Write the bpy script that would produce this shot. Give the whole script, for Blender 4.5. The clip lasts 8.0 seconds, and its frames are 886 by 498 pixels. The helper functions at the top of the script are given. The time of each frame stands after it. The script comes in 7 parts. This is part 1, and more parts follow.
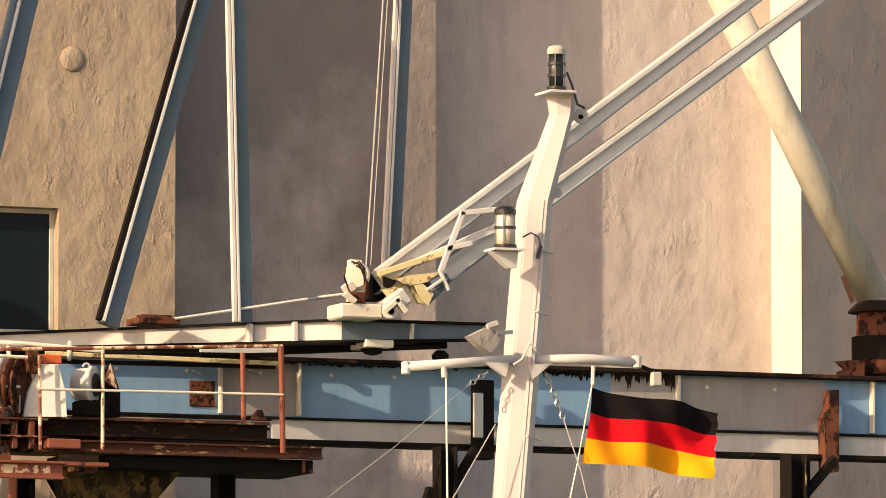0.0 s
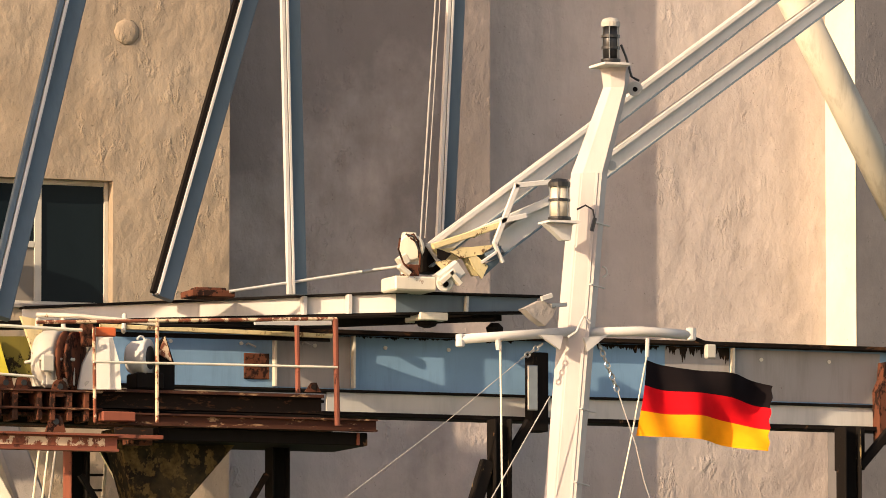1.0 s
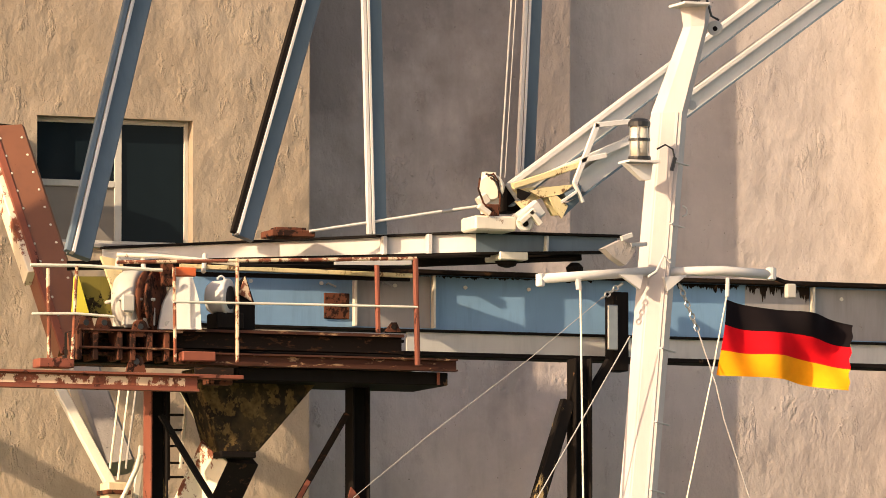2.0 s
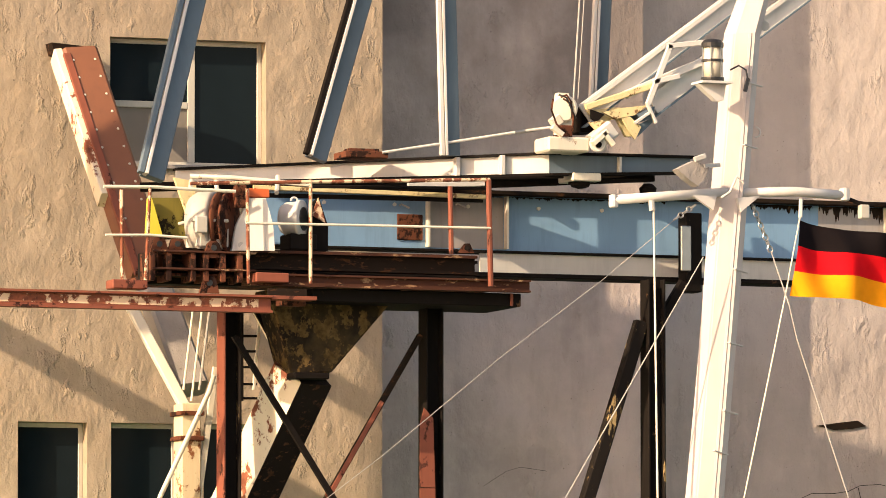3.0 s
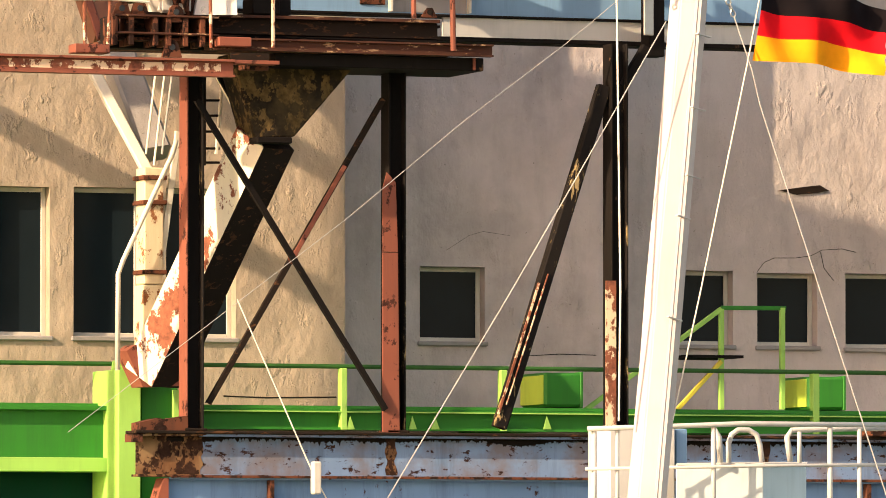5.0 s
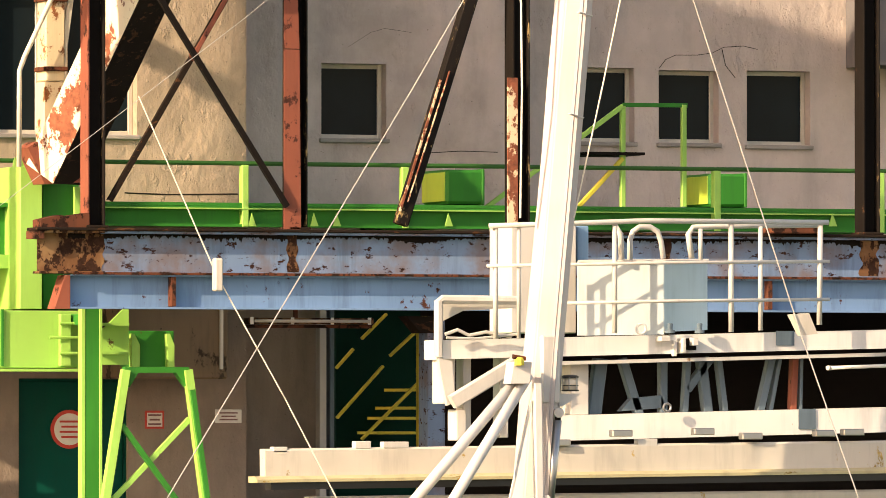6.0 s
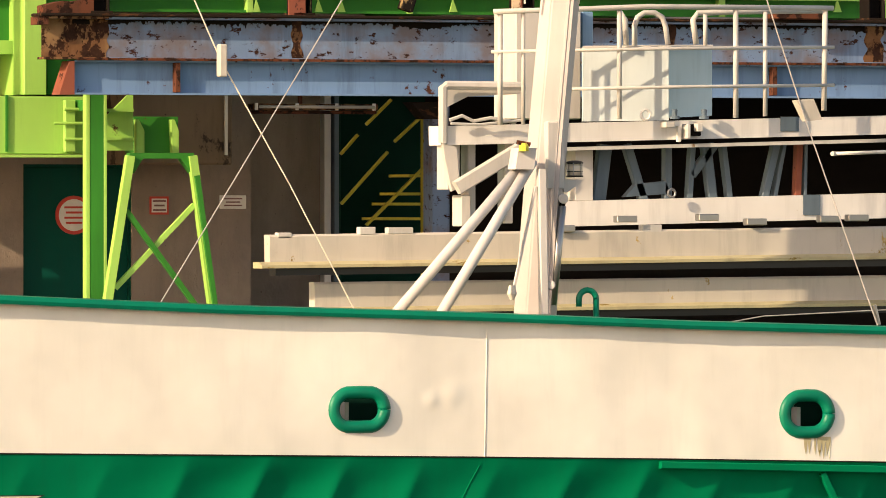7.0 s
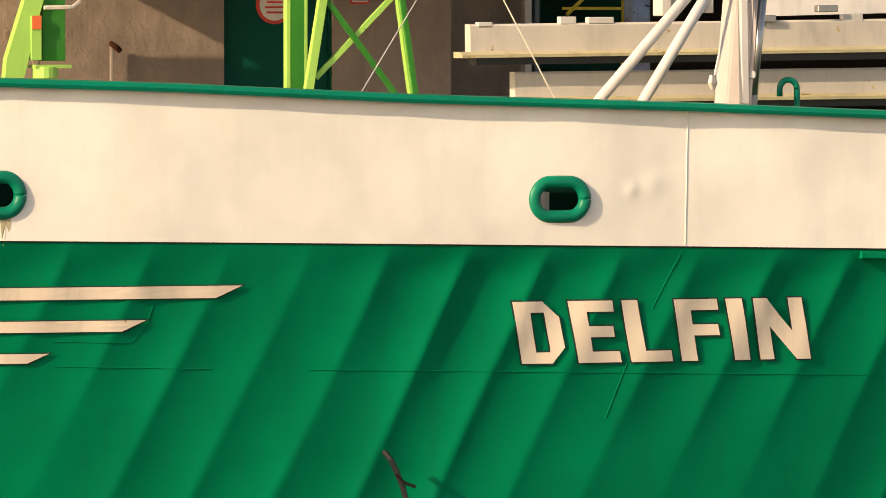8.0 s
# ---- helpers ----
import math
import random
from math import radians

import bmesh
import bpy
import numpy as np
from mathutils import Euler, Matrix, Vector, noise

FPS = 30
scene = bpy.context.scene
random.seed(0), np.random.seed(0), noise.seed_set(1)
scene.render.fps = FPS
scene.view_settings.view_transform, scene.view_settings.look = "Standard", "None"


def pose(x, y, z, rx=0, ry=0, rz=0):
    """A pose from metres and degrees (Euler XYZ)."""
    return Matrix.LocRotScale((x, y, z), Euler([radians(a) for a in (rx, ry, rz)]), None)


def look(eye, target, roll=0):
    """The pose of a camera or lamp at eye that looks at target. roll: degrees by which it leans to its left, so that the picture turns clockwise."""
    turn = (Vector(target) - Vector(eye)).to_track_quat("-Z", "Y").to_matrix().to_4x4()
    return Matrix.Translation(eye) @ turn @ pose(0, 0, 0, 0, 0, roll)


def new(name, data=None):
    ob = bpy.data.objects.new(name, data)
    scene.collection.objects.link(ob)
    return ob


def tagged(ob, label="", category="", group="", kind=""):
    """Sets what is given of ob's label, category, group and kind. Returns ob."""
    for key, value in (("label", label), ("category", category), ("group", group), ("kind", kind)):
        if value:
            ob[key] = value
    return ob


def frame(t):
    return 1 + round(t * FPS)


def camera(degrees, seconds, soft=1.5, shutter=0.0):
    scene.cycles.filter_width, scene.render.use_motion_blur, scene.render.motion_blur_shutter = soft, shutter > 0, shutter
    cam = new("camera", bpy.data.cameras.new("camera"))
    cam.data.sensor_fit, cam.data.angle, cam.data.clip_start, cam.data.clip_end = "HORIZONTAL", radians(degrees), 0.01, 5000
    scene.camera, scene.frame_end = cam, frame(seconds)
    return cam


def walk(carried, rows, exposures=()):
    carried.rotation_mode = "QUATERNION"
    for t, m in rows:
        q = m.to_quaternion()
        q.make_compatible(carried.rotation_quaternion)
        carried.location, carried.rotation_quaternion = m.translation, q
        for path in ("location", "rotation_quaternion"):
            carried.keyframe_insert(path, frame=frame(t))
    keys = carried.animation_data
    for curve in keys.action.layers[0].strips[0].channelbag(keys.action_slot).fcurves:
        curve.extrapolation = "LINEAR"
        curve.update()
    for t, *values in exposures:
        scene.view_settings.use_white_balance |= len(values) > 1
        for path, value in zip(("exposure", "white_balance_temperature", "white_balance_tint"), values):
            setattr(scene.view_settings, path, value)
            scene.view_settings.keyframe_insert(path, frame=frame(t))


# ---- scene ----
# The camera stands on a tripod across the water and pans.
cam = camera(2 * math.degrees(math.atan(784 / 14000)), 8.0, soft=0.6)
EYE = (-31.8, -87.4, 1.75)
# seconds, degrees to the right of the wall's normal, degrees up
PATH = [
    (0.0, 21.5632, 5.6030),
    (0.5, 21.3949, 5.5275),
    (1.0, 21.1683, 5.4042),
    (1.5, 20.9131, 5.2404),
    (2.0, 20.5864, 4.9676),
    (2.2, 20.4550, 4.8450),
    (3.3, 19.9996, 4.2642),
    (3.5, 20.0000, 4.1907),
    (4.0, 19.9987, 3.9549),
    (4.1, 19.9975, 3.8681),
    (4.2, 20.0068, 3.7620),
    (5.3, 20.5350, 2.2319),
    (5.4, 20.6139, 2.0788),
    (5.5, 20.6946, 1.9323),
    (5.6, 20.7751, 1.7887),
    (5.7, 20.8616, 1.6486),
    (5.8, 20.9262, 1.5124),
    (5.9, 20.9838, 1.3706),
    (6.0, 21.0394, 1.2195),
    (6.1, 21.0686, 1.0733),
    (6.2, 21.0935, 0.9355),
    (6.3, 21.1033, 0.7920),
    (6.5, 21.1031, 0.4846),
    (6.6, 21.1117, 0.3225),
    (6.7, 21.1101, 0.1516),
    (6.8, 21.1019, -0.0035),
    (6.9, 21.0706, -0.1664),
    (7.0, 21.0069, -0.3315),
    (7.1, 20.8583, -0.4899),
    (7.2, 20.7014, -0.6598),
    (7.3, 20.5028, -0.8561),
    (7.4, 20.3506, -1.0293),
    (7.5, 20.1698, -1.2250),
    (7.6, 20.0185, -1.3948),
    (7.8, 19.7769, -1.6484),
    (7.9, 19.6649, -1.7478),
    (8.0, 19.5545, -1.8547),
]


def aim(turn, tilt):
    a, b = radians(turn), radians(tilt)
    return look(EYE, (EYE[0] + math.sin(a) * math.cos(b), EYE[1] + math.cos(a) * math.cos(b), EYE[2] + math.sin(b)))


walk(cam, [(t, aim(turn, tilt)) for t, turn, tilt in PATH], [(0.0, 0.66), (2.0, 0.85), (3.5, 1.10), (5.5, 1.17), (6.0, 1.16), (6.5, 0.86), (7.0, 0.70), (8.0, 0.62)])

# ---- light: low warm sun from the left, over the water ----
SUN = Vector((1.0, 0.35, -0.50)).normalized()
world = bpy.data.worlds.new("sky")
scene.world = world
world.use_nodes = True
wn = world.node_tree
sky = wn.nodes.new("ShaderNodeTexSky")
sky.sky_type, sky.sun_disc = "NISHITA", False
sky.sun_elevation, sky.sun_rotation = radians(24.7), math.atan2(-SUN.x, -SUN.y)
haze = wn.nodes.new("ShaderNodeMix")  # warm harbour haze over the whole sky
haze.data_type, haze.blend_type = "RGBA", "MULTIPLY"
haze.inputs[0].default_value, haze.inputs[7].default_value = 1.0, (1.25, 0.93, 0.74, 1)
wn.links.new(sky.outputs[0], haze.inputs[6])
wn.links.new(haze.outputs[2], wn.nodes["Background"].inputs[0])
wn.nodes["Background"].inputs[1].default_value = 0.175
sun = new("sun", bpy.data.lights.new("sun", "SUN"))
sun.data.energy, sun.data.angle, sun.data.color = 4.5, radians(0.45), (1.0, 0.74, 0.48)
sun.rotation_euler = SUN.to_track_quat("-Z", "Y").to_euler()


# ---- materials ----
def node(nt, kind, **kw):
    n = nt.nodes.new(kind)
    for k, v in kw.items():
        n.inputs[k.replace("_", " ")].default_value = v
    return n


def ramp(nt, fac, stops):
    r = nt.nodes.new("ShaderNodeValToRGB")
    els = r.color_ramp.elements
    for i, (p, c) in enumerate(stops):
        e = els[i] if i < 2 else els.new(p)
        e.position, e.color = p, (*c, 1) if len(c) == 3 else c
    nt.links.new(fac, r.inputs[0])
    return r.outputs[0]


def mix(nt, fac, a, b, blend="MIX"):
    m = nt.nodes.new("ShaderNodeMix")
    m.data_type, m.blend_type = "RGBA", blend
    for s, v in ((m.inputs[0], fac), (m.inputs[6], a), (m.inputs[7], b)):
        if isinstance(v, (int, float)):
            s.default_value = v
        elif isinstance(v, tuple):
            s.default_value = (*v, 1)
        else:
            nt.links.new(v, s)
    return m.outputs[2]


def grey(v):
    return (v, v, v)


def noise_at(nt, scale, detail=4.0, rough=0.6, stretch=None, shift=0.0):
    co = nt.nodes.new("ShaderNodeTexCoord")
    mp = nt.nodes.new("ShaderNodeMapping")
    mp.inputs["Scale"].default_value = stretch or (1, 1, 1)
    mp.inputs["Location"].default_value = (shift, shift * 0.7, shift * 1.3)
    nt.links.new(co.outputs["Object"], mp.inputs[0])
    n = node(nt, "ShaderNodeTexNoise", Scale=scale, Detail=detail, Roughness=rough)
    nt.links.new(mp.outputs[0], n.inputs[0])
    return n.outputs["Fac"]


def blank(name):
    m = bpy.data.materials.new(name)
    m.use_nodes = True
    return m, m.node_tree, m.node_tree.nodes["Principled BSDF"]


def bump(nt, bsdf, heights):
    last = None
    for h, dist, strength in heights:
        b = node(nt, "ShaderNodeBump", Strength=strength, Distance=dist)
        nt.links.new(h, b.inputs["Height"])
        if last:
            nt.links.new(last, b.inputs["Normal"])
        last = b.outputs[0]
    nt.links.new(last, bsdf.inputs["Normal"])


def paint(name, col, rust=0.0, rough=0.45, under=(0.16, 0.055, 0.025), grime=0.25, metal=0.0, scale=3.0, second=None, stretch=(1, 1, 0.75), gloss=0.4):
    """Painted steel: colour drift, grime streaks, and rust where the paint has gone."""
    m, nt, bs = blank(name)
    big = noise_at(nt, 0.9, 3)
    streak = noise_at(nt, 2.2, 5, 0.65, (3.0, 3.0, 0.35), 3.1)
    fine = noise_at(nt, 26, 4, 0.7)
    c = mix(nt, ramp(nt, big, [(0.3, grey(0)), (0.7, grey(1))]), tuple(v * 0.86 for v in col), tuple(min(1, v * 1.08) for v in col))
    c = mix(nt, ramp(nt, streak, [(0.5, grey(0)), (0.78, grey(grime))]), c, tuple(v * 0.42 + 0.012 for v in col))
    if second:
        c = mix(nt, ramp(nt, noise_at(nt, 1.7, 5, 0.6, None, 8.0), [(0.45, grey(0)), (0.62, grey(0.9))]), c, second)
    rough_s = None
    if rust > 0:
        pat = noise_at(nt, scale, 8, 0.72, stretch, 5.0)
        lo = 0.72 - 0.42 * rust
        mask = ramp(nt, pat, [(lo, grey(0)), (lo + 0.03, grey(1))])
        rc = mix(nt, ramp(nt, noise_at(nt, 9, 6, 0.7, None, 2.0), [(0.35, grey(0)), (0.65, grey(1))]), under, tuple(v * 0.4 for v in under))
        c = mix(nt, mask, c, rc)
        rough_s = mix(nt, mask, grey(rough), grey(0.9))
    nt.links.new(c, bs.inputs["Base Color"])
    if rough_s:
        nt.links.new(rough_s, bs.inputs["Roughness"])
        bump(nt, bs, [(mask, -0.003, 0.6), (fine, 0.002, 0.35)])
    else:
        bs.inputs["Roughness"].default_value = rough
        bump(nt, bs, [(noise_at(nt, 5, 3), 0.006, 0.25), (fine, 0.0015, 0.25)])
    bs.inputs["Metallic"].default_value = metal
    bs.inputs["Specular IOR Level"].default_value = gloss
    return m


def plaster(name, col, stain, lumps=1.0, patch=0.5, soot=0.0):
    """Old render on masonry: trowelled lumps, grit, and broad stains."""
    m, nt, bs = blank(name)
    big = noise_at(nt, 0.55, 5, 0.6)
    drip = noise_at(nt, 1.3, 5, 0.6, (2.2, 1, 0.35), 4.0)
    mid = noise_at(nt, 2.4, 6, 0.65, None, 9.0)
    c = mix(nt, ramp(nt, big, [(0.36, grey(0)), (0.66, grey(1))]), col, stain)
    c = mix(nt, ramp(nt, drip, [(0.5, grey(0)), (0.75, grey(patch))]), c, tuple(v * 0.62 for v in col))
    c = mix(nt, ramp(nt, mid, [(0.46, grey(0)), (0.72, grey(0.35))]), c, tuple(min(1, v * 1.2) for v in col))
    if soot:  # black blotches, thicker towards the top
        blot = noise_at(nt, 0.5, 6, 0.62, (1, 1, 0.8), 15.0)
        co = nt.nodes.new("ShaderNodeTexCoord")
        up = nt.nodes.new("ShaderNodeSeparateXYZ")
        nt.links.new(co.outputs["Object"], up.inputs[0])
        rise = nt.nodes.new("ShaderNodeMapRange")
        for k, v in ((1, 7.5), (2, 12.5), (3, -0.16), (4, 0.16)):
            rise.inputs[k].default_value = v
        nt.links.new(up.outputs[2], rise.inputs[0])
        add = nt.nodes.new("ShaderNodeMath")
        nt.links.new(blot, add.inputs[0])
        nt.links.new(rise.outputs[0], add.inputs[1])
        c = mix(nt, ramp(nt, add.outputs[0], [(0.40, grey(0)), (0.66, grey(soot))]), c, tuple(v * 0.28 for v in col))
    specks = ramp(nt, noise_at(nt, 22, 3, 0.6, None, 21.0), [(0.24, grey(0.75)), (0.30, grey(0))])
    c = mix(nt, specks, c, tuple(v * 0.25 for v in col))
    nt.links.new(c, bs.inputs["Base Color"])
    bs.inputs["Roughness"].default_value = 0.93
    bs.inputs["Specular IOR Level"].default_value = 0.2
    trowel = noise_at(nt, 2.6, 4, 0.55, (1, 1, 0.7), 1.0)
    crust = ramp(nt, noise_at(nt, 5.5, 6, 0.62, (1, 1, 0.6), 6.0), [(0.55, grey(0)), (0.68, grey(1))])
    where = ramp(nt, noise_at(nt, 0.8, 3, 0.6, None, 12.0), [(0.5, grey(0.12)), (0.62, grey(1))])
    crust = mix(nt, 1.0, crust, where, "MULTIPLY")
    pits = ramp(nt, noise_at(nt, 14, 3, 0.6, None, 7.0), [(0.25, grey(0)), (0.33, grey(1))])
    bump(nt, bs, [(trowel, 0.11, 0.55 * lumps), (crust, 0.026, 0.75 * lumps), (pits, 0.010, 0.6), (noise_at(nt, 30, 5, 0.75), 0.007, 0.6)])
    return m


def plain(name, col, rough=0.5, metal=0.0):
    m, nt, bs = blank(name)
    n = noise_at(nt, 7, 4)
    nt.links.new(mix(nt, n, tuple(v * 0.8 for v in col), tuple(min(1, v * 1.18) for v in col)), bs.inputs["Base Color"])
    bs.inputs["Roughness"].default_value, bs.inputs["Metallic"].default_value = rough, metal
    bs.inputs["Specular IOR Level"].default_value = 0.1 if rough > 0.8 else 0.5
    return m


def glass(name, col=(0.005, 0.009, 0.012)):
    m, nt, bs = blank(name)
    nt.links.new(mix(nt, noise_at(nt, 1.5, 2), col, tuple(v * 1.8 for v in col)), bs.inputs["Base Color"])
    bs.inputs["Roughness"].default_value = 0.12
    bs.inputs["Specular IOR Level"].default_value = 0.07
    bump(nt, bs, [(noise_at(nt, 0.8, 1), 0.02, 0.15)])
    return m


M_TAN = plaster("tan_render", (0.385, 0.315, 0.235), (0.31, 0.245, 0.175), 1.0)
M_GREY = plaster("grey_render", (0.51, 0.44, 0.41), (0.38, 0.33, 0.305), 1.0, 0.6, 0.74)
# brown render darkened to hold the shade under the walkway
M_SHADEBASE = plaster("brown_render_with_shade", (0.29, 0.235, 0.18), (0.20, 0.16, 0.13), 0.6, 0.7)
M_PALE = plaster("sunlit_pale_render", (0.78, 0.72, 0.56), (0.70, 0.64, 0.48), 0.3, 0.1)
M_SMOOTH = plaster("smooth_render", (0.51, 0.445, 0.405), (0.42, 0.365, 0.335), 0.9, 0.6)
M_FLANK = plaster("shaded_blue_grey_render", (0.155, 0.15, 0.155), (0.13, 0.125, 0.13), 0.4, 0.3)
M_CONC = plaster("concrete", (0.30, 0.28, 0.26), (0.22, 0.20, 0.185), 0.4)
M_WHITE = paint("white_paint", (0.55, 0.535, 0.505), 0.0, 0.45, grime=0.25, gloss=0.3)
M_MAST = paint("mast_white", (0.435, 0.40, 0.38), 0.0, 0.45, grime=0.25, gloss=0.25)
M_WHITE_WORN = paint("worn_white_paint", (0.62, 0.58, 0.48), 0.2, 0.5, (0.26, 0.12, 0.045))
M_PEEL = paint("peeling_white_paint", (0.78, 0.70, 0.52), 0.48, 0.6, (0.30, 0.10, 0.05))
M_BLUE = paint("blue_paint", (0.17, 0.30, 0.46), 0.06, 0.5, grime=0.5)
M_PANEL = paint("grey_panel_paint", (0.29, 0.27, 0.26), 0.1, 0.6, grime=0.5)
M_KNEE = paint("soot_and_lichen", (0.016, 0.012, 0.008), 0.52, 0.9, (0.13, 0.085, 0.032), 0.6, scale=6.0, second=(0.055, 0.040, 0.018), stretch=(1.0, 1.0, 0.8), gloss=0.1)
M_HOOD = paint("stained_brown_concrete", (0.17, 0.12, 0.07), 0.35, 0.9, (0.05, 0.035, 0.02), 0.7, scale=2.0)
M_YCREAM = paint("yellowed_cream_paint", (0.62, 0.52, 0.28), 0.36, 0.6, (0.22, 0.12, 0.05), 0.5, scale=6.0)
M_BLUE_SILL = paint("faded_blue_paint", (0.15, 0.25, 0.42), 0.24, 0.65, (0.085, 0.035, 0.022), 0.7, gloss=0.15, scale=5.0)
M_BLUE_OLD = paint("weathered_blue_paint", (0.16, 0.235, 0.37), 0.36, 0.7, (0.050, 0.024, 0.018), 0.9, gloss=0.1, scale=8.0, second=(0.145, 0.125, 0.135), stretch=(0.7, 1, 1.2))
M_STEELBLUE = paint("blue_grey_paint", (0.105, 0.145, 0.18), 0.0, 0.5, grime=0.4, gloss=0.2)
M_RED = paint("red_oxide", (0.205, 0.066, 0.040), 0.36, 0.7, (0.07, 0.025, 0.017), 0.5, scale=5.0, gloss=0.2)
M_BROWN = paint("brown_primer", (0.19, 0.077, 0.04), 0.12, 0.6, (0.12, 0.04, 0.02), 0.3)
M_RUST = paint("rust", (0.115, 0.043, 0.024), 0.52, 0.9, (0.030, 0.015, 0.011), 0.6, scale=6.0, gloss=0.1)
M_DECKEDGE = paint("rust_with_cream_flakes", (0.062, 0.026, 0.017), 0.34, 0.85, (0.40, 0.25, 0.14), 0.7, scale=7.0, stretch=(0.45, 1, 1.3), gloss=0.1)
M_SEATRUST = paint("mottled_brown_rust", (0.15, 0.075, 0.035), 0.55, 0.9, (0.045, 0.022, 0.014), 0.6, scale=6.0, second=(0.24, 0.15, 0.075), gloss=0.1)
M_POST = paint("yellowed_white_paint", (0.66, 0.55, 0.36), 0.40, 0.6, (0.27, 0.10, 0.035), 0.4, scale=3.5)
M_TUBE = paint("weathered_cream_tube", (0.47, 0.44, 0.36), 0.10, 0.55, (0.25, 0.20, 0.10), 0.7, scale=5.0, gloss=0.2)
M_LOCKER = paint("pale_blue_grey_paint", (0.42, 0.48, 0.49), 0.0, 0.5, (0.3, 0.2, 0.1), 0.3, gloss=0.25)
M_RUSTWHITE = paint("flaking_cream_on_rust", (0.66, 0.50, 0.33), 0.6, 0.8, (0.25, 0.08, 0.04), scale=5.0)
# shaded copy of the locker paint, the sky's blue put into it
M_LOCKERSHADE = paint("locker_shade_blue", (0.40, 0.53, 0.58), 0.0, 0.5, (0.3, 0.2, 0.1), 0.3, gloss=0.25)
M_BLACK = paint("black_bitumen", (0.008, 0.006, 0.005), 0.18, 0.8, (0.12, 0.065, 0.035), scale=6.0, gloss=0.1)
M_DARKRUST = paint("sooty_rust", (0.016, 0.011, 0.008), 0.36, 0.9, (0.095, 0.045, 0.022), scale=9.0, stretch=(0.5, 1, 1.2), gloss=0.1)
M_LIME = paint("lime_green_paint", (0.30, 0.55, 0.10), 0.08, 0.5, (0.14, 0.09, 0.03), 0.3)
# green paint, and also the shaded copy of the lime on faces off the sun
M_GREEN = paint("mid_green_and_shaded_lime", (0.032, 0.19, 0.022), 0.08, 0.55, (0.1, 0.07, 0.03), 0.5, gloss=0.2)
M_TEAL = paint("dark_green_door_paint", (0.001, 0.062, 0.042), 0.0, 0.55, gloss=0.12)
# door green taken down further, for surfaces that lie in shade
M_SHADEGREEN = paint("shaded_dark_green", (0.002, 0.028, 0.019), 0.0, 0.7, gloss=0.08)
M_BLACKWORN = paint("worn_black_over_cream", (0.010, 0.008, 0.007), 0.32, 0.8, (0.34, 0.25, 0.12), gloss=0.1, scale=3.0, stretch=(2.0, 2.0, 0.5))
M_YELLOW = paint("yellow_paint", (0.60, 0.53, 0.05), 0.12, 0.55)
# green with the sun's warmth put into it, for the housings' sunward sides
M_SUNLIME = paint("sunlit_yellow_green", (0.42, 0.56, 0.06), 0.10, 0.5, (0.5, 0.42, 0.03), 0.4)
M_OLIVE = paint("olive_yellow_paint", (0.17, 0.145, 0.03), 0.36, 0.7, (0.03, 0.024, 0.012), 0.7, scale=3.0, gloss=0.15)
M_HANDRAIL = paint("dark_green_rail_paint", (0.028, 0.10, 0.018), 0.1, 0.55, (0.1, 0.07, 0.03), 0.4, gloss=0.2)
M_ORANGE = paint("orange_paint", (0.62, 0.13, 0.035), 0.05, 0.5)
M_GALV = paint("light_grey_paint", (0.50, 0.49, 0.455), 0.09, 0.5, (0.35, 0.2, 0.08), 0.35, gloss=0.25)
M_LIP = paint("yellow_stained_edge", (0.42, 0.38, 0.22), 0.22, 0.6, (0.33, 0.24, 0.06), 0.5, scale=6.0, stretch=(0.5, 1, 1))
M_CREAM = paint("cream_ship_paint", (0.49, 0.465, 0.40), 0.18, 0.5, (0.50, 0.36, 0.12), 0.4, gloss=0.25)
M_SHIPWHITE = paint("pale_grey_ship_paint", (0.67, 0.665, 0.63), 0.08, 0.5, (0.40, 0.28, 0.12), 0.35, gloss=0.25)
M_CASE = paint("dull_grey_machine_paint", (0.42, 0.40, 0.35), 0.14, 0.55, (0.22, 0.12, 0.05), 0.5, gloss=0.2)
M_HULLWHITE = paint("hull_white", (0.75, 0.745, 0.665), 0.0, 0.32, grime=0.10)
M_HULLGREEN = paint("hull_green", (0.0, 0.162, 0.068), 0.0, 0.5, grime=0.16, gloss=0.04)
M_RAILGREEN = paint("rail_green", (0.0, 0.16, 0.09), 0.0, 0.4, gloss=0.25)
M_LETTER = paint("letter_cream", (0.68, 0.60, 0.47), 0.14, 0.5, (0.60, 0.36, 0.10), 0.3)
M_INKGREEN = plain("black_green_line", (0.004, 0.02, 0.012), 0.7)
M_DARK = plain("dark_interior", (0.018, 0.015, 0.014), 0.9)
M_RUBBER = plain("black_rubber", (0.012, 0.012, 0.012), 0.4)
M_STEEL = plain("bare_steel", (0.35, 0.35, 0.34), 0.35, 0.9)
M_WIRE = plain("galvanised_wire", (0.42, 0.40, 0.37), 0.5, 0.3)
M_ROPE = plain("pale_rope", (0.70, 0.64, 0.52), 0.85)
M_GLASS = glass("dark_window_glass")
M_CURTAIN = glass("window_over_grey_blind", (0.15, 0.135, 0.115))
M_FRAME = paint("window_frame_paint", (0.50, 0.475, 0.41), 0.0, 0.5, grime=0.4)
M_WATER = plain("harbour_water", (0.02, 0.035, 0.035), 0.12)
M_FBLACK, M_FRED, M_FGOLD = plain("black_cloth", (0.008, 0.006, 0.007), 1.0), plain("red_cloth", (0.62, 0.006, 0.012), 0.95), plain("gold_cloth", (0.88, 0.33, 0.008), 0.95)
M_LENS = plain("lamp_glass", (0.62, 0.56, 0.44), 0.1)
M_SIGN = plain("sign_white", (0.72, 0.68, 0.60), 0.6)
M_SIGNRED = plain("sign_red", (0.55, 0.05, 0.03), 0.6)
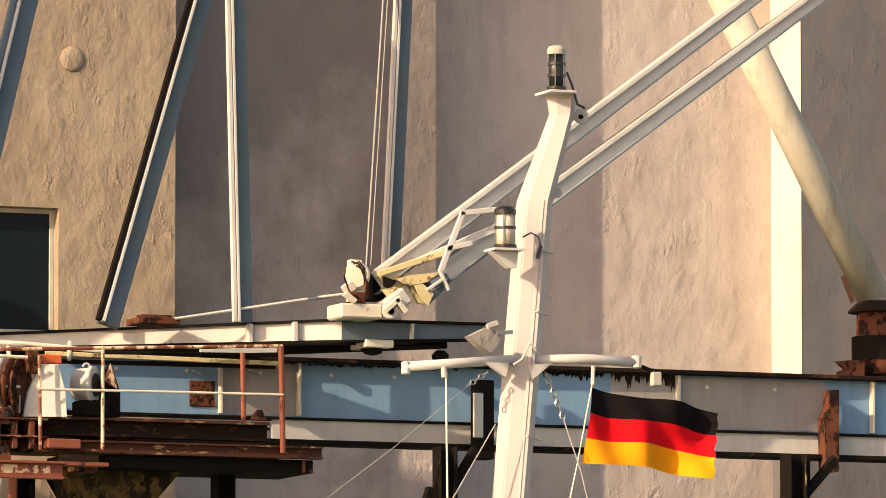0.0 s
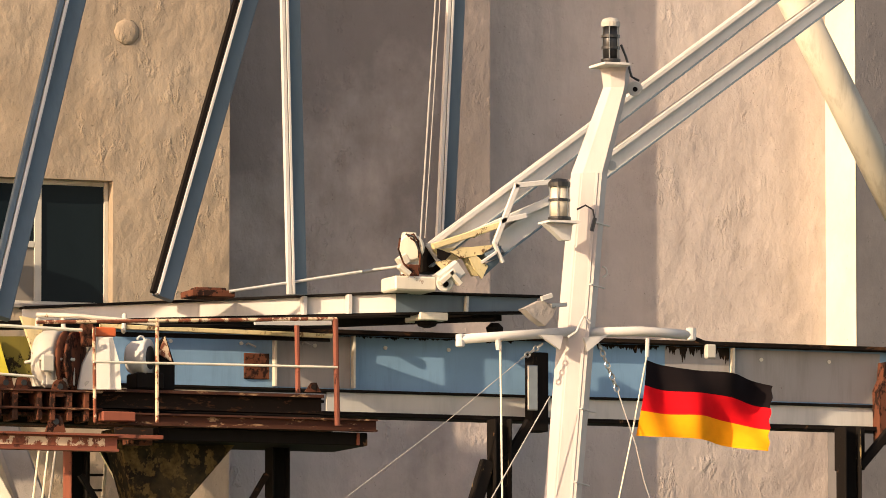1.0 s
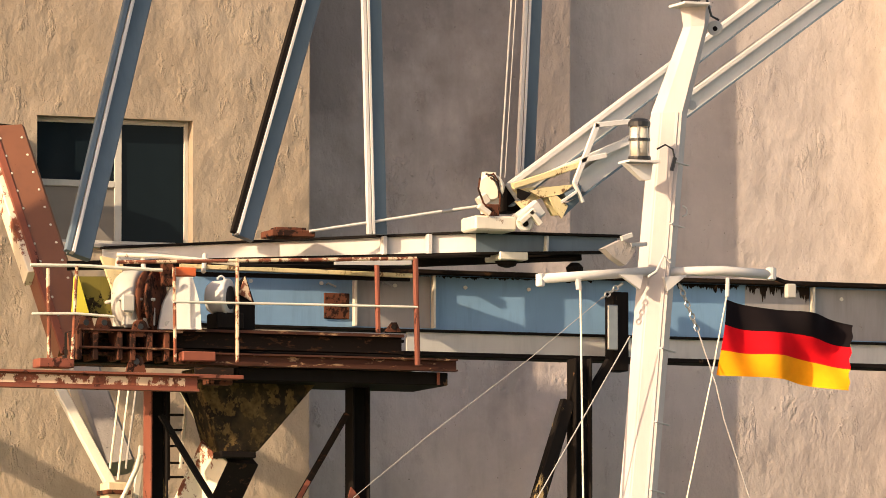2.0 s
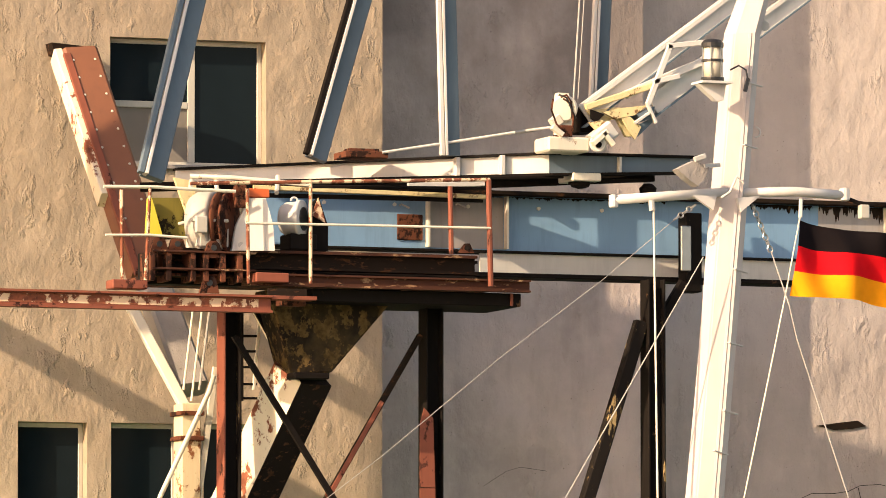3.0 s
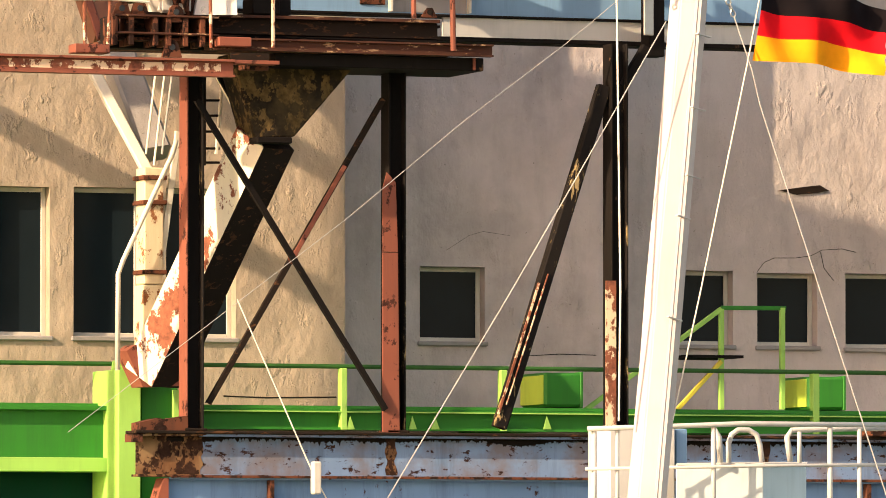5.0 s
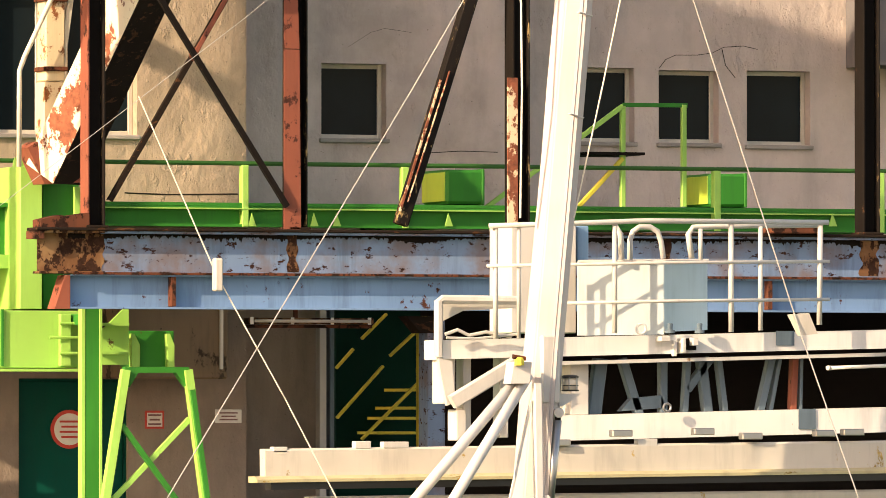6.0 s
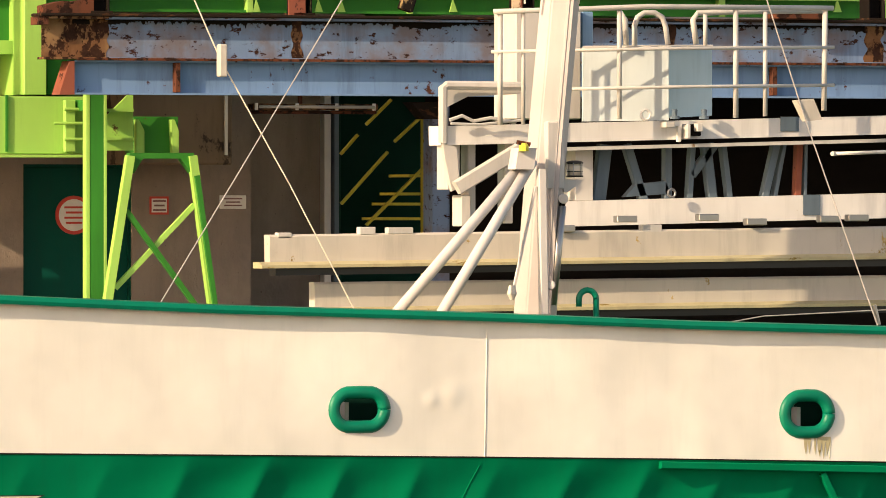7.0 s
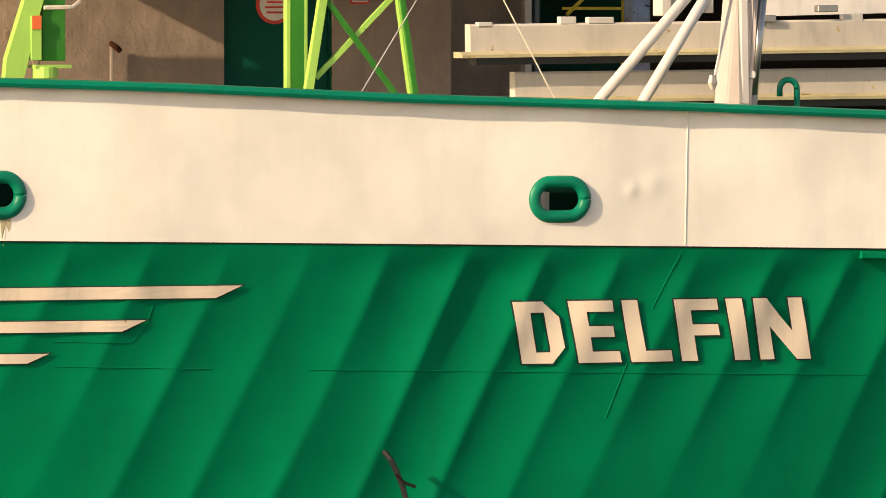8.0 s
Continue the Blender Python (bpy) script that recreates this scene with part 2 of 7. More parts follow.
M_INK = plain("sign_print", (0.20, 0.10, 0.09), 0.7)


# ---- building helpers ----
def thing(name, at, label, category, group="", kind=""):
    ob = new(name)
    ob.empty_display_size = 0.1
    ob.location = at
    return tagged(ob, label, category, group, kind)


def part(name, bm, material, parent=None, label="", smooth=False):
    """Links a bmesh, in world coordinates, as one mesh object under a thing or a part."""
    me = bpy.data.meshes.new(name)
    bm.normal_update()
    bm.to_mesh(me)
    bm.free()
    me.materials.append(material)
    if smooth:
        for p in me.polygons:
            p.use_smooth = True
    ob = new(name, me)
    if parent is not None:
        ob.parent = parent
        if parent.type == "EMPTY":
            ob.matrix_parent_inverse = Matrix.Translation(parent.location).inverted()
    if label:
        ob["label"] = label
    return ob


def single(name, bm, material, label, category, group="", kind="", smooth=False):
    return tagged(part(name, bm, material, None, "", smooth), label, category, group, kind)


def solid(bm, rings, cap=True, closed=True):
    """Skins rings of points of equal length."""
    vs = [[bm.verts.new(p) for p in r] for r in rings]
    n = len(vs[0])
    for a, b in zip(vs, vs[1:]):
        for i in range(n if closed else n - 1):
            j = (i + 1) % n
            bm.faces.new((a[i], a[j], b[j], b[i]))
    if cap:
        bm.faces.new(vs[0][::-1])
        bm.faces.new(vs[-1])
    return vs


def fix(bm):
    bmesh.ops.recalc_face_normals(bm, faces=bm.faces)
    return bm


def box(x0, x1, y0, y1, z0, z1, bev=0.0, bm=None):
    own = bmesh.new()
    solid(own, [[(x0, y0, z), (x1, y0, z), (x1, y1, z), (x0, y1, z)] for z in (z0, z1)])
    fix(own)
    if bev:
        bmesh.ops.bevel(own, geom=own.edges[:], offset=bev, segments=1, affect="EDGES", profile=0.5)
    return merge(bm, own)


def merge(bm, own):
    if bm is None:
        return own
    me = bpy.data.meshes.new("tmp")
    own.to_mesh(me)
    own.free()
    bm.from_mesh(me)
    bpy.data.meshes.remove(me)
    return bm


def axes(p, q, up=(0, 0, 1)):
    d = (Vector(q) - Vector(p)).normalized()
    u = Vector(up)
    if abs(d.dot(u)) > 0.98:
        u = Vector((0, 1, 0))
    s = d.cross(u).normalized()
    return d, s, s.cross(d).normalized()


def profile(p, q, outline, up=(0, 0, 1), bm=None):
    """Sweeps a 2D outline (side, up) straight from p to q."""
    d, s, u = axes(p, q, up)
    own = bmesh.new()
    solid(own, [[Vector(e) + s * a + u * b for a, b in outline] for e in (p, q)])
    return merge(bm, fix(own))


def bar(p, q, w, h=None, up=(0, 0, 1), bm=None):
    h = h or w
    c = min(w, h) * 0.12
    a, b = w / 2, h / 2
    return profile(p, q, [(-a + c, -b), (a - c, -b), (a, -b + c), (a, b - c), (a - c, b), (-a + c, b), (-a, b - c), (-a, -b + c)], up, bm)


def hbeam(p, q, w, h, tf=0.025, tw=0.02, up=(0, 0, 1), bm=None):
    """I-section: flanges of width w at the top and bottom of height h."""
    a, b, t = w / 2, h / 2, tw / 2
    o = [(-a, -b), (a, -b), (a, -b + tf), (t, -b + tf), (t, b - tf), (a, b - tf), (a, b), (-a, b), (-a, b - tf), (-t, b - tf), (-t, -b + tf), (-a, -b + tf)]
    return profile(p, q, o, up, bm)


def tube(pts, r, n=8, bm=None, r2=None):
    """A round bar along points."""
    own = bmesh.new()
    pts = [Vector(p) for p in pts]
    rings = []
    ref = None
    for i, p in enumerate(pts):
        d = (pts[min(i + 1, len(pts) - 1)] - pts[max(i - 1, 0)]).normalized()
        if ref is None:
            ref = d.cross(Vector((0.3, 0.9, 0.1))).normalized()
        ref = (ref - d * ref.dot(d)).normalized()
        v = d.cross(ref)
        rr = r if r2 is None else r + (r2 - r) * i / (len(pts) - 1)
        rings.append([p + ref * math.cos(a) * rr + v * math.sin(a) * rr for a in (2 * math.pi * k / n for k in range(n))])
    solid(own, rings)
    return merge(bm, fix(own))


def arc(c, r, a0, a1, u, v, n=7):
    c, u, v = Vector(c), Vector(u), Vector(v)
    return [c + u * r * math.cos(radians(a0 + (a1 - a0) * i / n)) + v * r * math.sin(radians(a0 + (a1 - a0) * i / n)) for i in range(n + 1)]


def disc(p, q, r, n=20, bm=None, bev=0.0):
    """A short round drum with eased rims from p to q."""
    p, q = Vector(p), Vector(q)
    d = (q - p).normalized() * bev
    own = bmesh.new()
    _, s, u = axes(p, q)
    ring = lambda c, rr: [c + s * math.cos(2 * math.pi * k / n) * rr + u * math.sin(2 * math.pi * k / n) * rr for k in range(n)]
    solid(own, [ring(p, r - bev), ring(p + d, r), ring(q - d, r), ring(q, r - bev)] if bev else [ring(p, r), ring(q, r)])
    return merge(bm, fix(own))


def lathe(c, axis, rings, n=20, bm=None):
    """Turned shape: rings of (distance along the axis, radius)."""
    c, ax = Vector(c), Vector(axis).normalized()
    _, s, u = axes(c, c + ax)
    own = bmesh.new()
    solid(own, [[c + ax * h + s * math.cos(2 * math.pi * k / n) * max(r, 0.001) + u * math.sin(2 * math.pi * k / n) * max(r, 0.001) for k in range(n)] for h, r in rings])
    return merge(bm, fix(own))


def plate(poly, thick, push=(0, 1, 0), bm=None):
    """A flat plate from a polygon in space, thickened along push."""
    v = Vector(push) * thick
    own = bmesh.new()
    solid(own, [poly, [Vector(p) + v for p in poly]])
    return merge(bm, fix(own))


def wall_mesh(x0, x1, z0, z1, y0, y1, holes, step=99.0):
    """A wall between y0 and y1 with openings (x0, x1, z0, z1) that go through it."""
    xs = sorted({x0, x1, *(v for h in holes for v in h[:2] if x0 < v < x1)})
    zs = sorted({z0, z1, *(v for h in holes for v in h[2:] if z0 < v < z1)})
    bm = bmesh.new()
    solid_cell = {}
    for i in range(len(xs) - 1):
        for k in range(len(zs) - 1):
            cx, cz = (xs[i] + xs[i + 1]) / 2, (zs[k] + zs[k + 1]) / 2
            solid_cell[i, k] = not any(h[0] < cx < h[1] and h[2] < cz < h[3] for h in holes)
    quad = lambda *ps: bm.faces.new([bm.verts.new(p) for p in ps])
    for (i, k), s in solid_cell.items():
        if not s:
            continue
        a, b, c, d = xs[i], xs[i + 1], zs[k], zs[k + 1]
        quad((a, y0, c), (b, y0, c), (b, y0, d), (a, y0, d))
        quad((a, y1, c), (a, y1, d), (b, y1, d), (b, y1, c))
        if not solid_cell.get((i - 1, k)):
            quad((a, y0, c), (a, y0, d), (a, y1, d), (a, y1, c))
        if not solid_cell.get((i + 1, k)):
            quad((b, y0, c), (b, y1, c), (b, y1, d), (b, y0, d))
        if not solid_cell.get((i, k - 1)):
            quad((a, y0, c), (a, y1, c), (b, y1, c), (b, y0, c))
        if not solid_cell.get((i, k + 1)):
            quad((a, y0, d), (b, y0, d), (b, y1, d), (a, y1, d))
    bmesh.ops.remove_doubles(bm, verts=bm.verts[:], dist=0.0005)
    return fix(bm)


# ---- the setting ----
LB = -0.654      # right-hand corner of the tan block
RX = 7.943     # where the wall steps forward again
single("water", box(-400, 600, -300, -8.6, -5.2, -4.2), M_WATER, "dark rippled harbour water beside the quay", "water", kind="structure")
single("ground", box(-600, 900, -8.6, 1500, -6, 0), M_CONC, "grey concrete quay in front of the mill", "quay", kind="structure")

W1 = (-4.019, -2.103, 9.794, 11.276)
W2 = (-5.122, -4.282, 5.037, 6.77)
W3 = (-3.993, -3.146, 5.038, 6.778)
W4 = (-2.862, -2.007, 5.039, 6.786)
DOOR = (-3.453, -2.119, 0.0, 2.203)
R1 = (0.706, 1.535, 5.078, 5.977)
R2 = (4.26, 5.117, 5.112, 6.024)
R3 = (5.439, 6.236, 5.112, 6.007)
R4 = (6.613, 7.462, 5.099, 6.018)
GATE = (0.645, RX + 14, 0.0, 3.12)
BASE_TOP = 3.1  # height up to which the wall colour carries the gallery's shade
single("wall_west_base", wall_mesh(-14, LB, 0, BASE_TOP, 0, 0.35, [DOOR]), M_SHADEBASE, "brown base of the mill wall, gallery shade in its colour", "wall", kind="structure")
single("wall_west", wall_mesh(-14, LB, BASE_TOP, 26, 0, 0.35, [W1, W2, W3, W4]), M_TAN, "tan lumpy rendered mill wall in low sunlight", "wall", kind="structure")
single("wall_west_base_return", box(LB - 0.35, LB, 0.352, 1.149, 0, BASE_TOP), M_SHADEBASE, "brown base of the wall return, gallery shade in its colour", "wall", kind="structure")
single("wall_west_return", box(LB - 0.35, LB, 0.352, 1.149, BASE_TOP, 26), M_TAN, "tan rendered return of the mill wall", "wall", kind="structure")
MID = 3.098
single("wall_middle_base", wall_mesh(LB - 0.4, GATE[0], 0, BASE_TOP, 1.15, 1.45, []), M_SHADEBASE, "brown base of the grey wall, gallery shade in its colour", "wall", kind="structure")
single("wall_middle", wall_mesh(LB - 0.4, MID, BASE_TOP, 26, 1.15, 1.45, [R1, (GATE[0], GATE[1], BASE_TOP - 1, GATE[3])]), M_GREY, "grey stained rendered mill wall in shade", "wall", kind="structure")
single("wall_east", wall_mesh(MID - 0.3, RX + 16, 0, 26, 2.05, 2.35, [R2, R3, R4, GATE]), M_SMOOTH, "smooth grey rendered mill wall, rough where sunlit", "wall", kind="structure")
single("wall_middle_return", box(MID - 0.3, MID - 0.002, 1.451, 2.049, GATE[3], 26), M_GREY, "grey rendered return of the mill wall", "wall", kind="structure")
# block front coloured dark for its shade, sunward flank coloured pale for the sun
single("wall_far_east", box(RX, RX + 16, 1.15, 2.045, 6.069, 26), M_FLANK, "rendered wall block standing forward, shade in its blue-grey", "wall", kind="structure")
single("pilaster_face", box(RX - 0.01, RX - 0.003, 1.145, 2.047, 9.697, 26), M_PALE, "flank of the wall block, sunlight in its pale cream", "wall", kind="structure")
# near-black colour on the room's surfaces stands for its darkness
single("inner_wall", box(-14, RX + 16, 8, 8.3, 0, 26), M_DARK, "back wall inside the mill, room darkness in its colour", "wall", kind="structure")
single("inner_floor", box(LB, RX + 16, 2.36, 8, GATE[3] + 0.02, GATE[3] + 0.12), M_DARK, "floor slab inside the mill, room darkness in its colour", "floor", kind="structure")
single("roof", box(-14, RX + 16, 0, 8.3, 26, 26.3), M_CONC, "flat concrete roof of the mill", "roof", kind="structure")


def window(hole, y, label, transom=None, mullion=None, blind=False, n=1):
    """A window set back in its opening: frame of four bars, panes, sill."""
    x0, x1, z0, z1 = hole
    w = thing("window_%d" % n, ((x0 + x1) / 2, y + 0.18, z0), label, "window", "mill windows", "structure")
    f, yy = 0.055, y + 0.16
    bm = box(x0, x0 + f, yy, yy + 0.06, z0, z1, 0.006)
    for a in ((x1 - f, x1, z0, z1), (x0 + f, x1 - f, z0, z0 + f), (x0 + f, x1 - f, z1 - f, z1)):
        box(a[0], a[1], yy, yy + 0.06, a[2], a[3], 0.006, bm)
    if mullion:
        box(mullion - f * 0.8, mullion + f * 0.8, yy - 0.002, yy + 0.062, z0 + f, z1 - f, 0.006, bm)
    if transom:
        box(x0 + f, (mullion or x1) - f * 0.8, yy - 0.002, yy + 0.06, transom - f * 0.7, transom + f * 0.7, 0.006, bm)
    part("window_frame", bm, M_FRAME, w)
    spans = [(x0 + f, mullion or x1 - f, z0 + f, z1 - f)] if not transom else [(x0 + f, mullion, transom, z1 - f), (x0 + f, mullion, z0 + f, transom)]
    if mullion:
        spans.append((mullion, x1 - f, z0 + f, z1 - f))
    for i, s in enumerate(spans):
        part("pane", box(s[0], s[1], yy + 0.025, yy + 0.035, s[2], s[3]), M_CURTAIN if (transom and i == 1) else M_GLASS, w)
    part("window_sill", box(x0 - 0.03, x1 + 0.03, y - 0.05, y + 0.165, z0 - 0.05, z0 + 0.004, 0.01), M_CONC, w)
    return w


window(W1, 0, "wide white-framed window with dark panes", 10.513, -2.97, n=1)
window(W2, 0, "tall white-framed window with dark glass", n=2)
window(W3, 0, "tall white-framed window with dark glass", n=3)
window(W4, 0, "tall white-framed window behind the rusty strut", n=4)
window(R1, 1.15, "small white-framed window in grey wall", n=5)
window(R2, 2.05, "small white-framed window in grey wall", n=6)
window(R3, 2.05, "small white-framed window in grey wall", n=7)
window(R4, 2.05, "small white-framed window in grey wall", n=8)
door = thing("door_1", (DOOR[0], 0.1, 0), "dark green steel door with a round warning sign", "door", kind="structure")
part("door_leaf", box(DOOR[0] + 0.03, DOOR[1] - 0.03, 0.09, 0.14, 0, DOOR[3] - 0.03, 0.008), M_TEAL, door)
part("door_frame", merge(box(DOOR[0], DOOR[0] + 0.03, 0.05, 0.2, 0, DOOR[3]), merge(box(DOOR[1] - 0.03, DOOR[1], 0.05, 0.2, 0, DOOR[3]), box(DOOR[0] + 0.03, DOOR[1] - 0.03, 0.05, 0.2, DOOR[3] - 0.03, DOOR[3]))), M_TEAL, door)

# cracks, spalls and a joint in the render
def crack(pts, y, r=0.004):
    single("wall_crack", tube([(x, y - 0.001, z) for x, y2, z in pts], r, 5), M_DARK, "dark crack in the grey render", "crack", "wall cracks", "structure")


crack([(5.44, 2.05, 6.022), (5.53, 2.05, 6.134), (5.665, 2.05, 6.192), (5.95, 2.05, 6.196), (6.154, 2.05, 6.227), (6.305, 2.05, 6.299), (6.569, 2.05, 6.318), (6.758, 2.05, 6.279)], 2.05)
crack([(6.282, 2.05, 6.271), (6.327, 2.05, 6.077), (6.455, 2.05, 5.926)], 2.05, 0.005)
crack([(2.093, 1.15, 4.922), (2.492, 1.15, 4.947), (2.966, 1.15, 4.939)], 1.15, 0.005)
crack([(-2.158, 0, 4.367), (-1.636, 0, 4.353), (-0.76, 0, 4.368)], 0, 0.008)
crack([(1.044, 1.15, 6.173), (1.333, 1.15, 6.353), (1.513, 1.15, 6.404), (1.853, 1.15, 6.362)], 1.15, 0.002)
spall = bmesh.new()
solid(spall, [[(x, y, z) for x, z in ((5.726, 7.025), (5.967, 6.974), (6.193, 6.993), (6.389, 7.031), (6.268, 7.098), (6.004, 7.065))] for y in (2.03, 2.049)])
single("wall_spall", fix(spall), M_DARKRUST, "dark spalled patch in the render", "patch", kind="structure")
single("wall_boss", lathe((-1.942, 0, 13.041), (0, -1, 0), [(0, 0.16), (0.012, 0.15), (0.028, 0.10), (0.034, 0.03)], 9), M_TAN, "rounded lump of render on the wall", "boss", kind="structure", smooth=True)

# ---- the unloading gantry in front of the mill ----
GY = -5.0  # plane of the gantry's columns
gantry = thing("gantry", (-1.904, -5, 2.897), "rusty steel gantry with blue main girder on black columns", "gantry")
# main girder: deep plate girder with stiffeners
g0, g1 = 8.537, 9.157
xa, xb = -3.688, 16.0
part("girder_web", box(xa, xb, -4.40, -4.37, g0, g1), M_BLUE, gantry, "flat blue girder web")
part("girder_flange", box(xa, xb, -4.56, -4.2, g1, g1 + 0.05, 0.008), M_DARKRUST, gantry, "rusty top flange")
part("girder_ledge", box(xa, xb, -4.5, -4.2, g0 - 0.03, g0, 0.004), M_BLACK, gantry)
part("girder_lower_web", box(-1.078, xb, -4.46, -4.42, 8.281, g0 - 0.03), M_GALV, gantry, "pale grey lower web")
part("girder_bottom_flange", box(xa, xb, -4.6, -4.2, 8.23, 8.281, 0.006), M_BLACK, gantry)
for sx in (-1.699, -0.761, 3.873, 6.311):
    part("stiffener", box(sx - 0.012, sx + 0.012, -4.5, -4.402, g0 + 0.02, g1 - 0.01), M_WHITE_WORN, gantry, "pale stiffener plate")
for bx in (-2.917, -2.082, -1.207, -0.36, 0.404, 4.247, 5.097):
    part("bolt_head", disc((bx, -4.402, g1 - 0.13), (bx, -4.425, g1 - 0.13), 0.022, 8), M_WHITE_WORN, gantry)
rp = (-1.9, -4.4, 8.776)
part("hatch_plate", box(rp[0] - 0.15, rp[0] + 0.15, -4.425, -4.402, rp[2] - 0.145, rp[2] + 0.145, 0.006), M_RUST, gantry, "brown square cover plate")
for px, py in ((-0.12, 0.24), (0.55, 0.27)):
    part("cleat", tube([(rp[0] + px, -4.41, rp[2] + py), (rp[0] + px, -4.47, rp[2] + py + 0.01), (rp[0] + px + 0.09, -4.48, rp[2] + py - 0.03)], 0.012, 6), M_WIRE, gantry)

for x0, x1 in ((-1.679, -0.781), (3.053, 3.852), (3.93, 5.739)):
    part("web_panel", box(x0, x1, -4.408, -4.402, g0 + 0.02, g1 - 0.02), M_PANEL, gantry, "grey repainted web panel")
# lower sill of the gantry: two I-beams one on the other
zt, zm, zb = 3.794, 3.327, 2.941
xs0, xs1 = -4.865, -4.604
xe = -4.135
part("sill_end", hbeam((xs0, GY, (zt + zm) / 2), (xe, GY, (zt + zm) / 2), 0.302, zt - zm + 0.002), M_SEATRUST, gantry, "bare brown rusted beam end")
part("upper_sill_beam", hbeam((xe + 0.002, GY, (zt + zm) / 2), (16, GY, (zt + zm) / 2 ), 0.30, zt - zm), M_BLUE_OLD, gantry, "weathered blue beam with rust and flaking")
part("lower_sill_beam", hbeam((xs1 + 0.08, GY, (zb + zm) / 2 - 0.004), (16, GY, (zb + zm) / 2 - 0.004), 0.26, zm - zb - 0.01, 0.02), M_BLUE_SILL, gantry, "weathered blue beam with rusty end")
part("flange_edge", box(xs1 + 0.1, 16, GY - 0.162, GY - 0.152, zm - 0.012, zm + 0.016), M_RUST, gantry, "rusty flange edge")
part("end_plate", plate([(xs1 - 0.10, GY - 0.135, zb - 0.002), (xs1 + 0.075, GY - 0.135, zb - 0.002), (xs1 + 0.075, GY - 0.135, zm - 0.02), (xs1 + 0.02, GY - 0.135, zm - 0.02)], 0.27), M_RED, gantry, "red oxide end plate")
part("sill_top_plate", box(xs0 - 0.06, 16, GY - 0.19, GY + 0.19, zt + 0.002, zt + 0.035, 0.008), M_DARKRUST, gantry)
part("sill_nose", plate([(xs0 - 0.08, GY - 0.16, zt - 0.09), (xs0 + 0.03, GY - 0.16, zt - 0.09), (xs0 + 0.03, GY - 0.16, zt - 0.002), (xs0 - 0.08, GY - 0.16, zt - 0.002)], 0.3), M_RUST, gantry)
part("sill_nose", plate([(xs0 - 0.005, GY - 0.158, zt + 0.037), (xs0 + 0.55, GY - 0.158, zt + 0.037), (xs0 + 0.55, GY - 0.158, zt + 0.20), (xs0 + 0.30, GY - 0.158, zt + 0.16), (xs0 + 0.2, GY - 0.158, zt + 0.17), (xs0 - 0.005, GY - 0.158, zt + 0.12)], 0.3), M_RUST, gantry)
for sx in (-3.327, 3.819):
    part("web_stiffener", box(sx - 0.025, sx + 0.025, GY - 0.128, GY - 0.012, zb + 0.03, zm - 0.034), M_RUST, gantry)


def column(x, z0, z1, mat_l, w=0.205, d=0.26):
    """H-column: outer flanges to the sides, web facing the water."""
    # web black on every column, taking in the shade between its flanges
    part("column_web", box(x - w / 2 + 0.021, x + w / 2 - 0.021, GY - 0.012, GY + 0.012, z0, z1), M_BLACK, gantry, "black web, shade between the flanges in it")
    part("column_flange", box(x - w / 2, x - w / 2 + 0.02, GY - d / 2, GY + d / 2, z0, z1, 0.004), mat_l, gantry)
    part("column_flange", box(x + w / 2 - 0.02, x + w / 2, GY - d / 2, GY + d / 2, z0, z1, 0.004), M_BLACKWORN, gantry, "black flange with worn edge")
    part("base_plate", box(x - w * 0.62, x + w * 0.62, GY - 0.17, GY + 0.17, z0 - 0.004, z0 + 0.022, 0.004), M_DARKRUST, gantry)


zc = zt + 0.04
column(-4.223, zc, 7.797, M_RED)
column(-1.862, zc, 7.865, M_BLACK)
column(0.788, zc, 8.209, M_BLACK)
column(5.08, zc, 8.236, M_BLACK)
part("packing_plate", box(3.775, 4.389, -5.3, -4.9, zt + 0.037, zt + 0.19, 0.01), M_RUST, gantry)
# red wedge plate welded to the second column
part("fin_plate", plate([(-2.051, -5.17, 5.83), (-1.872, -5.17, 5.83), (-1.897, -5.17, 6.598), (-2.0010000000000003, -5.17, 6.71), (-2.051, -5.17, 6.533)], 0.02), M_RED, gantry, "red tapered plate on the column")
part("column_foot", plate([(-2.051, -5.17, 3.83), (-1.852, -5.17, 3.83), (-1.872, -5.17, 5.82), (-2.051, -5.17, 5.82)], 0.02), M_RED, gantry)
part("column_foot", box(0.6, 0.722, -5.18, -5.16, zc, 5.548), M_RUSTWHITE, gantry)
# braces
for a, b in (((-4.301, -5.4, 7.442), (-2.03, -5.2, 4.081)), ((-2.007, -5.05, 7.526), (-4.048, -5.05, 4.127))):
    bm = profile(a, b, [(-0.03, -0.03), (0.03, -0.03), (0.03, -0.022), (-0.022, -0.022), (-0.022, 0.03), (-0.03, 0.03)], (0, 1, 0))
    part("brace", bm, M_DARKRUST if a[1] > -5.3 else M_BLACK, gantry, "thin rusty angle brace")
part("brace", bar((-0.612, -5, 3.897), (0.646, -5, 7.735), 0.15, 0.15, (0, 1, 0)), M_BLACKWORN, gantry, "worn black diagonal brace")
part("brace", bar((0.864, -5, 7.74), (1.152, -5, 8.192), 0.10, 0.10, (0, 1, 0)), M_BLACK, gantry)
part("brace_edge", bar((-0.653, -5.09, 4.046), (-0.167, -5.09, 5.513), 0.028, 0.02, (0, 1, 0)), M_RUSTWHITE, gantry, "cream paint left on the brace edge")
part("brace_edge", bar((-0.559, -5.09, 4.147), (-0.059, -5.09, 5.616), 0.014, 0.02, (0, 1, 0)), M_RUSTWHITE, gantry)
part("brace_plate", bar((-3.094, -5.1, 5.721), (-2.473, -5.1, 6.775), 0.05, 0.02, (0, 1, 0)), M_RED, gantry, "red oxide strip on the brace")
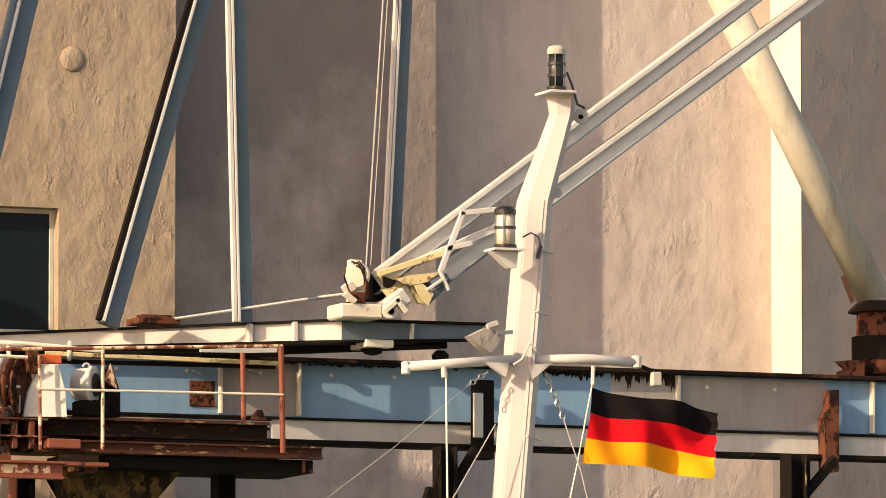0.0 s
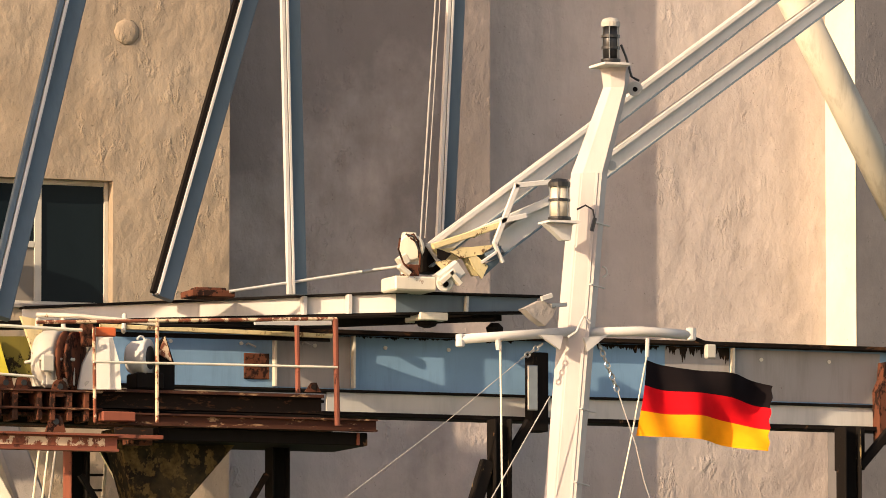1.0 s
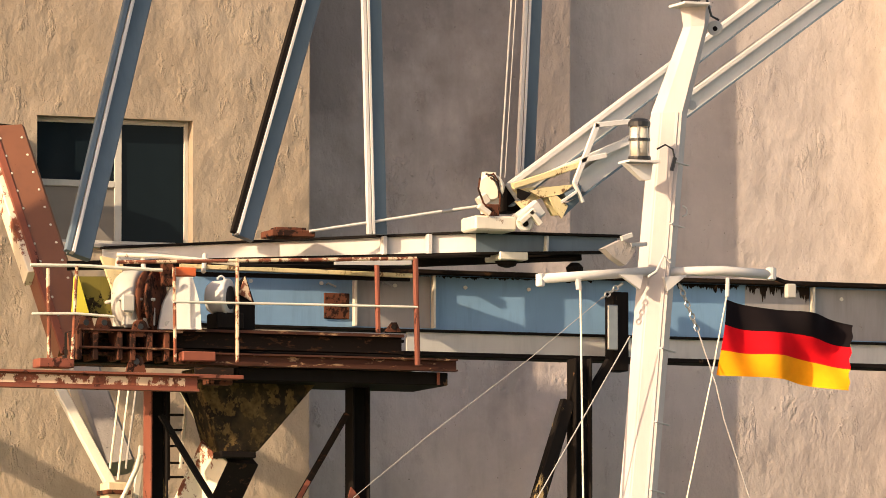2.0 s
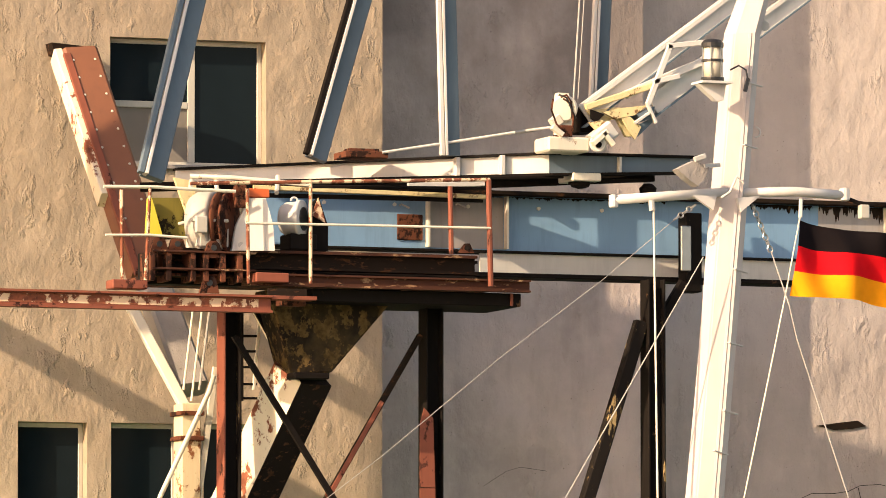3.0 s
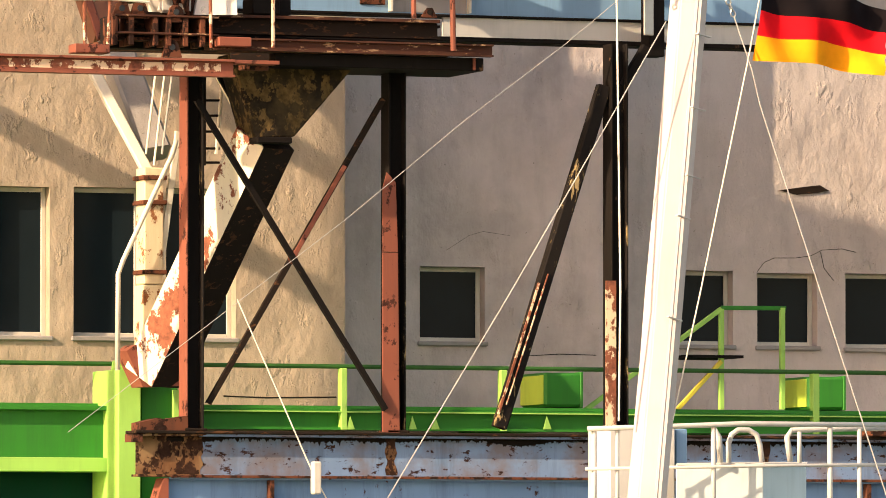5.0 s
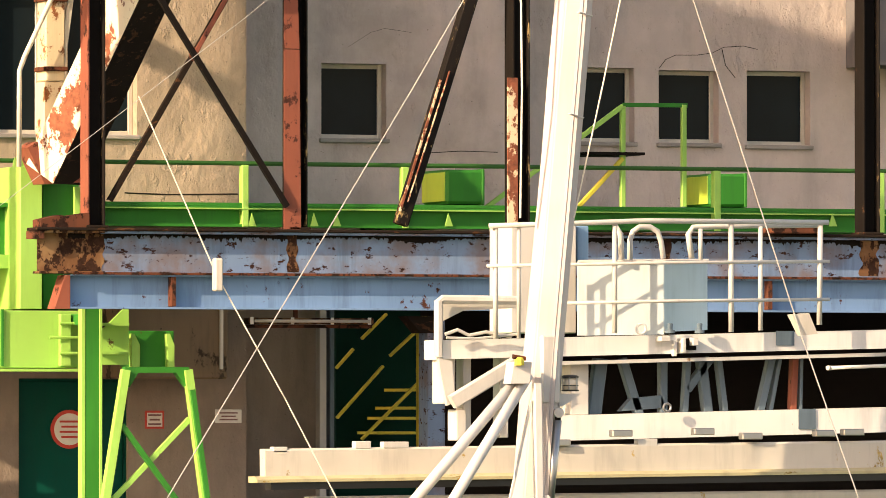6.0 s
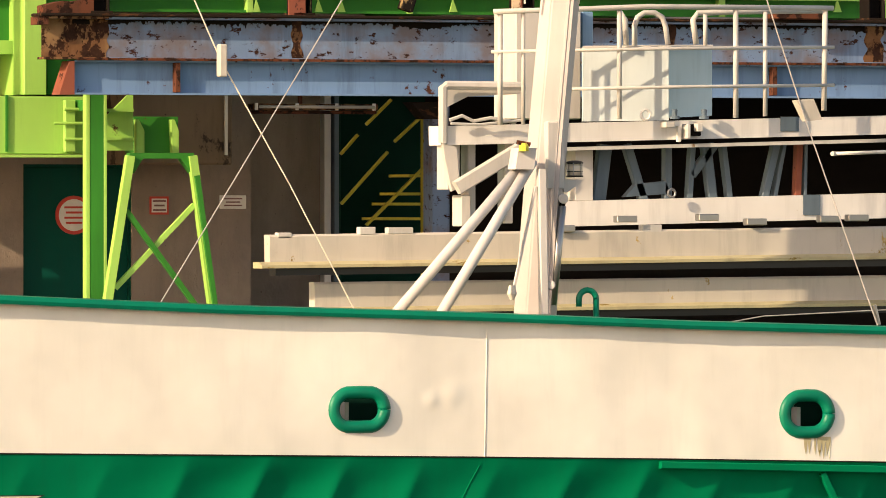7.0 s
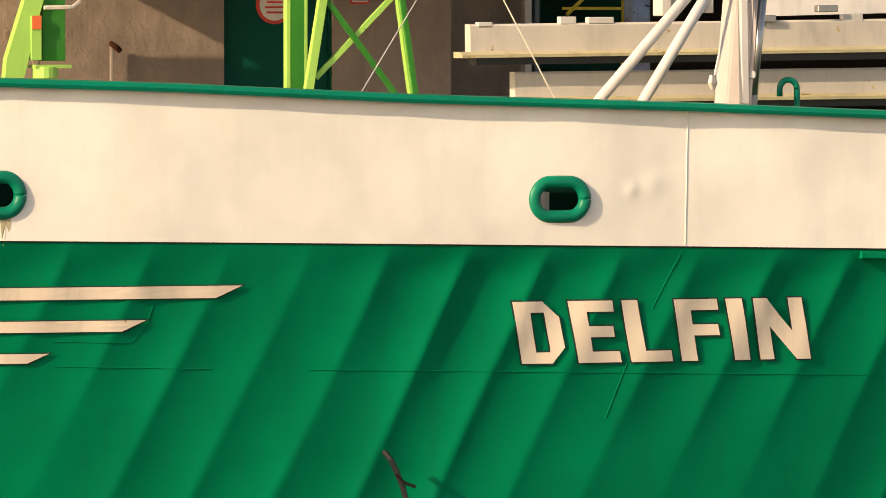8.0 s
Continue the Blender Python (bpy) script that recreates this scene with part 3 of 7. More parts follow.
part("gusset_plate", box(-3.127, -3.021, -5.09, -5.07, 5.682, 5.832), M_RUST, gantry)
part("hanger", box(1.253, 1.445, -4.85, -4.6, 8.099, 8.994, 0.01), M_BLACK, gantry)
part("hanger_plate", box(1.173, 1.297, -4.90, -4.86, 8.331, 8.842, 0.01), M_STEEL, gantry)
part("hanger", box(5.065, 5.327, -4.9, -4.62, 7.755, 8.248, 0.01), M_BLACK, gantry)
part("brace", bar((5.214, -5, 7.787), (5.591, -5, 8.204), 0.1, 0.1, (0, 1, 0)), M_BLACK, gantry)
part("bracket", plate([(5.612, -4.7, 8.075), (5.776, -4.7, 8.08), (5.781, -4.7, 9.024), (5.674, -4.7, 9.021), (5.659, -4.7, 8.825), (5.601, -4.7, 8.693)], 0.2), M_RUST, gantry, "rusty bracket")
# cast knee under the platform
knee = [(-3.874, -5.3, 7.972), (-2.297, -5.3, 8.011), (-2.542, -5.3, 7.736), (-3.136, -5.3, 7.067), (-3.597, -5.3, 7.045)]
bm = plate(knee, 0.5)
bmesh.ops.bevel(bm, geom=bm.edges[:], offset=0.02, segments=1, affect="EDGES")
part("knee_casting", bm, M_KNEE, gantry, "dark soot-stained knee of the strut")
part("knee_collar", box(-3.60, -3.193, -5.4, -4.75, 6.99, 7.06, 0.01), M_BLACK, gantry)
# box strut down to the green leg
a, b = Vector((-3.333, -5.05, 7.027)), Vector((-4.144, -3.6, 4.428))
# right half in dark rust, its shade put into the colour
part("strut", profile(a, b, [(-0.12, -0.26), (0.30, 0.0), (0.25, 0.16), (-0.12, 0.2)], (0, 1, 0)), M_DARKRUST, gantry, "box strut, shade in its dark rust colour")
part("strut_face", profile(a, b, [(-0.40, 0.06), (-0.122, -0.26), (-0.122, 0.2), (-0.36, 0.16)], (0, 1, 0)), M_PEEL, gantry, "peeling white paint on rust")
part("strut_shoe", plate([(-4.548, -3.7, 4.748), (-4.442, -3.7, 4.818), (-3.899, -3.7, 4.636), (-3.899, -3.7, 4.365), (-4.356, -3.7, 4.348)], 0.4), M_RED, gantry, "red oxide shoe of the strut")

# ---- winch platform ----
deck = thing("winch_platform", (-3.234, -5.2, 8.069), "rusty steel winch platform with pipe railings", "platform")
zd0, zd1 = 7.969, 8.106
part("deck_beam", hbeam((-4.259, -5.8, (zd0 + zd1) / 2), (-0.997, -5.8, (zd0 + zd1) / 2), 0.12, zd1 - zd0, 0.02), M_DECKEDGE, deck, "rusty edge channel with flaking cream paint")
part("deck_plate", box(-5.312, -1.045, -5.78, -4.0, zd1 - 0.05, zd1 - 0.02), M_RUST, deck)
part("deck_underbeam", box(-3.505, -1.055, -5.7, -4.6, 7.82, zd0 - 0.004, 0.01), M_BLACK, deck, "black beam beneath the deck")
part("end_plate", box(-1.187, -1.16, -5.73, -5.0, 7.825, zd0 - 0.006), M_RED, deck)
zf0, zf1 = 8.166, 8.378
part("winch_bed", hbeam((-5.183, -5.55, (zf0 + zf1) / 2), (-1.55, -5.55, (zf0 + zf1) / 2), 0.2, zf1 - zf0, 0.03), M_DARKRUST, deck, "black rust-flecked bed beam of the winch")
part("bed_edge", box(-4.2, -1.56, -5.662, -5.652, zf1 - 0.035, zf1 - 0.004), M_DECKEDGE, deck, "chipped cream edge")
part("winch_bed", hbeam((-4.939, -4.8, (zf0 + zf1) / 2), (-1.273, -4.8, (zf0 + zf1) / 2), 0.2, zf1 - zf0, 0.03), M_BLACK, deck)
# front red beam with flaking top
fz0, fz1 = 7.676, 7.817
part("front_beam", hbeam((-9.5, -6.1, (fz0 + fz1) / 2), (-4.12, -6.1, (fz0 + fz1) / 2 ), 0.16, fz1 - fz0 + 0.05, 0.025), M_RED, deck, "red beam with flaking cream paint")
part("front_beam_paint", box(-9.5, -4.263, -6.115, -6.108, fz0 + 0.03, fz1 - 0.02), M_RUSTWHITE, deck, "flaking cream paint")
part("front_beam", box(-4.118, -3.604, -6.16, -5.95, 7.8, 7.841, 0.004), M_RED, deck)
part("front_beam_web", box(-4.118, -3.674, -6.02, -5.99, 7.843, 7.929), M_DARKRUST, deck)
part("packing_block", box(-4.247, -3.87, -6.0, -5.82, 7.997, 8.102, 0.01), M_RED, deck, "orange-red packing block")
part("gusset_rail_foot", box(-5.903, -5.505, -6.05, -5.8, 7.883, 7.982, 0.01), M_RED, deck)
bx0, bx1 = (-5.382, -5.6, 8.324), (-4.252, -5.6, 7.982)
# solid black block standing in for the dark hollow behind the posts
part("bed_cavity", box(bx0[0], bx1[0], -5.52, -5.3, bx1[2], bx0[2], 0.01), M_BLACK, deck)
for px in (-5.401, -5.214, -4.936, -4.787, -4.593, -4.398):
    part("bed_post", box(px - 0.03, px + 0.03, -5.9, -5.55, bx1[2] + 0.01, bx0[2] - 0.02, 0.006), M_RUST, deck)
for z in (bx0[2] - 0.02, bx0[2] - 0.21):
    part("bed_flange", box(bx0[0] - 0.02, bx1[0] + 0.03, -5.92, -5.6, z, z + 0.022, 0.004), M_DECKEDGE, deck)
for px, pz, r in ((-5.318, 8.392, 0.075), (-5.112, 8.397, 0.075), (-4.697, 8.365, 0.075), (-4.742, 7.982, 0.075)):
    lug = part("lug", plate([(px - r * 1.5, -5.88, pz - r * 1.5), (px + r * 1.5, -5.88, pz - r * 1.5), (px + r * 0.9, -5.88, pz + r * 0.6), (px + r * 0.4, -5.88, pz + r), (px - r * 0.4, -5.88, pz + r), (px - r * 0.9, -5.88, pz + r * 0.6)], 0.05), M_RUST, deck)
    part("lug_eye", disc((px, -5.885, pz), (px, -5.87, pz), r * 0.45, 12), M_RUBBER, lug)
part("deck_block", box(-3.927, -3.64, -5.9, -5.7, 7.754, 7.864, 0.008), M_RUST, deck)


def railing_post(p, q, mat, r=0.026):
    part("railing_post", tube([p, q], r, 8), mat, deck)


railing_post((-5.762, -5.95, 7.98), (-5.778, -5.95, 8.962), M_RUSTWHITE, 0.02)
railing_post((-5.505, -5.95, 7.9), (-5.45, -5.95, 8.996), M_RUSTWHITE, 0.018)
railing_post((-4.322, -5.95, 7.979), (-4.337, -5.95, 9.022), M_RUSTWHITE, 0.019)
railing_post((-3.606, -5.95, 7.997), (-3.608, -5.95, 9.136), M_RUSTWHITE, 0.020)
railing_post((-1.969, -5.95, 8.361), (-1.983, -5.95, 9.109), M_RED, 0.028)
railing_post((-1.506, -5.95, 8.017), (-1.532, -5.95, 9.197), M_RED, 0.031)
part("top_rail", tube([(-5.977, -5.95, 8.993), (-5.411, -5.95, 9.003), (-4.474, -5.95, 8.981)], 0.019, 8), M_WHITE_WORN, deck)
part("top_rail", tube([(-4.976, -5.9, 9.057), (-3.608, -5.95, 9.111), (-1.518, -5.95, 9.198)], 0.02, 8), M_RUSTWHITE, deck)
part("mid_rail", tube([(-5.963, -5.97, 8.464), (-5.462, -5.97, 8.478), (-5.03, -5.97, 8.458)], 0.015, 8), M_WHITE_WORN, deck)
part("mid_rail", tube([(-4.35, -5.97, 8.637), (-2.979, -5.97, 8.65), (-1.513, -5.97, 8.659)], 0.014, 8), M_WHITE_WORN, deck)

# winch: grey gear housing, brown drum, white cheek plate, motor
winch = thing("winch", (-4.288, -5.4, 8.365), "cable winch with grey gear case and brown rope drum", "winch")
gx, gz = -4.635, 8.665
sx = Vector((0.78, -0.62, 0)).normalized()
gc = Vector((gx, -5.5, gz))
gcase = part("gear_case", lathe(gc - sx * 0.2, sx, [(0, 0.22), (0.03, 0.30), (0.10, 0.345), (0.26, 0.35), (0.29, 0.33), (0.30, 0.2)], 28), M_CASE, winch, "light grey cast gear case", True)
part("gear_foot", box(gx - 0.2, gx + 0.16, -5.75, -5.3, 8.367, gz - 0.05, 0.03), M_CASE, winch)
part("case_rib", box(gx - 0.26, gx - 0.12, -5.86, -5.8, gz - 0.14, gz + 0.05, 0.015), M_CASE, gcase)
part("case_flange", box(gx - 0.27, gx + 0.13, -5.82, -5.25, gz - 0.012, gz + 0.022, 0.008), M_CASE, gcase)
part("rope_drum", lathe(gc + sx * 0.12, sx, [(0, 0.2), (0.004, 0.335), (0.035, 0.34), (0.045, 0.27), (0.07, 0.26), (0.10, 0.27), (0.108, 0.335), (0.135, 0.335), (0.14, 0.1)], 28), M_RUST, winch, "brown rope drum", True)
part("orange_guard", box(-4.377, -4.012, -5.75, -5.4, 8.941, 9.04, 0.01), M_ORANGE, winch, "orange guard strip")
part("drum_bracket", box(-4.436, -4.306, -5.84, -5.76, 8.817, 9.064, 0.008), M_RUST, winch)
part("cheek_plate", plate([(-4.436, -5.72, 8.353), (-4.002, -5.9, 8.351), (-4.022, -5.9, 8.635), (-4.097, -5.87, 8.926), (-4.262, -5.8, 8.927), (-4.391, -5.74, 8.625)], 0.06), M_WHITE, winch, "white painted cheek plate")
part("bolt", disc((-4.33, -5.72, 8.415), (-4.344, -5.76, 8.412), 0.035, 10), M_STEEL, winch)
part("bolt", disc((-4.207, -5.72, 8.418), (-4.22, -5.76, 8.415), 0.035, 10), M_STEEL, winch)
mc = Vector((-3.642, -5.5, 8.736))
mot = part("motor_body", lathe(mc - sx * 0.16, sx, [(0, 0.1), (0.02, 0.15), (0.07, 0.185), (0.2, 0.195), (0.22, 0.21), (0.26, 0.21), (0.265, 0.12)], 24), M_WHITE, winch, "white motor housing", True)
part("motor_bore", lathe(mc + sx * 0.106, sx, [(0, 0.13), (0.01, 0.13)], 20), M_RUBBER, mot)
part("motor_eye", tube(arc(mc + Vector((0, 0, 0.2)), 0.04, 0, 180, (1, 0, 0), (0, 0, 1), 6), 0.012, 6), M_WHITE, mot)
part("motor_pad", box(mc.x - 0.1, mc.x + 0.22, -5.65, -5.3, 8.387, mc.z - 0.17, 0.015), M_BLACK, winch)
part("motor_guard", plate([(-3.471, -5.5, 8.392), (-3.247, -5.5, 8.397), (-3.247, -5.5, 8.672), (-3.353, -5.5, 8.98), (-3.432, -5.5, 8.903)], 0.1), M_BLACK, winch, "black coupling guard")
part("guard_edge", plate([(-3.459, -5.56, 8.786), (-3.295, -5.56, 8.697), (-3.38, -5.56, 8.975)], 0.02), M_RUSTWHITE, winch)
tri = thing("lifting_bracket", (-1.618, -5.5, 8.428), "small rusty triangular bracket on the winch bed", "bracket")
part("bracket_plate", plate([(-1.747, -5.56, 8.407), (-1.554, -5.56, 8.412), (-1.607, -5.56, 8.518), (-1.667, -5.56, 8.516)], 0.03), M_RUST, tri)
part("bracket_pin", disc((-1.644, -5.57, 8.466), (-1.618, -5.5, 8.471), 0.03, 10), M_BLACK, tri)

# ---- slewing boom on top, with its legs ----
boom = thing("boom", (-2.548, -5.5, 9.316), "white and blue steel boom frame carrying four legs", "boom")
bl, br, be = Vector((-4.385, -3.6, 9.341)), Vector((-0.685, -5.6, 9.426)), Vector((1.004, -5.6, 9.464))
hl, hr = 0.127, 0.205
part("side_girder", plate([bl - Vector((0, 0, hl / 2)), br - Vector((0, 0, hr / 2)), br + Vector((0, 0, hr / 2)), bl + Vector((0, 0, hl / 2))], 0.03), M_WHITE, boom, "white painted side girder")
# end face of the white box, coloured blue-grey for its shade
part("end_girder", plate([br - Vector((-0.002, 0, hr / 2)), be - Vector((0, 0, hr * 0.35)), be + Vector((0, 0, hr * 0.35)), br + Vector((0.002, 0, hr / 2))], 0.03), M_STEELBLUE, boom, "end girder, shade in its blue-grey")
lf = (br - bl).normalized()
back = Vector((0, 1.3, 0))
# bottom flange and rear girder are black to hold the underside's darkness
for nm, za, zb, zc2 in (("top_flange", hl / 2 + 0.004, hr / 2 + 0.004, hr * 0.35 + 0.004), ("bottom_flange", -hl / 2 - 0.03, -hr / 2 - 0.03, -hr * 0.35 - 0.03)):
    a, b, c = bl + Vector((0, 0, za)), br + Vector((0.02, 0, zb)), be + Vector((0.05, 0, zc2))
    part(nm, plate([a + Vector((0, -0.06, 0)), b + Vector((0, -0.07, 0)), c + Vector((0, -0.07, 0)), c + Vector((0, 0.12, 0)), b + Vector((0, 0.12, 0)), a + Vector((0, 0.12, 0))], 0.025, (0, 0, 1)), M_BLACK, boom, "dark flange")
part("rear_girder", bar(bl + back + Vector((0, 0, -0.02)), be + back + Vector((0, 0, -0.02)), 0.10, 0.15, (0, 1, 0)), M_BLACK, boom, "rear girder, underside darkness in its black")
for f in (0.12, 0.38, 0.62, 0.86):
    c = bl.lerp(be, f)
    part("cross_beam", bar(c + Vector((0, 0.04, 0)), c + back - Vector((0, 0.06, 0)), 0.09, 0.09), M_BLACK, boom)
for f in (0.75, 0.87):
    c = bl.lerp(br, f)
    hh = (hl + (hr - hl) * f) / 2 + 0.01
    part("stiffener", bar(c - Vector((0, 0.05, hh)), c + Vector((0, -0.05, hh)), 0.05, 0.10, (0, 1, 0)), M_WHITE, boom)
part("stiffener", bar((0.126, -5.66, 9.351), (0.133, -5.66, 9.522), 0.03, 0.08, (0, 1, 0)), M_GALV, boom)
part("under_plate", box(-0.437, -0.1, -5.7, -5.2, 9.242, 9.33, 0.01), M_WHITE_WORN, boom, "pale plate beneath")
part("under_beam", bar((-2.136, -5, 9.187), (0.681, -5.3, 9.352), 0.1, 0.12), M_BLACK, boom)
part("under_beam", bar((-3.98, -5.1, 9.109), (-1.295, -5.2, 9.071), 0.055, 0.05), M_YCREAM, boom, "yellowed cream edge strip")
part("under_beam", bar((-3.845, -5.05, 9.029), (-1.304, -5.15, 9.037), 0.035, 0.05), M_BLACK, boom)
part("under_strip", bar((-2.244, -5.3, 9.16), (-1.344, -5.3, 9.211), 0.05, 0.06), M_WHITE, boom)
for a, b in (((-4.385, -5, 9.227), (-4.498, -5.4, 9.005)), ((-4.666, -5, 9.169), (-4.811, -5.4, 9.04)), ((-3.662, -5, 9.249), (-3.743, -5.2, 9.043))):
    part("pipe_stub", tube([a, b], 0.025, 8), M_WHITE_WORN, boom)
part("pipe", tube([(-4.68, -5, 9.219), (-4.288, -5.2, 9.202), (-3.437, -5.4, 9.129)], 0.025, 8), M_WHITE_WORN, boom)


def leg(p, q, w, d, mat=None):
    """A leg of two pale flanges with a blue-grey web between."""
    p, q = Vector(p), Vector(q)
    ax, s, u = axes(p, q, (0, 1, 0))
    s = s if s.x > 0 else -s
    part("leg_web", bar(p, q, w * 0.94, d * 0.35, (0, 1, 0)), M_STEELBLUE, boom, "blue-grey leg")
    lo = p - s * (w * 0.40) + Vector((0, -d * 0.32, 0))
    hi = q - s * (w * 0.40) + Vector((0, -d * 0.32, 0))
    part("leg_flange", bar(lo, hi, w * 0.14, d * 0.3, (0, 1, 0)), M_WHITE, boom, "pale flange edge")
    part("leg_flange", bar(lo - s * w * 0.22, hi - s * w * 0.22, w * 0.22, d * 0.25, (0, 1, 0)), mat or M_STEELBLUE, boom)


leg((-4.931, -4.4, 9.237), (-3.566, -3.4, 13.641), 0.28, 0.34)
leg((-3.081, -4.6, 9.487), (-1.549, -4, 14.052), 0.25, 0.30, M_BLACK)
leg((-1.701, -5.2, 9.517), (-1.816, -5.2, 13.883), 0.21, 0.26, M_WHITE)
leg((0.369, -4.4, 10.296), (0.559, -4.4, 14.108), 0.20, 0.26, M_WHITE)
part("hoist_wire", tube([(-0.163, -5, 10.224), (0.193, -4.6, 13.29), (0.279, -4.5, 14.016)], 0.010, 6), M_WIRE, boom)
part("hoist_wire", tube([(-0.109, -5, 10.226), (0.248, -4.6, 13.292), (0.334, -4.5, 14.019)], 0.006, 6), M_WIRE, boom)
part("pull_rod", tube([(-2.508, -5.2, 9.53), (-1.611, -5.3, 9.682), (-0.911, -5.4, 9.802), (-0.546, -5.5, 9.855)], 0.016, 8), M_WHITE, boom)
part("rod_sleeve", tube([(-1.012, -5.4, 9.78), (-0.763, -5.4, 9.826)], 0.022, 8), M_STEEL, boom)
part("rusty_seat", box(-2.941, -2.436, -5.2, -4.8, 9.466, 9.541, 0.01), M_RUST, boom)
part("rusty_seat", box(-2.862, -2.503, -5.1, -4.9, 9.541, 9.579, 0.01), M_RUST, boom)

# jib: a trough of two plates that rises to the right
jib = thing("jib", (-0.18, -5.6, 9.694), "white lattice jib with pivot block and yellow bracket", "jib")


def tapered(a, b, off, w0, w1, y0, y1):
    """A long plate from a to b whose depth across its run shrinks; off shifts it across, in widths."""
    ax, s, u = axes(a, b, (0, 1, 0))
    s = s if s.z > 0 else -s
    own = bmesh.new()
    solid(own, [[Vector(p) + s * w * (off + k) + Vector((0, y, 0)) for k, y in ((-0.5 * h, y0), (0.5 * h, y0), (0.5 * h, y1), (-0.5 * h, y1))] for p, w, h in ((a, w0, 1), (b, w1, 1))])
    return fix(own)


up_a, up_b = Vector((-0.335, -5.8, 9.97)), Vector((4.566, -5.8, 13.606))
lo_a, lo_b = Vector((0.474, -5.8, 10.099)), Vector((5.413, -5.8, 13.674))
for a, b, w0, w1 in ((up_a, up_b, 0.23, 0.15), (lo_a, lo_b, 0.24, 0.16)):
    part("jib_chord", tapered(a, b, 0.0, w0, w1, 0.0, 0.03), M_WHITE, jib, "pale chord web")
    part("jib_flange", tapered(a + Vector((0, 0, w0 * 0.46)), b + Vector((0, 0, w1 * 0.46)), 0.0, 0.045, 0.035, -0.05, 0.15), M_WHITE, jib)
    part("jib_flange", tapered(a - Vector((0, 0, w0 * 0.60)), b - Vector((0, 0, w1 * 0.60)), 0.0, 0.018, 0.014, -0.05, 0.15), M_STEELBLUE, jib, "grey lower flange edge")
for a, b in (((0.35, -5.97, 10.089), (0.622, -5.97, 10.761)), ((0.588, -5.97, 10.747), (1.042, -5.97, 10.807)), ((0.418, -5.97, 10.343), (0.722, -5.97, 10.417))):
    part("lacing_bar", bar(a, b, 0.06, 0.05, (0, 1, 0)), M_WHITE, jib)
part("lacing_bar", bar((-0.363, -5.9, 10.04), (0.459, -5.9, 10.319), 0.07, 0.07, (0, 1, 0)), M_YCREAM, jib, "cream lacing bar")
part("lacing_bar", bar((0.128, -5.85, 10.199), (1.11, -5.85, 10.631), 0.09, 0.07, (0, 1, 0)), M_WHITE, jib)
# black box put where only shadow lies behind the bracket
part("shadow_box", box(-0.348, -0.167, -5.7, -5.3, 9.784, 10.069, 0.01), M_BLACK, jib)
part("yellow_bracket", plate([(-0.33, -5.85, 10.008), (-0.176, -5.85, 9.874), (0.026, -5.85, 9.931), (0.14, -5.85, 9.733), (0.275, -5.85, 9.75), (0.141, -5.85, 9.947), (0.33, -5.85, 10.055), (-0.007, -5.85, 10.056)], 0.07), M_YCREAM, jib, "peeling yellow-cream bracket")
part("cross_plate", plate([(0.236, -5.95, 9.98), (0.439, -5.95, 10.074), (0.425, -5.95, 9.948), (0.29, -5.95, 9.899)], 0.25), M_STEELBLUE, jib)
part("cross_bar", bar((0.188, -5.97, 9.875), (0.363, -5.97, 9.994), 0.03, 0.06, (0, 1, 0)), M_WHITE, jib)
part("cross_bar", bar((0.337, -5.97, 10.107), (0.444, -5.97, 9.884), 0.03, 0.06, (0, 1, 0)), M_WHITE, jib)
part("pivot_base", box(-0.846, -0.35, -6.0, -5.55, 9.533, 9.696, 0.02), M_WHITE_WORN, jib, "chunky white pivot block")
part("pivot_arm", bar((-0.302, -5.95, 9.635), (-0.08, -5.95, 9.806), 0.2, 0.2, (0, 1, 0)), M_GALV, jib)
hub = part("pivot_hub", disc((-0.278, -6.06, 9.627), (-0.177, -5.8, 9.652), 0.10, 18, None, 0.015), M_GALV, jib)
part("pivot_pin", disc((-0.279, -6.08, 9.612), (-0.248, -6, 9.62), 0.035, 12), M_BLACK, hub)
part("sheave_frame", plate([(-0.66, -5.8, 9.738), (-0.493, -5.8, 9.73), (-0.472, -5.8, 9.983), (-0.526, -5.8, 10.201), (-0.646, -5.8, 10.204), (-0.674, -5.8, 9.976)], 0.12), M_WHITE_WORN, jib, "worn white sheave cheek")
part("sheave", disc((-0.603, -5.86, 10.023), (-0.557, -5.74, 10.036), 0.15, 20, None, 0.02), M_WHITE_WORN, jib)
part("hose", tube([(-0.658, -5.9, 10.144), (-0.591, -5.9, 10.171), (-0.537, -5.9, 10.097), (-0.524, -5.9, 9.909)], 0.012, 6), M_RUST, jib)
part("pivot_pedestal", box(-0.659, -0.519, -5.9, -5.65, 9.697, 9.835, 0.01), M_RUST, jib)
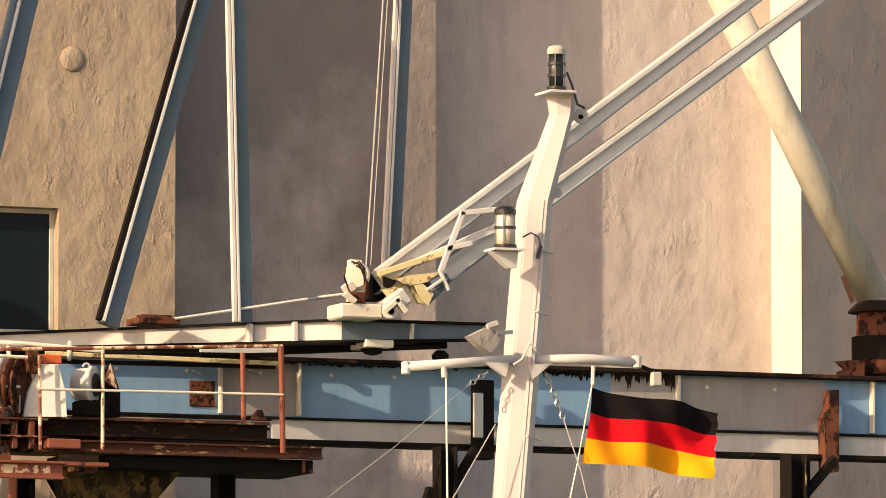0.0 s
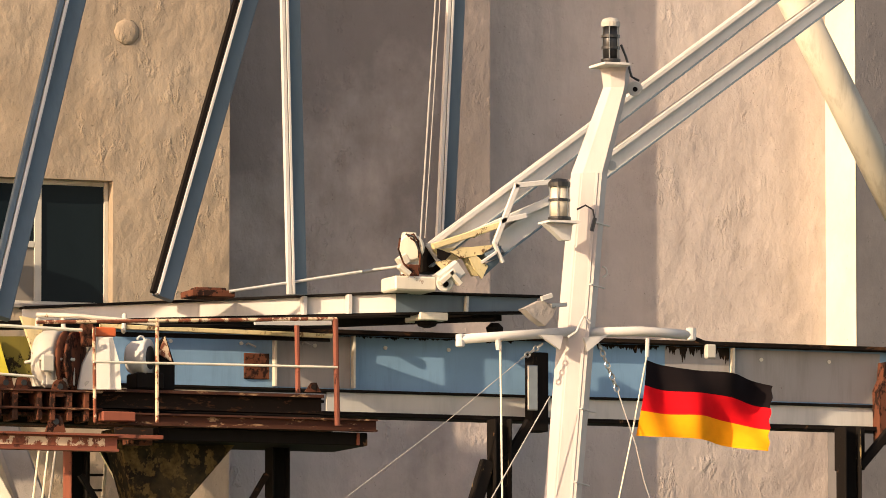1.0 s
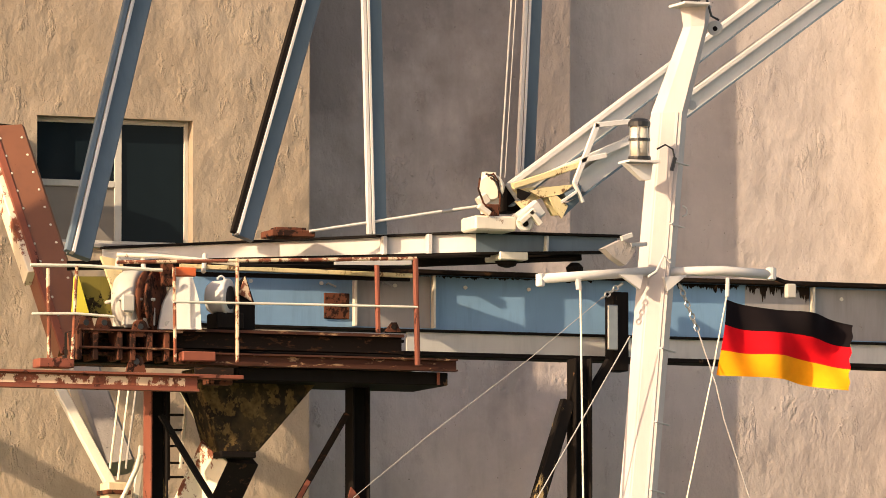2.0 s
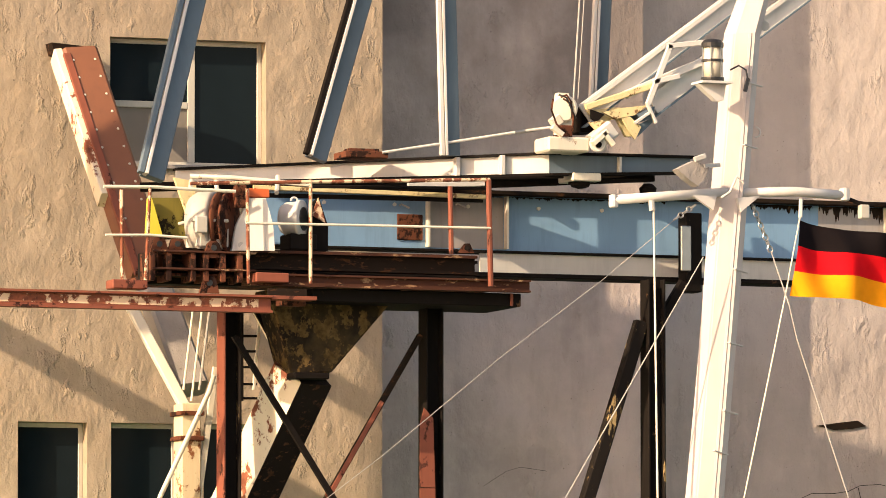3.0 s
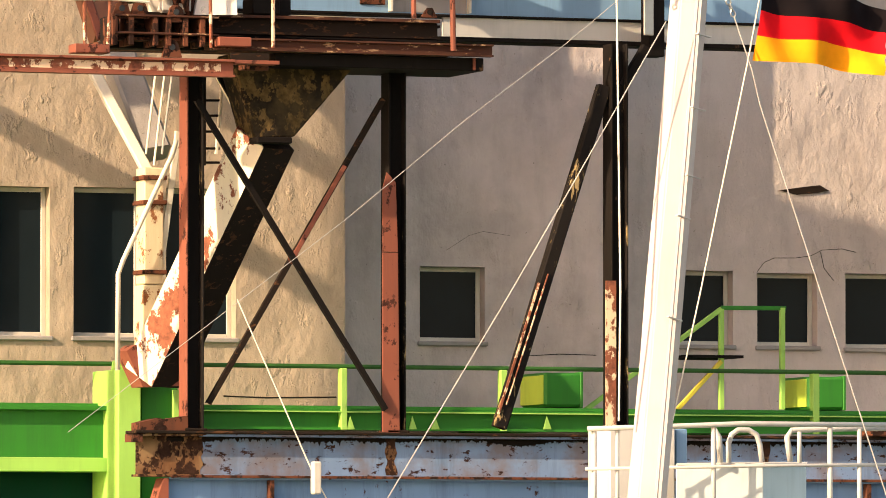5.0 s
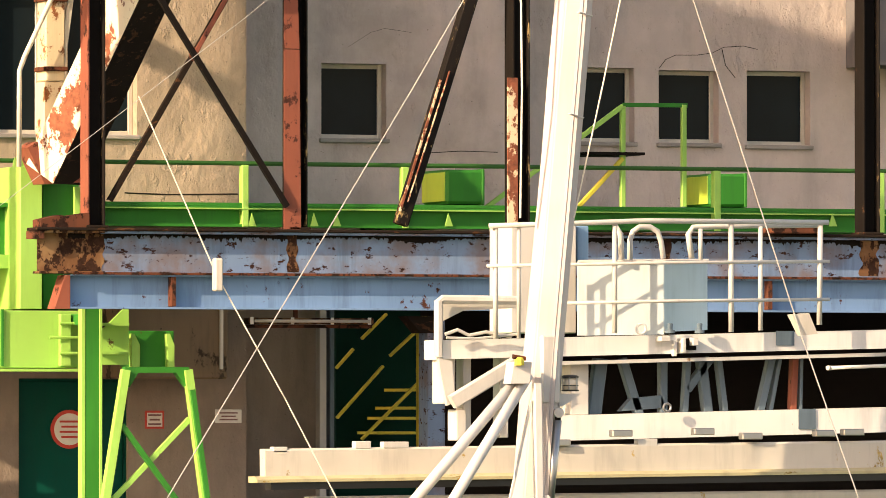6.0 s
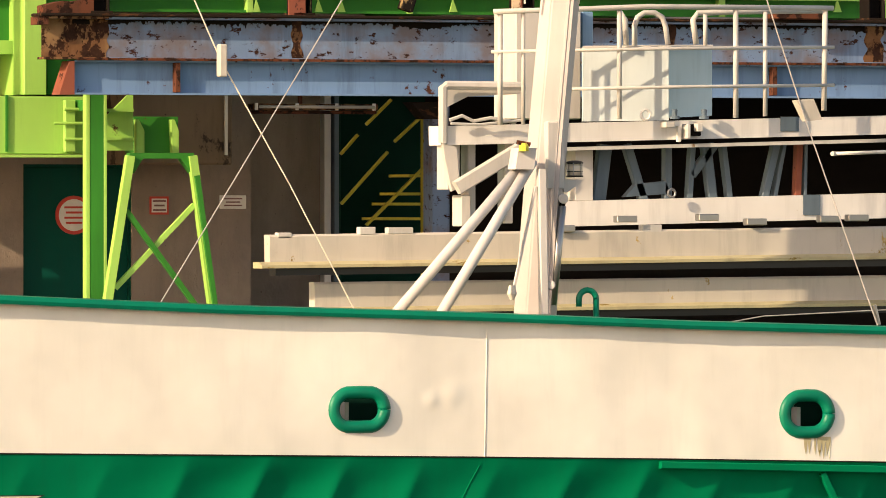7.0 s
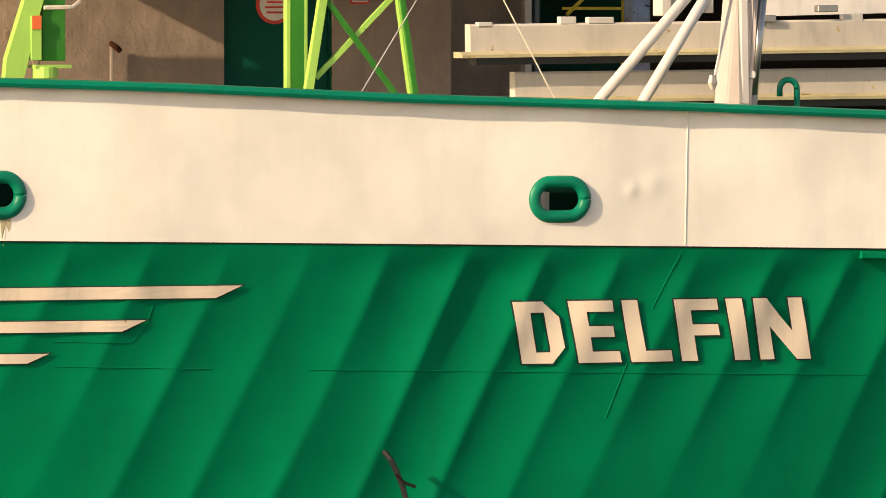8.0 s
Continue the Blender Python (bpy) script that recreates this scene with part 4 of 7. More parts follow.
# the black plate here stands for a shadowed hole in the bracket
for poly, m in (([(-0.171, -5.93, 9.99), (0.018, -5.93, 10.04), (0.355, -5.93, 10.084), (0.22, -5.93, 9.972), (-0.022, -5.93, 9.919)], M_YCREAM), ([(0.053, -5.96, 9.925), (0.141, -5.96, 9.947), (0.276, -5.96, 9.839), (0.202, -5.96, 9.697), (0.114, -5.96, 9.808)], M_YCREAM), ([(-0.316, -5.94, 10.015), (-0.154, -5.94, 9.964), (-0.242, -5.94, 9.879), (-0.309, -5.94, 9.915)], M_BLACK), ([(-0.346, -5.95, 9.869), (-0.178, -5.95, 9.899), (-0.071, -5.95, 9.802), (-0.138, -5.95, 9.744), (-0.259, -5.95, 9.783)], M_YCREAM), ([(0.192, -5.9, 9.828), (0.448, -5.9, 9.957), (0.421, -5.9, 9.886), (0.259, -5.9, 9.736)], M_STEELBLUE)):
    part("bracket_plate", plate(poly, 0.04), m, jib)
for pts, m in (([(-0.667, -6.0, 10.117), (-0.58, -6.0, 10.07), (-0.547, -6.0, 9.933), (-0.56, -6.0, 9.756)], M_RUST), ([(-0.721, -6.0, 10.159), (-0.627, -6.0, 10.131), (-0.567, -6.0, 9.995), (-0.52, -6.0, 9.902)], M_RUBBER), ([(-0.795, -6.02, 10.111), (-0.815, -6.02, 9.985), (-0.755, -6.02, 9.83), (-0.648, -6.02, 9.739)], M_RUST)):
    part("hose", tube(pts, 0.011, 6), m, jib, "", True)
for a, b in (((-0.357, -6.1, 9.617), (-0.189, -6.1, 9.76)), ((-0.236, -6.1, 9.746), (-0.116, -6.1, 9.612)), ((-0.801, -6.0, 9.799), (-0.68, -6.0, 9.715))):
    part("clamp_finger", bar(a, b, 0.055, 0.08, (0, 1, 0)), M_WHITE_WORN, jib)
part("rod_clevis", bar((-0.727, -5.8, 9.849), (-0.633, -5.8, 9.915), 0.12, 0.1, (0, 1, 0)), M_WHITE_WORN, jib)

# big white tube with its rusty drum
stay = thing("tubular_stay", (6.445, -4.2, 9.936), "thick white tubular stay set in a rusty drum", "stay")
part("tube", tube([(6.467, -4.2, 10.134), (4.352, -4.2, 13.998)], 0.195, 28), M_TUBE, stay, "", True)
part("drum_cap", lathe((6.517, -4.2, 9.965), (0, 0, 1), [(0, 0.2), (0.01, 0.36), (0.03, 0.36), (0.14, 0.24), (0.15, 0.1)], 24), M_DARKRUST, stay)
drum = part("drum", lathe((6.513, -4.2, 9.247), (0, 0, 1), [(0, 0.30), (0.25, 0.30), (0.27, 0.27), (0.73, 0.25), (0.74, 0.1)], 24), M_RUST, stay, "dark rusty drum", True)
part("drum_band", lathe((6.514, -4.2, 9.412), (0, 0, 1), [(0, 0.2), (0.005, 0.315), (0.28, 0.315), (0.285, 0.2)], 24), M_BLACK, drum)
part("drum_hook", plate([(5.838, -4.5, 9.368), (6.196, -4.5, 9.405), (6.195, -4.5, 9.195), (5.859, -4.5, 9.185), (5.866, -4.5, 9.251), (5.952, -4.5, 9.279)], 0.06), M_RUST, stay)
part("primer_patch", bar((5.961, -4.43, 10.373), (6.089, -4.43, 10.069), 0.06, 0.03, (0, 1, 0)), M_BROWN, stay, "brown primer patch")

# wall strut: riveted box from the wall out to the white post
strut = thing("wall_strut", (-4.488, 0, 11.059), "brown riveted diagonal strut from the wall, paint peeling", "strut")
sa, sb, sc = Vector((-4.544, -0.4, 10.986)), Vector((-4.306, -2.4, 8.298)), Vector((-4.068, -3.2, 6.978))
part("strut_box", bar(sa, sb, 0.44, 0.34, (0, 1, 0)), M_BROWN, strut)
part("strut_edge", bar(sa + Vector((-0.26, -0.02, 0)), sa.lerp(sb, 0.66) + Vector((-0.26, -0.02, 0)), 0.10, 0.24, (0, 1, 0)), M_PEEL, strut, "peeling cream paint along the edge")
part("strut_lower", bar(sb.lerp(sa, 0.02), sc, 0.36, 0.30, (0, 1, 0)), M_CONC, strut, "grey lower part")
part("strut_edge", bar(Vector((-4.733, -2.9, 7.998)), Vector((-4.213, -3.4, 6.774)), 0.12, 0.10, (0, 1, 0)), M_WHITE_WORN, strut, "white painted flange")
part("wall_bearing", plate([(-4.806, -0.25, 11.155), (-4.395, -0.25, 11.124), (-4.429, -0.25, 10.991), (-4.771, -0.25, 11.018)], 0.35), M_DARKRUST, strut, "dark broken bearing at the wall")
part("strut_flange", bar(sa + Vector((-0.19, -0.19, 0)), sb + Vector((-0.19, -0.19, 0)), 0.09, 0.05, (0, 1, 0)), M_RED, strut, "red-brown side flange")
dd, ss, uu = axes(sa, sb, (0, 1, 0))
face = uu if uu.y < 0 else -uu
for i in range(11):
    for k in (-1, 1):
        c = sa.lerp(sb, 0.06 + 0.08 * i) + ss * 0.13 * k + face * 0.168
        part("rivet", lathe(c, face, [(0, 0.018), (0.01, 0.014), (0.014, 0.004)], 7), M_WHITE_WORN, strut)

# ladder, ropes and white post near the first column
post = thing("peeling_post", (-4.276, -3.6, 5.424), "peeling white painted post with rusty bands", "post")
part("shaft", box(-4.36, -4.134, -3.75, -3.45, 5.493, 6.795, 0.012), M_POST, post)
part("band", box(-4.393, -4.108, -3.8, -3.42, 6.656, 6.706, 0.008), M_RUST, post)
part("band", box(-4.393, -4.108, -3.8, -3.42, 6.378, 6.429, 0.008), M_RUST, post)
part("band", box(-4.393, -4.108, -3.8, -3.42, 5.602, 5.652, 0.008), M_RUST, post)
part("foot", box(-4.378, -4.133, -3.75, -3.45, 4.54, 5.484, 0.01), M_POST, post)
hand = thing("bent_pipe", (-4.732, -3.9, 4.547), "pale bent pipe rising beside the rusty strut", "pipe")
part("pipe", tube([(-4.718, -3.9, 4.526), (-4.713, -3.9, 5.593), (-4.654, -3.9, 5.751), (-4.088, -3.9, 6.924), (-4.034, -3.9, 7.097)], 0.028, 8), M_WHITE_WORN, hand, "", True)
for (a, b, m) in (((-4.26, -3.5, 6.957), (-4.143, -3.5, 7.909), M_ROPE), ((-4.167, -3.5, 6.832), (-4.036, -3.5, 7.912), M_ROPE), ((-4.074, -3.5, 6.961), (-3.956, -3.5, 7.85), M_WIRE)):
    single("hanging_rope", tube([a, b], 0.013, 6), m, "pale rope hanging beneath the platform", "rope", "ropes under the platform")
single("tie_bar", bar((-4.163, -3.7, 5.623), (-3.948, -3.7, 7.205), 0.07, 0.05, (0, 1, 0)), M_WHITE_WORN, "pale leaning tie bar by the post", "bar")
lad = thing("ladder", (-3.717, -4.2, 6.929), "narrow steel ladder behind the column", "ladder")
part("rail", bar((-3.809, -4.2, 6.802), (-3.811, -4.2, 7.871), 0.03, 0.05, (0, 1, 0)), M_BLACK, lad)
part("rail", bar((-3.67, -4.2, 6.93), (-3.592, -4.2, 7.813), 0.03, 0.05, (0, 1, 0)), M_WHITE_WORN, lad)
part("rung", tube([(-3.811, -4.2, 7.525), (-3.632, -4.2, 7.529)], 0.014, 6), M_BLACK, lad)
part("rung", tube([(-3.81, -4.2, 7.355), (-3.631, -4.2, 7.359)], 0.014, 6), M_BLACK, lad)
part("rung", tube([(-3.81, -4.2, 7.179), (-3.631, -4.2, 7.183)], 0.014, 6), M_BLACK, lad)
part("rung", tube([(-3.81, -4.2, 6.99), (-3.631, -4.2, 6.994)], 0.014, 6), M_BLACK, lad)
part("rung", tube([(-3.809, -4.2, 6.833), (-3.63, -4.2, 6.837)], 0.014, 6), M_BLACK, lad)
part("tie", bar((-3.834, -4.6, 7.907), (-3.443, -4.6, 7.226), 0.1, 0.08, (0, 1, 0)), M_PEEL, gantry, "peeling rusty tie")
part("tie", bar((-3.871, -4.75, 7.834), (-3.474, -4.75, 7.185), 0.05, 0.05, (0, 1, 0)), M_BLACK, gantry)

part("support_plate", plate([(-4.83, -4.9, 9.21), (-4.568, -4.9, 9.168), (-4.645, -4.9, 8.71)], 0.06), M_YCREAM, boom, "cream support plate")
part("support_plate", plate([(-5.026, -4.7, 8.995), (-4.679, -4.7, 9.005), (-4.599, -4.7, 8.557), (-4.92, -4.7, 8.536)], 0.06), M_OLIVE, boom, "olive support plate")
part("support_plate", plate([(-5.097, -4.8, 8.986), (-5.058, -4.8, 8.987), (-4.926, -4.8, 8.554), (-5.122, -4.8, 8.573)], 0.06), M_YELLOW, boom, "yellow support edge")
for a, b, r in (((-2.945, -5.5, 9.167), (-0.518, -5.6, 9.293), 0.025), ((-3.437, -5.4, 9.111), (-1.351, -5.5, 9.138), 0.02), ((-0.412, -5.5, 9.241), (0.534, -5.5, 9.294), 0.03)):
    part("conduit", tube([a, b], r, 6), M_BLACK, boom)
part("hook_block", lathe((0.612, -5.3, 9.135), (0, 0, 1), [(0, 0.02), (0.03, 0.09), (0.08, 0.10), (0.13, 0.05)], 12), M_BLACK, boom)
part("hook_block", lathe((-0.277, -5.5, 9.169), (0, 0, 1), [(0, 0.03), (0.02, 0.10), (0.06, 0.12), (0.1, 0.08)], 12), M_BLACK, boom)

# ---- green loading gear on the quay ----
leg_g = thing("green_portal", (-4.01, -2.8, 1.949), "lime green steel box column with girder and brackets", "column")
# shaft face coloured mid green for its shade, flanges lime
part("shaft", box(-4.145, -3.718, -3.0, -2.15, 2.962, 4.498, 0.008), M_GREEN, leg_g, "web in mid green, shade in its colour")
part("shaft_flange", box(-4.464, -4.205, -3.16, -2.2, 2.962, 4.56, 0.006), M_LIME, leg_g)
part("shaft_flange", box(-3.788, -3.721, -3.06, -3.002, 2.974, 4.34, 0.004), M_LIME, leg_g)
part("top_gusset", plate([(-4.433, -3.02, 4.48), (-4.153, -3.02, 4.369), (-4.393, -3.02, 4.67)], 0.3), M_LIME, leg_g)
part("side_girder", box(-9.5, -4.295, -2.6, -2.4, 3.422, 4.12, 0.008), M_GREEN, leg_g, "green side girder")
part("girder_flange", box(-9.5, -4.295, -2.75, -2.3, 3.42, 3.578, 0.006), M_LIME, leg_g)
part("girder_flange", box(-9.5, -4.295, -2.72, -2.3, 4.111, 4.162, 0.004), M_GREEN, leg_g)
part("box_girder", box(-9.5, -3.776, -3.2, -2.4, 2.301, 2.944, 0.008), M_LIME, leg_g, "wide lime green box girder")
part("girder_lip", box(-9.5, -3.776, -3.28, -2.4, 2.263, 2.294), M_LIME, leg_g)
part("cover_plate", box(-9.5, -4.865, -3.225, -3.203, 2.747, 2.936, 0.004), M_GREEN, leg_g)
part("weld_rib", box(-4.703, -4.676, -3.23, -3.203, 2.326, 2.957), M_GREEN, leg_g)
part("splice", box(-4.029, -3.909, -3.3, -3.21, 2.325, 2.905, 0.005), M_LIME, leg_g)

part("splice_bolt", tube([(-4.049, -3.32, 2.8), (-3.836, -3.32, 2.801)], 0.018, 6), M_LIME, leg_g)
part("splice_bolt", tube([(-4.169, -3.32, 2.642), (-3.836, -3.32, 2.643)], 0.018, 6), M_LIME, leg_g)
part("splice_bolt", tube([(-4.049, -3.32, 2.465), (-3.836, -3.32, 2.466)], 0.018, 6), M_LIME, leg_g)
part("web_panel", plate([(-3.596, -3.4, 2.34), (-3.262, -3.4, 2.341), (-3.263, -3.4, 2.961), (-3.33, -3.4, 2.961), (-3.597, -3.4, 2.706)], 0.04), M_LIME, leg_g, "lime gusset panel")
part("web_rib", box(-3.617, -3.283, -3.48, -3.41, 2.776, 2.808), M_LIME, leg_g)
part("web_rib", box(-3.616, -3.283, -3.48, -3.41, 2.454, 2.485), M_LIME, leg_g)
part("rear_panel", box(-3.195, -2.658, -3.2, -2.9, 2.317, 2.724, 0.006), M_GREEN, leg_g)
part("rear_panel", plate([(-3.188, -3.3, 2.316), (-3.095, -3.3, 2.316), (-3.095, -3.3, 2.563), (-3.162, -3.3, 2.69), (-3.189, -3.3, 2.69)], 0.3), M_LIME, leg_g)
part("rear_panel", plate([(-2.759, -3.3, 2.317), (-2.685, -3.3, 2.317), (-2.686, -3.3, 2.565), (-2.739, -3.3, 2.692), (-2.773, -3.3, 2.691)], 0.3), M_LIME, leg_g)
part("raking_leg", plate([(-7.076, -3.3, 0.736), (-7.05, -3.3, 1.017), (-6.879, -3.3, 1.548), (-6.722, -3.3, 2.048), (-6.507, -3.3, 2.048), (-6.658, -3.3, 1.548), (-6.868, -3.3, 0.735)], 0.15), M_LIME, leg_g)
part("raking_panel", box(-6.623, -6.356, -3.25, -2.9, 0.996, 2.111, 0.006), M_GREEN, leg_g)
part("raking_panel", box(-6.775, -6.651, -3.32, -3.2, 1.003, 1.498, 0.006), M_LIME, leg_g)
part("foot_drum", disc((-6.607, -3.3, 0.797), (-6.607, -3.3, 0.934), 0.14, 16, None, 0.01), M_LIME, leg_g)
part("foot_drum", box(-6.75, -6.332, -3.4, -3.1, 0.915, 0.953), M_LIME, leg_g)
part("name_tag", box(-6.765, -6.66, -3.335, -3.322, 1.348, 1.498), M_ORANGE, leg_g)
part("lever", tube([(-6.648, -3.4, 1.585), (-6.322, -3.4, 1.591), (-6.23, -3.4, 1.66)], 0.025, 6), M_WHITE_WORN, leg_g)
# block added between the girders, coloured dark for the shadow gap there
part("gap_block", box(-9.5, -4.164, -2.2, -1.7, 2.997, 3.459, 0.02), M_SHADEGREEN, leg_g, "dark green block filling the shadow gap")
tap = thing("wall_tap", (-4.853, -0.1, 0.953), "rusty standpipe with tap on the tan wall", "pipe")
part("standpipe", tube([(-4.853, -0.1, 0.875)[:2] + (0.0,), (-4.852, -0.1, 1.174)], 0.02, 8), M_WHITE_WORN, tap)
part("tap_head", tube([(-4.852, -0.1, 1.161), (-4.837, -0.25, 1.123), (-4.812, -0.3, 1.084)], 0.035, 8), M_RUST, tap)
supp = thing("green_post", (-3.824, -3.7, 0.626), "green steel H-post standing on the quay", "post")
part("web", box(-3.898, -3.737, -3.775, -3.745, 0, 2.971), M_GREEN, supp)
part("flange", box(-3.945, -3.90, -3.78, -3.66, 0, 2.971, 0.004), M_LIME, supp)
part("flange", box(-3.735, -3.70, -3.78, -3.66, 0, 2.971, 0.004), M_LIME, supp)
part("head_bracket", box(-3.881, -3.715, -3.6, -3.19, 2.784, 2.903), M_GREEN, supp)
af = thing("a_frame", (-3.118, -4, 0.851), "lime green angle-steel trestle with cross braces", "trestle")
part("head", plate([(-3.504, -4, 2.309), (-2.753, -4, 2.311), (-2.719, -4, 2.059), (-2.786, -4, 2.09), (-2.906, -4, 2.248), (-3.352, -4, 2.247), (-3.451, -4, 2.09), (-3.531, -4, 2.058)], 0.12), M_GREEN, af)
L = [(-0.028, -0.03), (0.028, -0.03), (0.028, -0.018), (-0.018, -0.018), (-0.018, 0.03), (-0.028, 0.03)]
part("leg", profile((-3.504, -4, 2.278), Vector((-3.803, -4, 0.62)) - Vector((0.12, 0, 0.9)), [(-0.045, -0.05), (0.045, -0.05), (0.045, 0.05), (-0.045, 0.05)], (0, 1, 0)), M_LIME, af)
part("leg", profile((-2.773, -4, 2.28), Vector((-2.532, -4, 0.614)) + Vector((0.12, 0, -0.9)), [(-0.045, -0.05), (0.045, -0.05), (0.045, 0.05), (-0.045, 0.05)], (0, 1, 0)), M_LIME, af)
part("leg_edge", profile((-2.74, -4.06, 2.059), (-2.527, -4.06, 0.615), L, (0, 1, 0)), M_GREEN, af)
part("cross_brace", profile((-3.55, -4, 1.668), (-2.739, -4, 0.615), L, (0, 1, 0)), M_GREEN, af)
part("cross_brace", profile((-2.735, -3.95, 1.731), (-3.665, -3.95, 0.802), L, (0, 1, 0)), M_LIME, af)
hood = thing("concrete_hood", (-1.703, -1, 2.294), "stained brown concrete hood over the quay door", "hood")
part("hood_slab", box(-2.665, -1.373, -1.4, -0.02, 2.194, 3.136, 0.02), M_HOOD, hood)
part("hood_edge", box(-1.488, -1.453, -1.46, -1.42, 2.304, 3.136), M_WHITE_WORN, hood)
gal = thing("gallery", (0.173, -1.2, 3.938), "green steel walkway with pipe handrail along the wall", "walkway")
gz0, gz1 = 3.923, 4.157
part("edge_beam", hbeam((-9.5, -2.3, (gz0 + gz1) / 2), (17, -2.3, (gz0 + gz1) / 2), 0.2, gz1 - gz0 , 0.03), M_GREEN, gal)
part("walkway_deck", box(-9.5, 17, -2.4, -0.002, gz1 + 0.003, gz1 + 0.04), M_GREEN, gal)
# unseen length added back to the recessed wall, to shade its foot
part("walkway_deck", box(LB + 0.01, 17, 0.001, 1.148, gz1 + 0.003, gz1 + 0.04), M_GREEN, gal)
part("toe_line", box(-9.5, 17, -2.425, -2.405, gz1 - 0.035, gz1 - 0.02), M_LIME, gal)
for wx in (1.2, 4.0, 7.0, 10.0, 13.0):
    part("wall_bracket", box(wx, wx + 0.08, -2.2, 1.149, gz0 + 0.02, gz1 - 0.01), M_GREEN, gal)
zr = 4.648
part("handrail", tube([(-9.5, -2.35, zr), (17, -2.35, zr)], 0.026, 8), M_HANDRAIL, gal)

part("rail_post", box(-1.56, -1.485, -2.42, -2.3, gz0, zr - 0.02, 0.006), M_LIME, gal)
part("rail_post", box(0.391, 0.468, -2.42, -2.3, gz0, zr - 0.02, 0.006), M_LIME, gal)
part("rail_post", box(4.284, 4.363, -2.42, -2.3, gz0, zr - 0.02, 0.006), M_LIME, gal)
part("rail_post", box(-6.229, -6.157, -2.42, -2.3, gz0, zr - 0.02, 0.006), M_LIME, gal)
part("rail_post", box(-3.832, -3.758, -2.42, -2.3, gz0, zr - 0.02, 0.006), M_LIME, gal)
part("rail_post", box(6.377, 6.457, -2.42, -2.3, gz0, zr - 0.02, 0.006), M_LIME, gal)
part("knee_plate", plate([(-1.489, -2.42, 3.929), (-1.393, -2.42, 3.93), (-1.448, -2.42, 4.078)], 0.02), M_LIME, gal)
part("knee_plate", plate([(-0.734, -2.42, 3.936), (-0.638, -2.42, 3.937), (-0.693, -2.42, 4.085)], 0.02), M_LIME, gal)
part("knee_plate", plate([(-0.459, -2.42, 3.938), (-0.362, -2.42, 3.939), (-0.417, -2.42, 4.087)], 0.02), M_LIME, gal)
part("knee_plate", plate([(0.914, -2.42, 3.95), (1.012, -2.42, 3.951), (0.956, -2.42, 4.1)], 0.02), M_LIME, gal)
part("knee_plate", plate([(5.743, -2.42, 3.991), (5.845, -2.42, 3.992), (5.787, -2.42, 4.144)], 0.02), M_LIME, gal)
hs = thing("fan_housing", (1.489, -1, 4.245), "green fan housing on the walkway, sunlit side coloured yellow-green", "housing", "fan housings")
c0 = Vector((1.557, -1, 4.447))
hw, hh = 0.198, 0.2
# casing in shaded green, sunward side sheet in sunlit yellow-green
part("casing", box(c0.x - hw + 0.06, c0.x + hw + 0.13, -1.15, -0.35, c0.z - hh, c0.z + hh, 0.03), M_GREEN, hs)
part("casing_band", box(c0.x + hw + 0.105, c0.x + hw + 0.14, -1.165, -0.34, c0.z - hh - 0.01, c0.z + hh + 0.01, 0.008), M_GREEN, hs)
part("side_panel", box(c0.x - hw + 0.045, c0.x - hw + 0.058, -1.12, -0.38, c0.z - hh + 0.03, c0.z + hh - 0.03, 0.004), M_SUNLIME, hs, "side panel, sunlight in its yellow-green")
part("lifting_eye", tube([(c0.x - 0.08, -0.9, c0.z + hh - 0.01), (c0.x - 0.08, -0.9, c0.z + hh + 0.06), (c0.x + 0.08, -0.9, c0.z + hh + 0.06), (c0.x + 0.08, -0.9, c0.z + hh - 0.01)], 0.012, 6), M_GALV, hs)
hs = thing("fan_housing", (4.821, -1, 4.243), "green fan housing on the walkway, sunlit side coloured yellow-green", "housing", "fan housings")
c0 = Vector((4.897, -1, 4.442))
hw, hh = 0.202, 0.194
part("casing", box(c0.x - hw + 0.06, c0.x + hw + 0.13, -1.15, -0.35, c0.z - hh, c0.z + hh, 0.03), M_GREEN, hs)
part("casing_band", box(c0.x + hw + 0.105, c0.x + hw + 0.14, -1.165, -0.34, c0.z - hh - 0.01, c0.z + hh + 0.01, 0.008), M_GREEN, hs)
part("side_panel", box(c0.x - hw + 0.045, c0.x - hw + 0.058, -1.12, -0.38, c0.z - hh + 0.03, c0.z + hh - 0.03, 0.004), M_SUNLIME, hs, "side panel, sunlight in its yellow-green")
part("lifting_eye", tube([(c0.x - 0.08, -0.9, c0.z + hh - 0.01), (c0.x - 0.08, -0.9, c0.z + hh + 0.06), (c0.x + 0.08, -0.9, c0.z + hh + 0.06), (c0.x + 0.08, -0.9, c0.z + hh - 0.01)], 0.012, 6), M_GALV, hs)
gate = thing("stair_rail", (4.178, -0.8, 4.215), "lime green stair landing rail against the wall", "railing")
part("post", bar((3.747, -0.9, 4.242), (3.748, -0.9, 5.432), 0.06, 0.06, (0, 1, 0)), M_LIME, gate)
part("post", bar((4.529, -0.9, 4.25), (4.53, -0.9, 5.456), 0.06, 0.06, (0, 1, 0)), M_LIME, gate)
part("top_bar", bar((3.748, -0.9, 5.445), (4.574, -0.9, 5.45), 0.05, 0.04, (0, 1, 0)), M_GREEN, gate)
part("sloping_rail", bar((3.74, -0.92, 5.431), (1.833, -0.92, 4.091), 0.055, 0.05, (0, 1, 0)), M_LIME, gate)
part("sloping_rail", bar((3.739, -0.92, 4.81), (3.047, -0.92, 4.102), 0.05, 0.05, (0, 1, 0)), M_YELLOW, gate)
part("landing", box(3.272, 3.993, -1.0, -0.1, 4.85, 4.883), M_BLACK, gate)
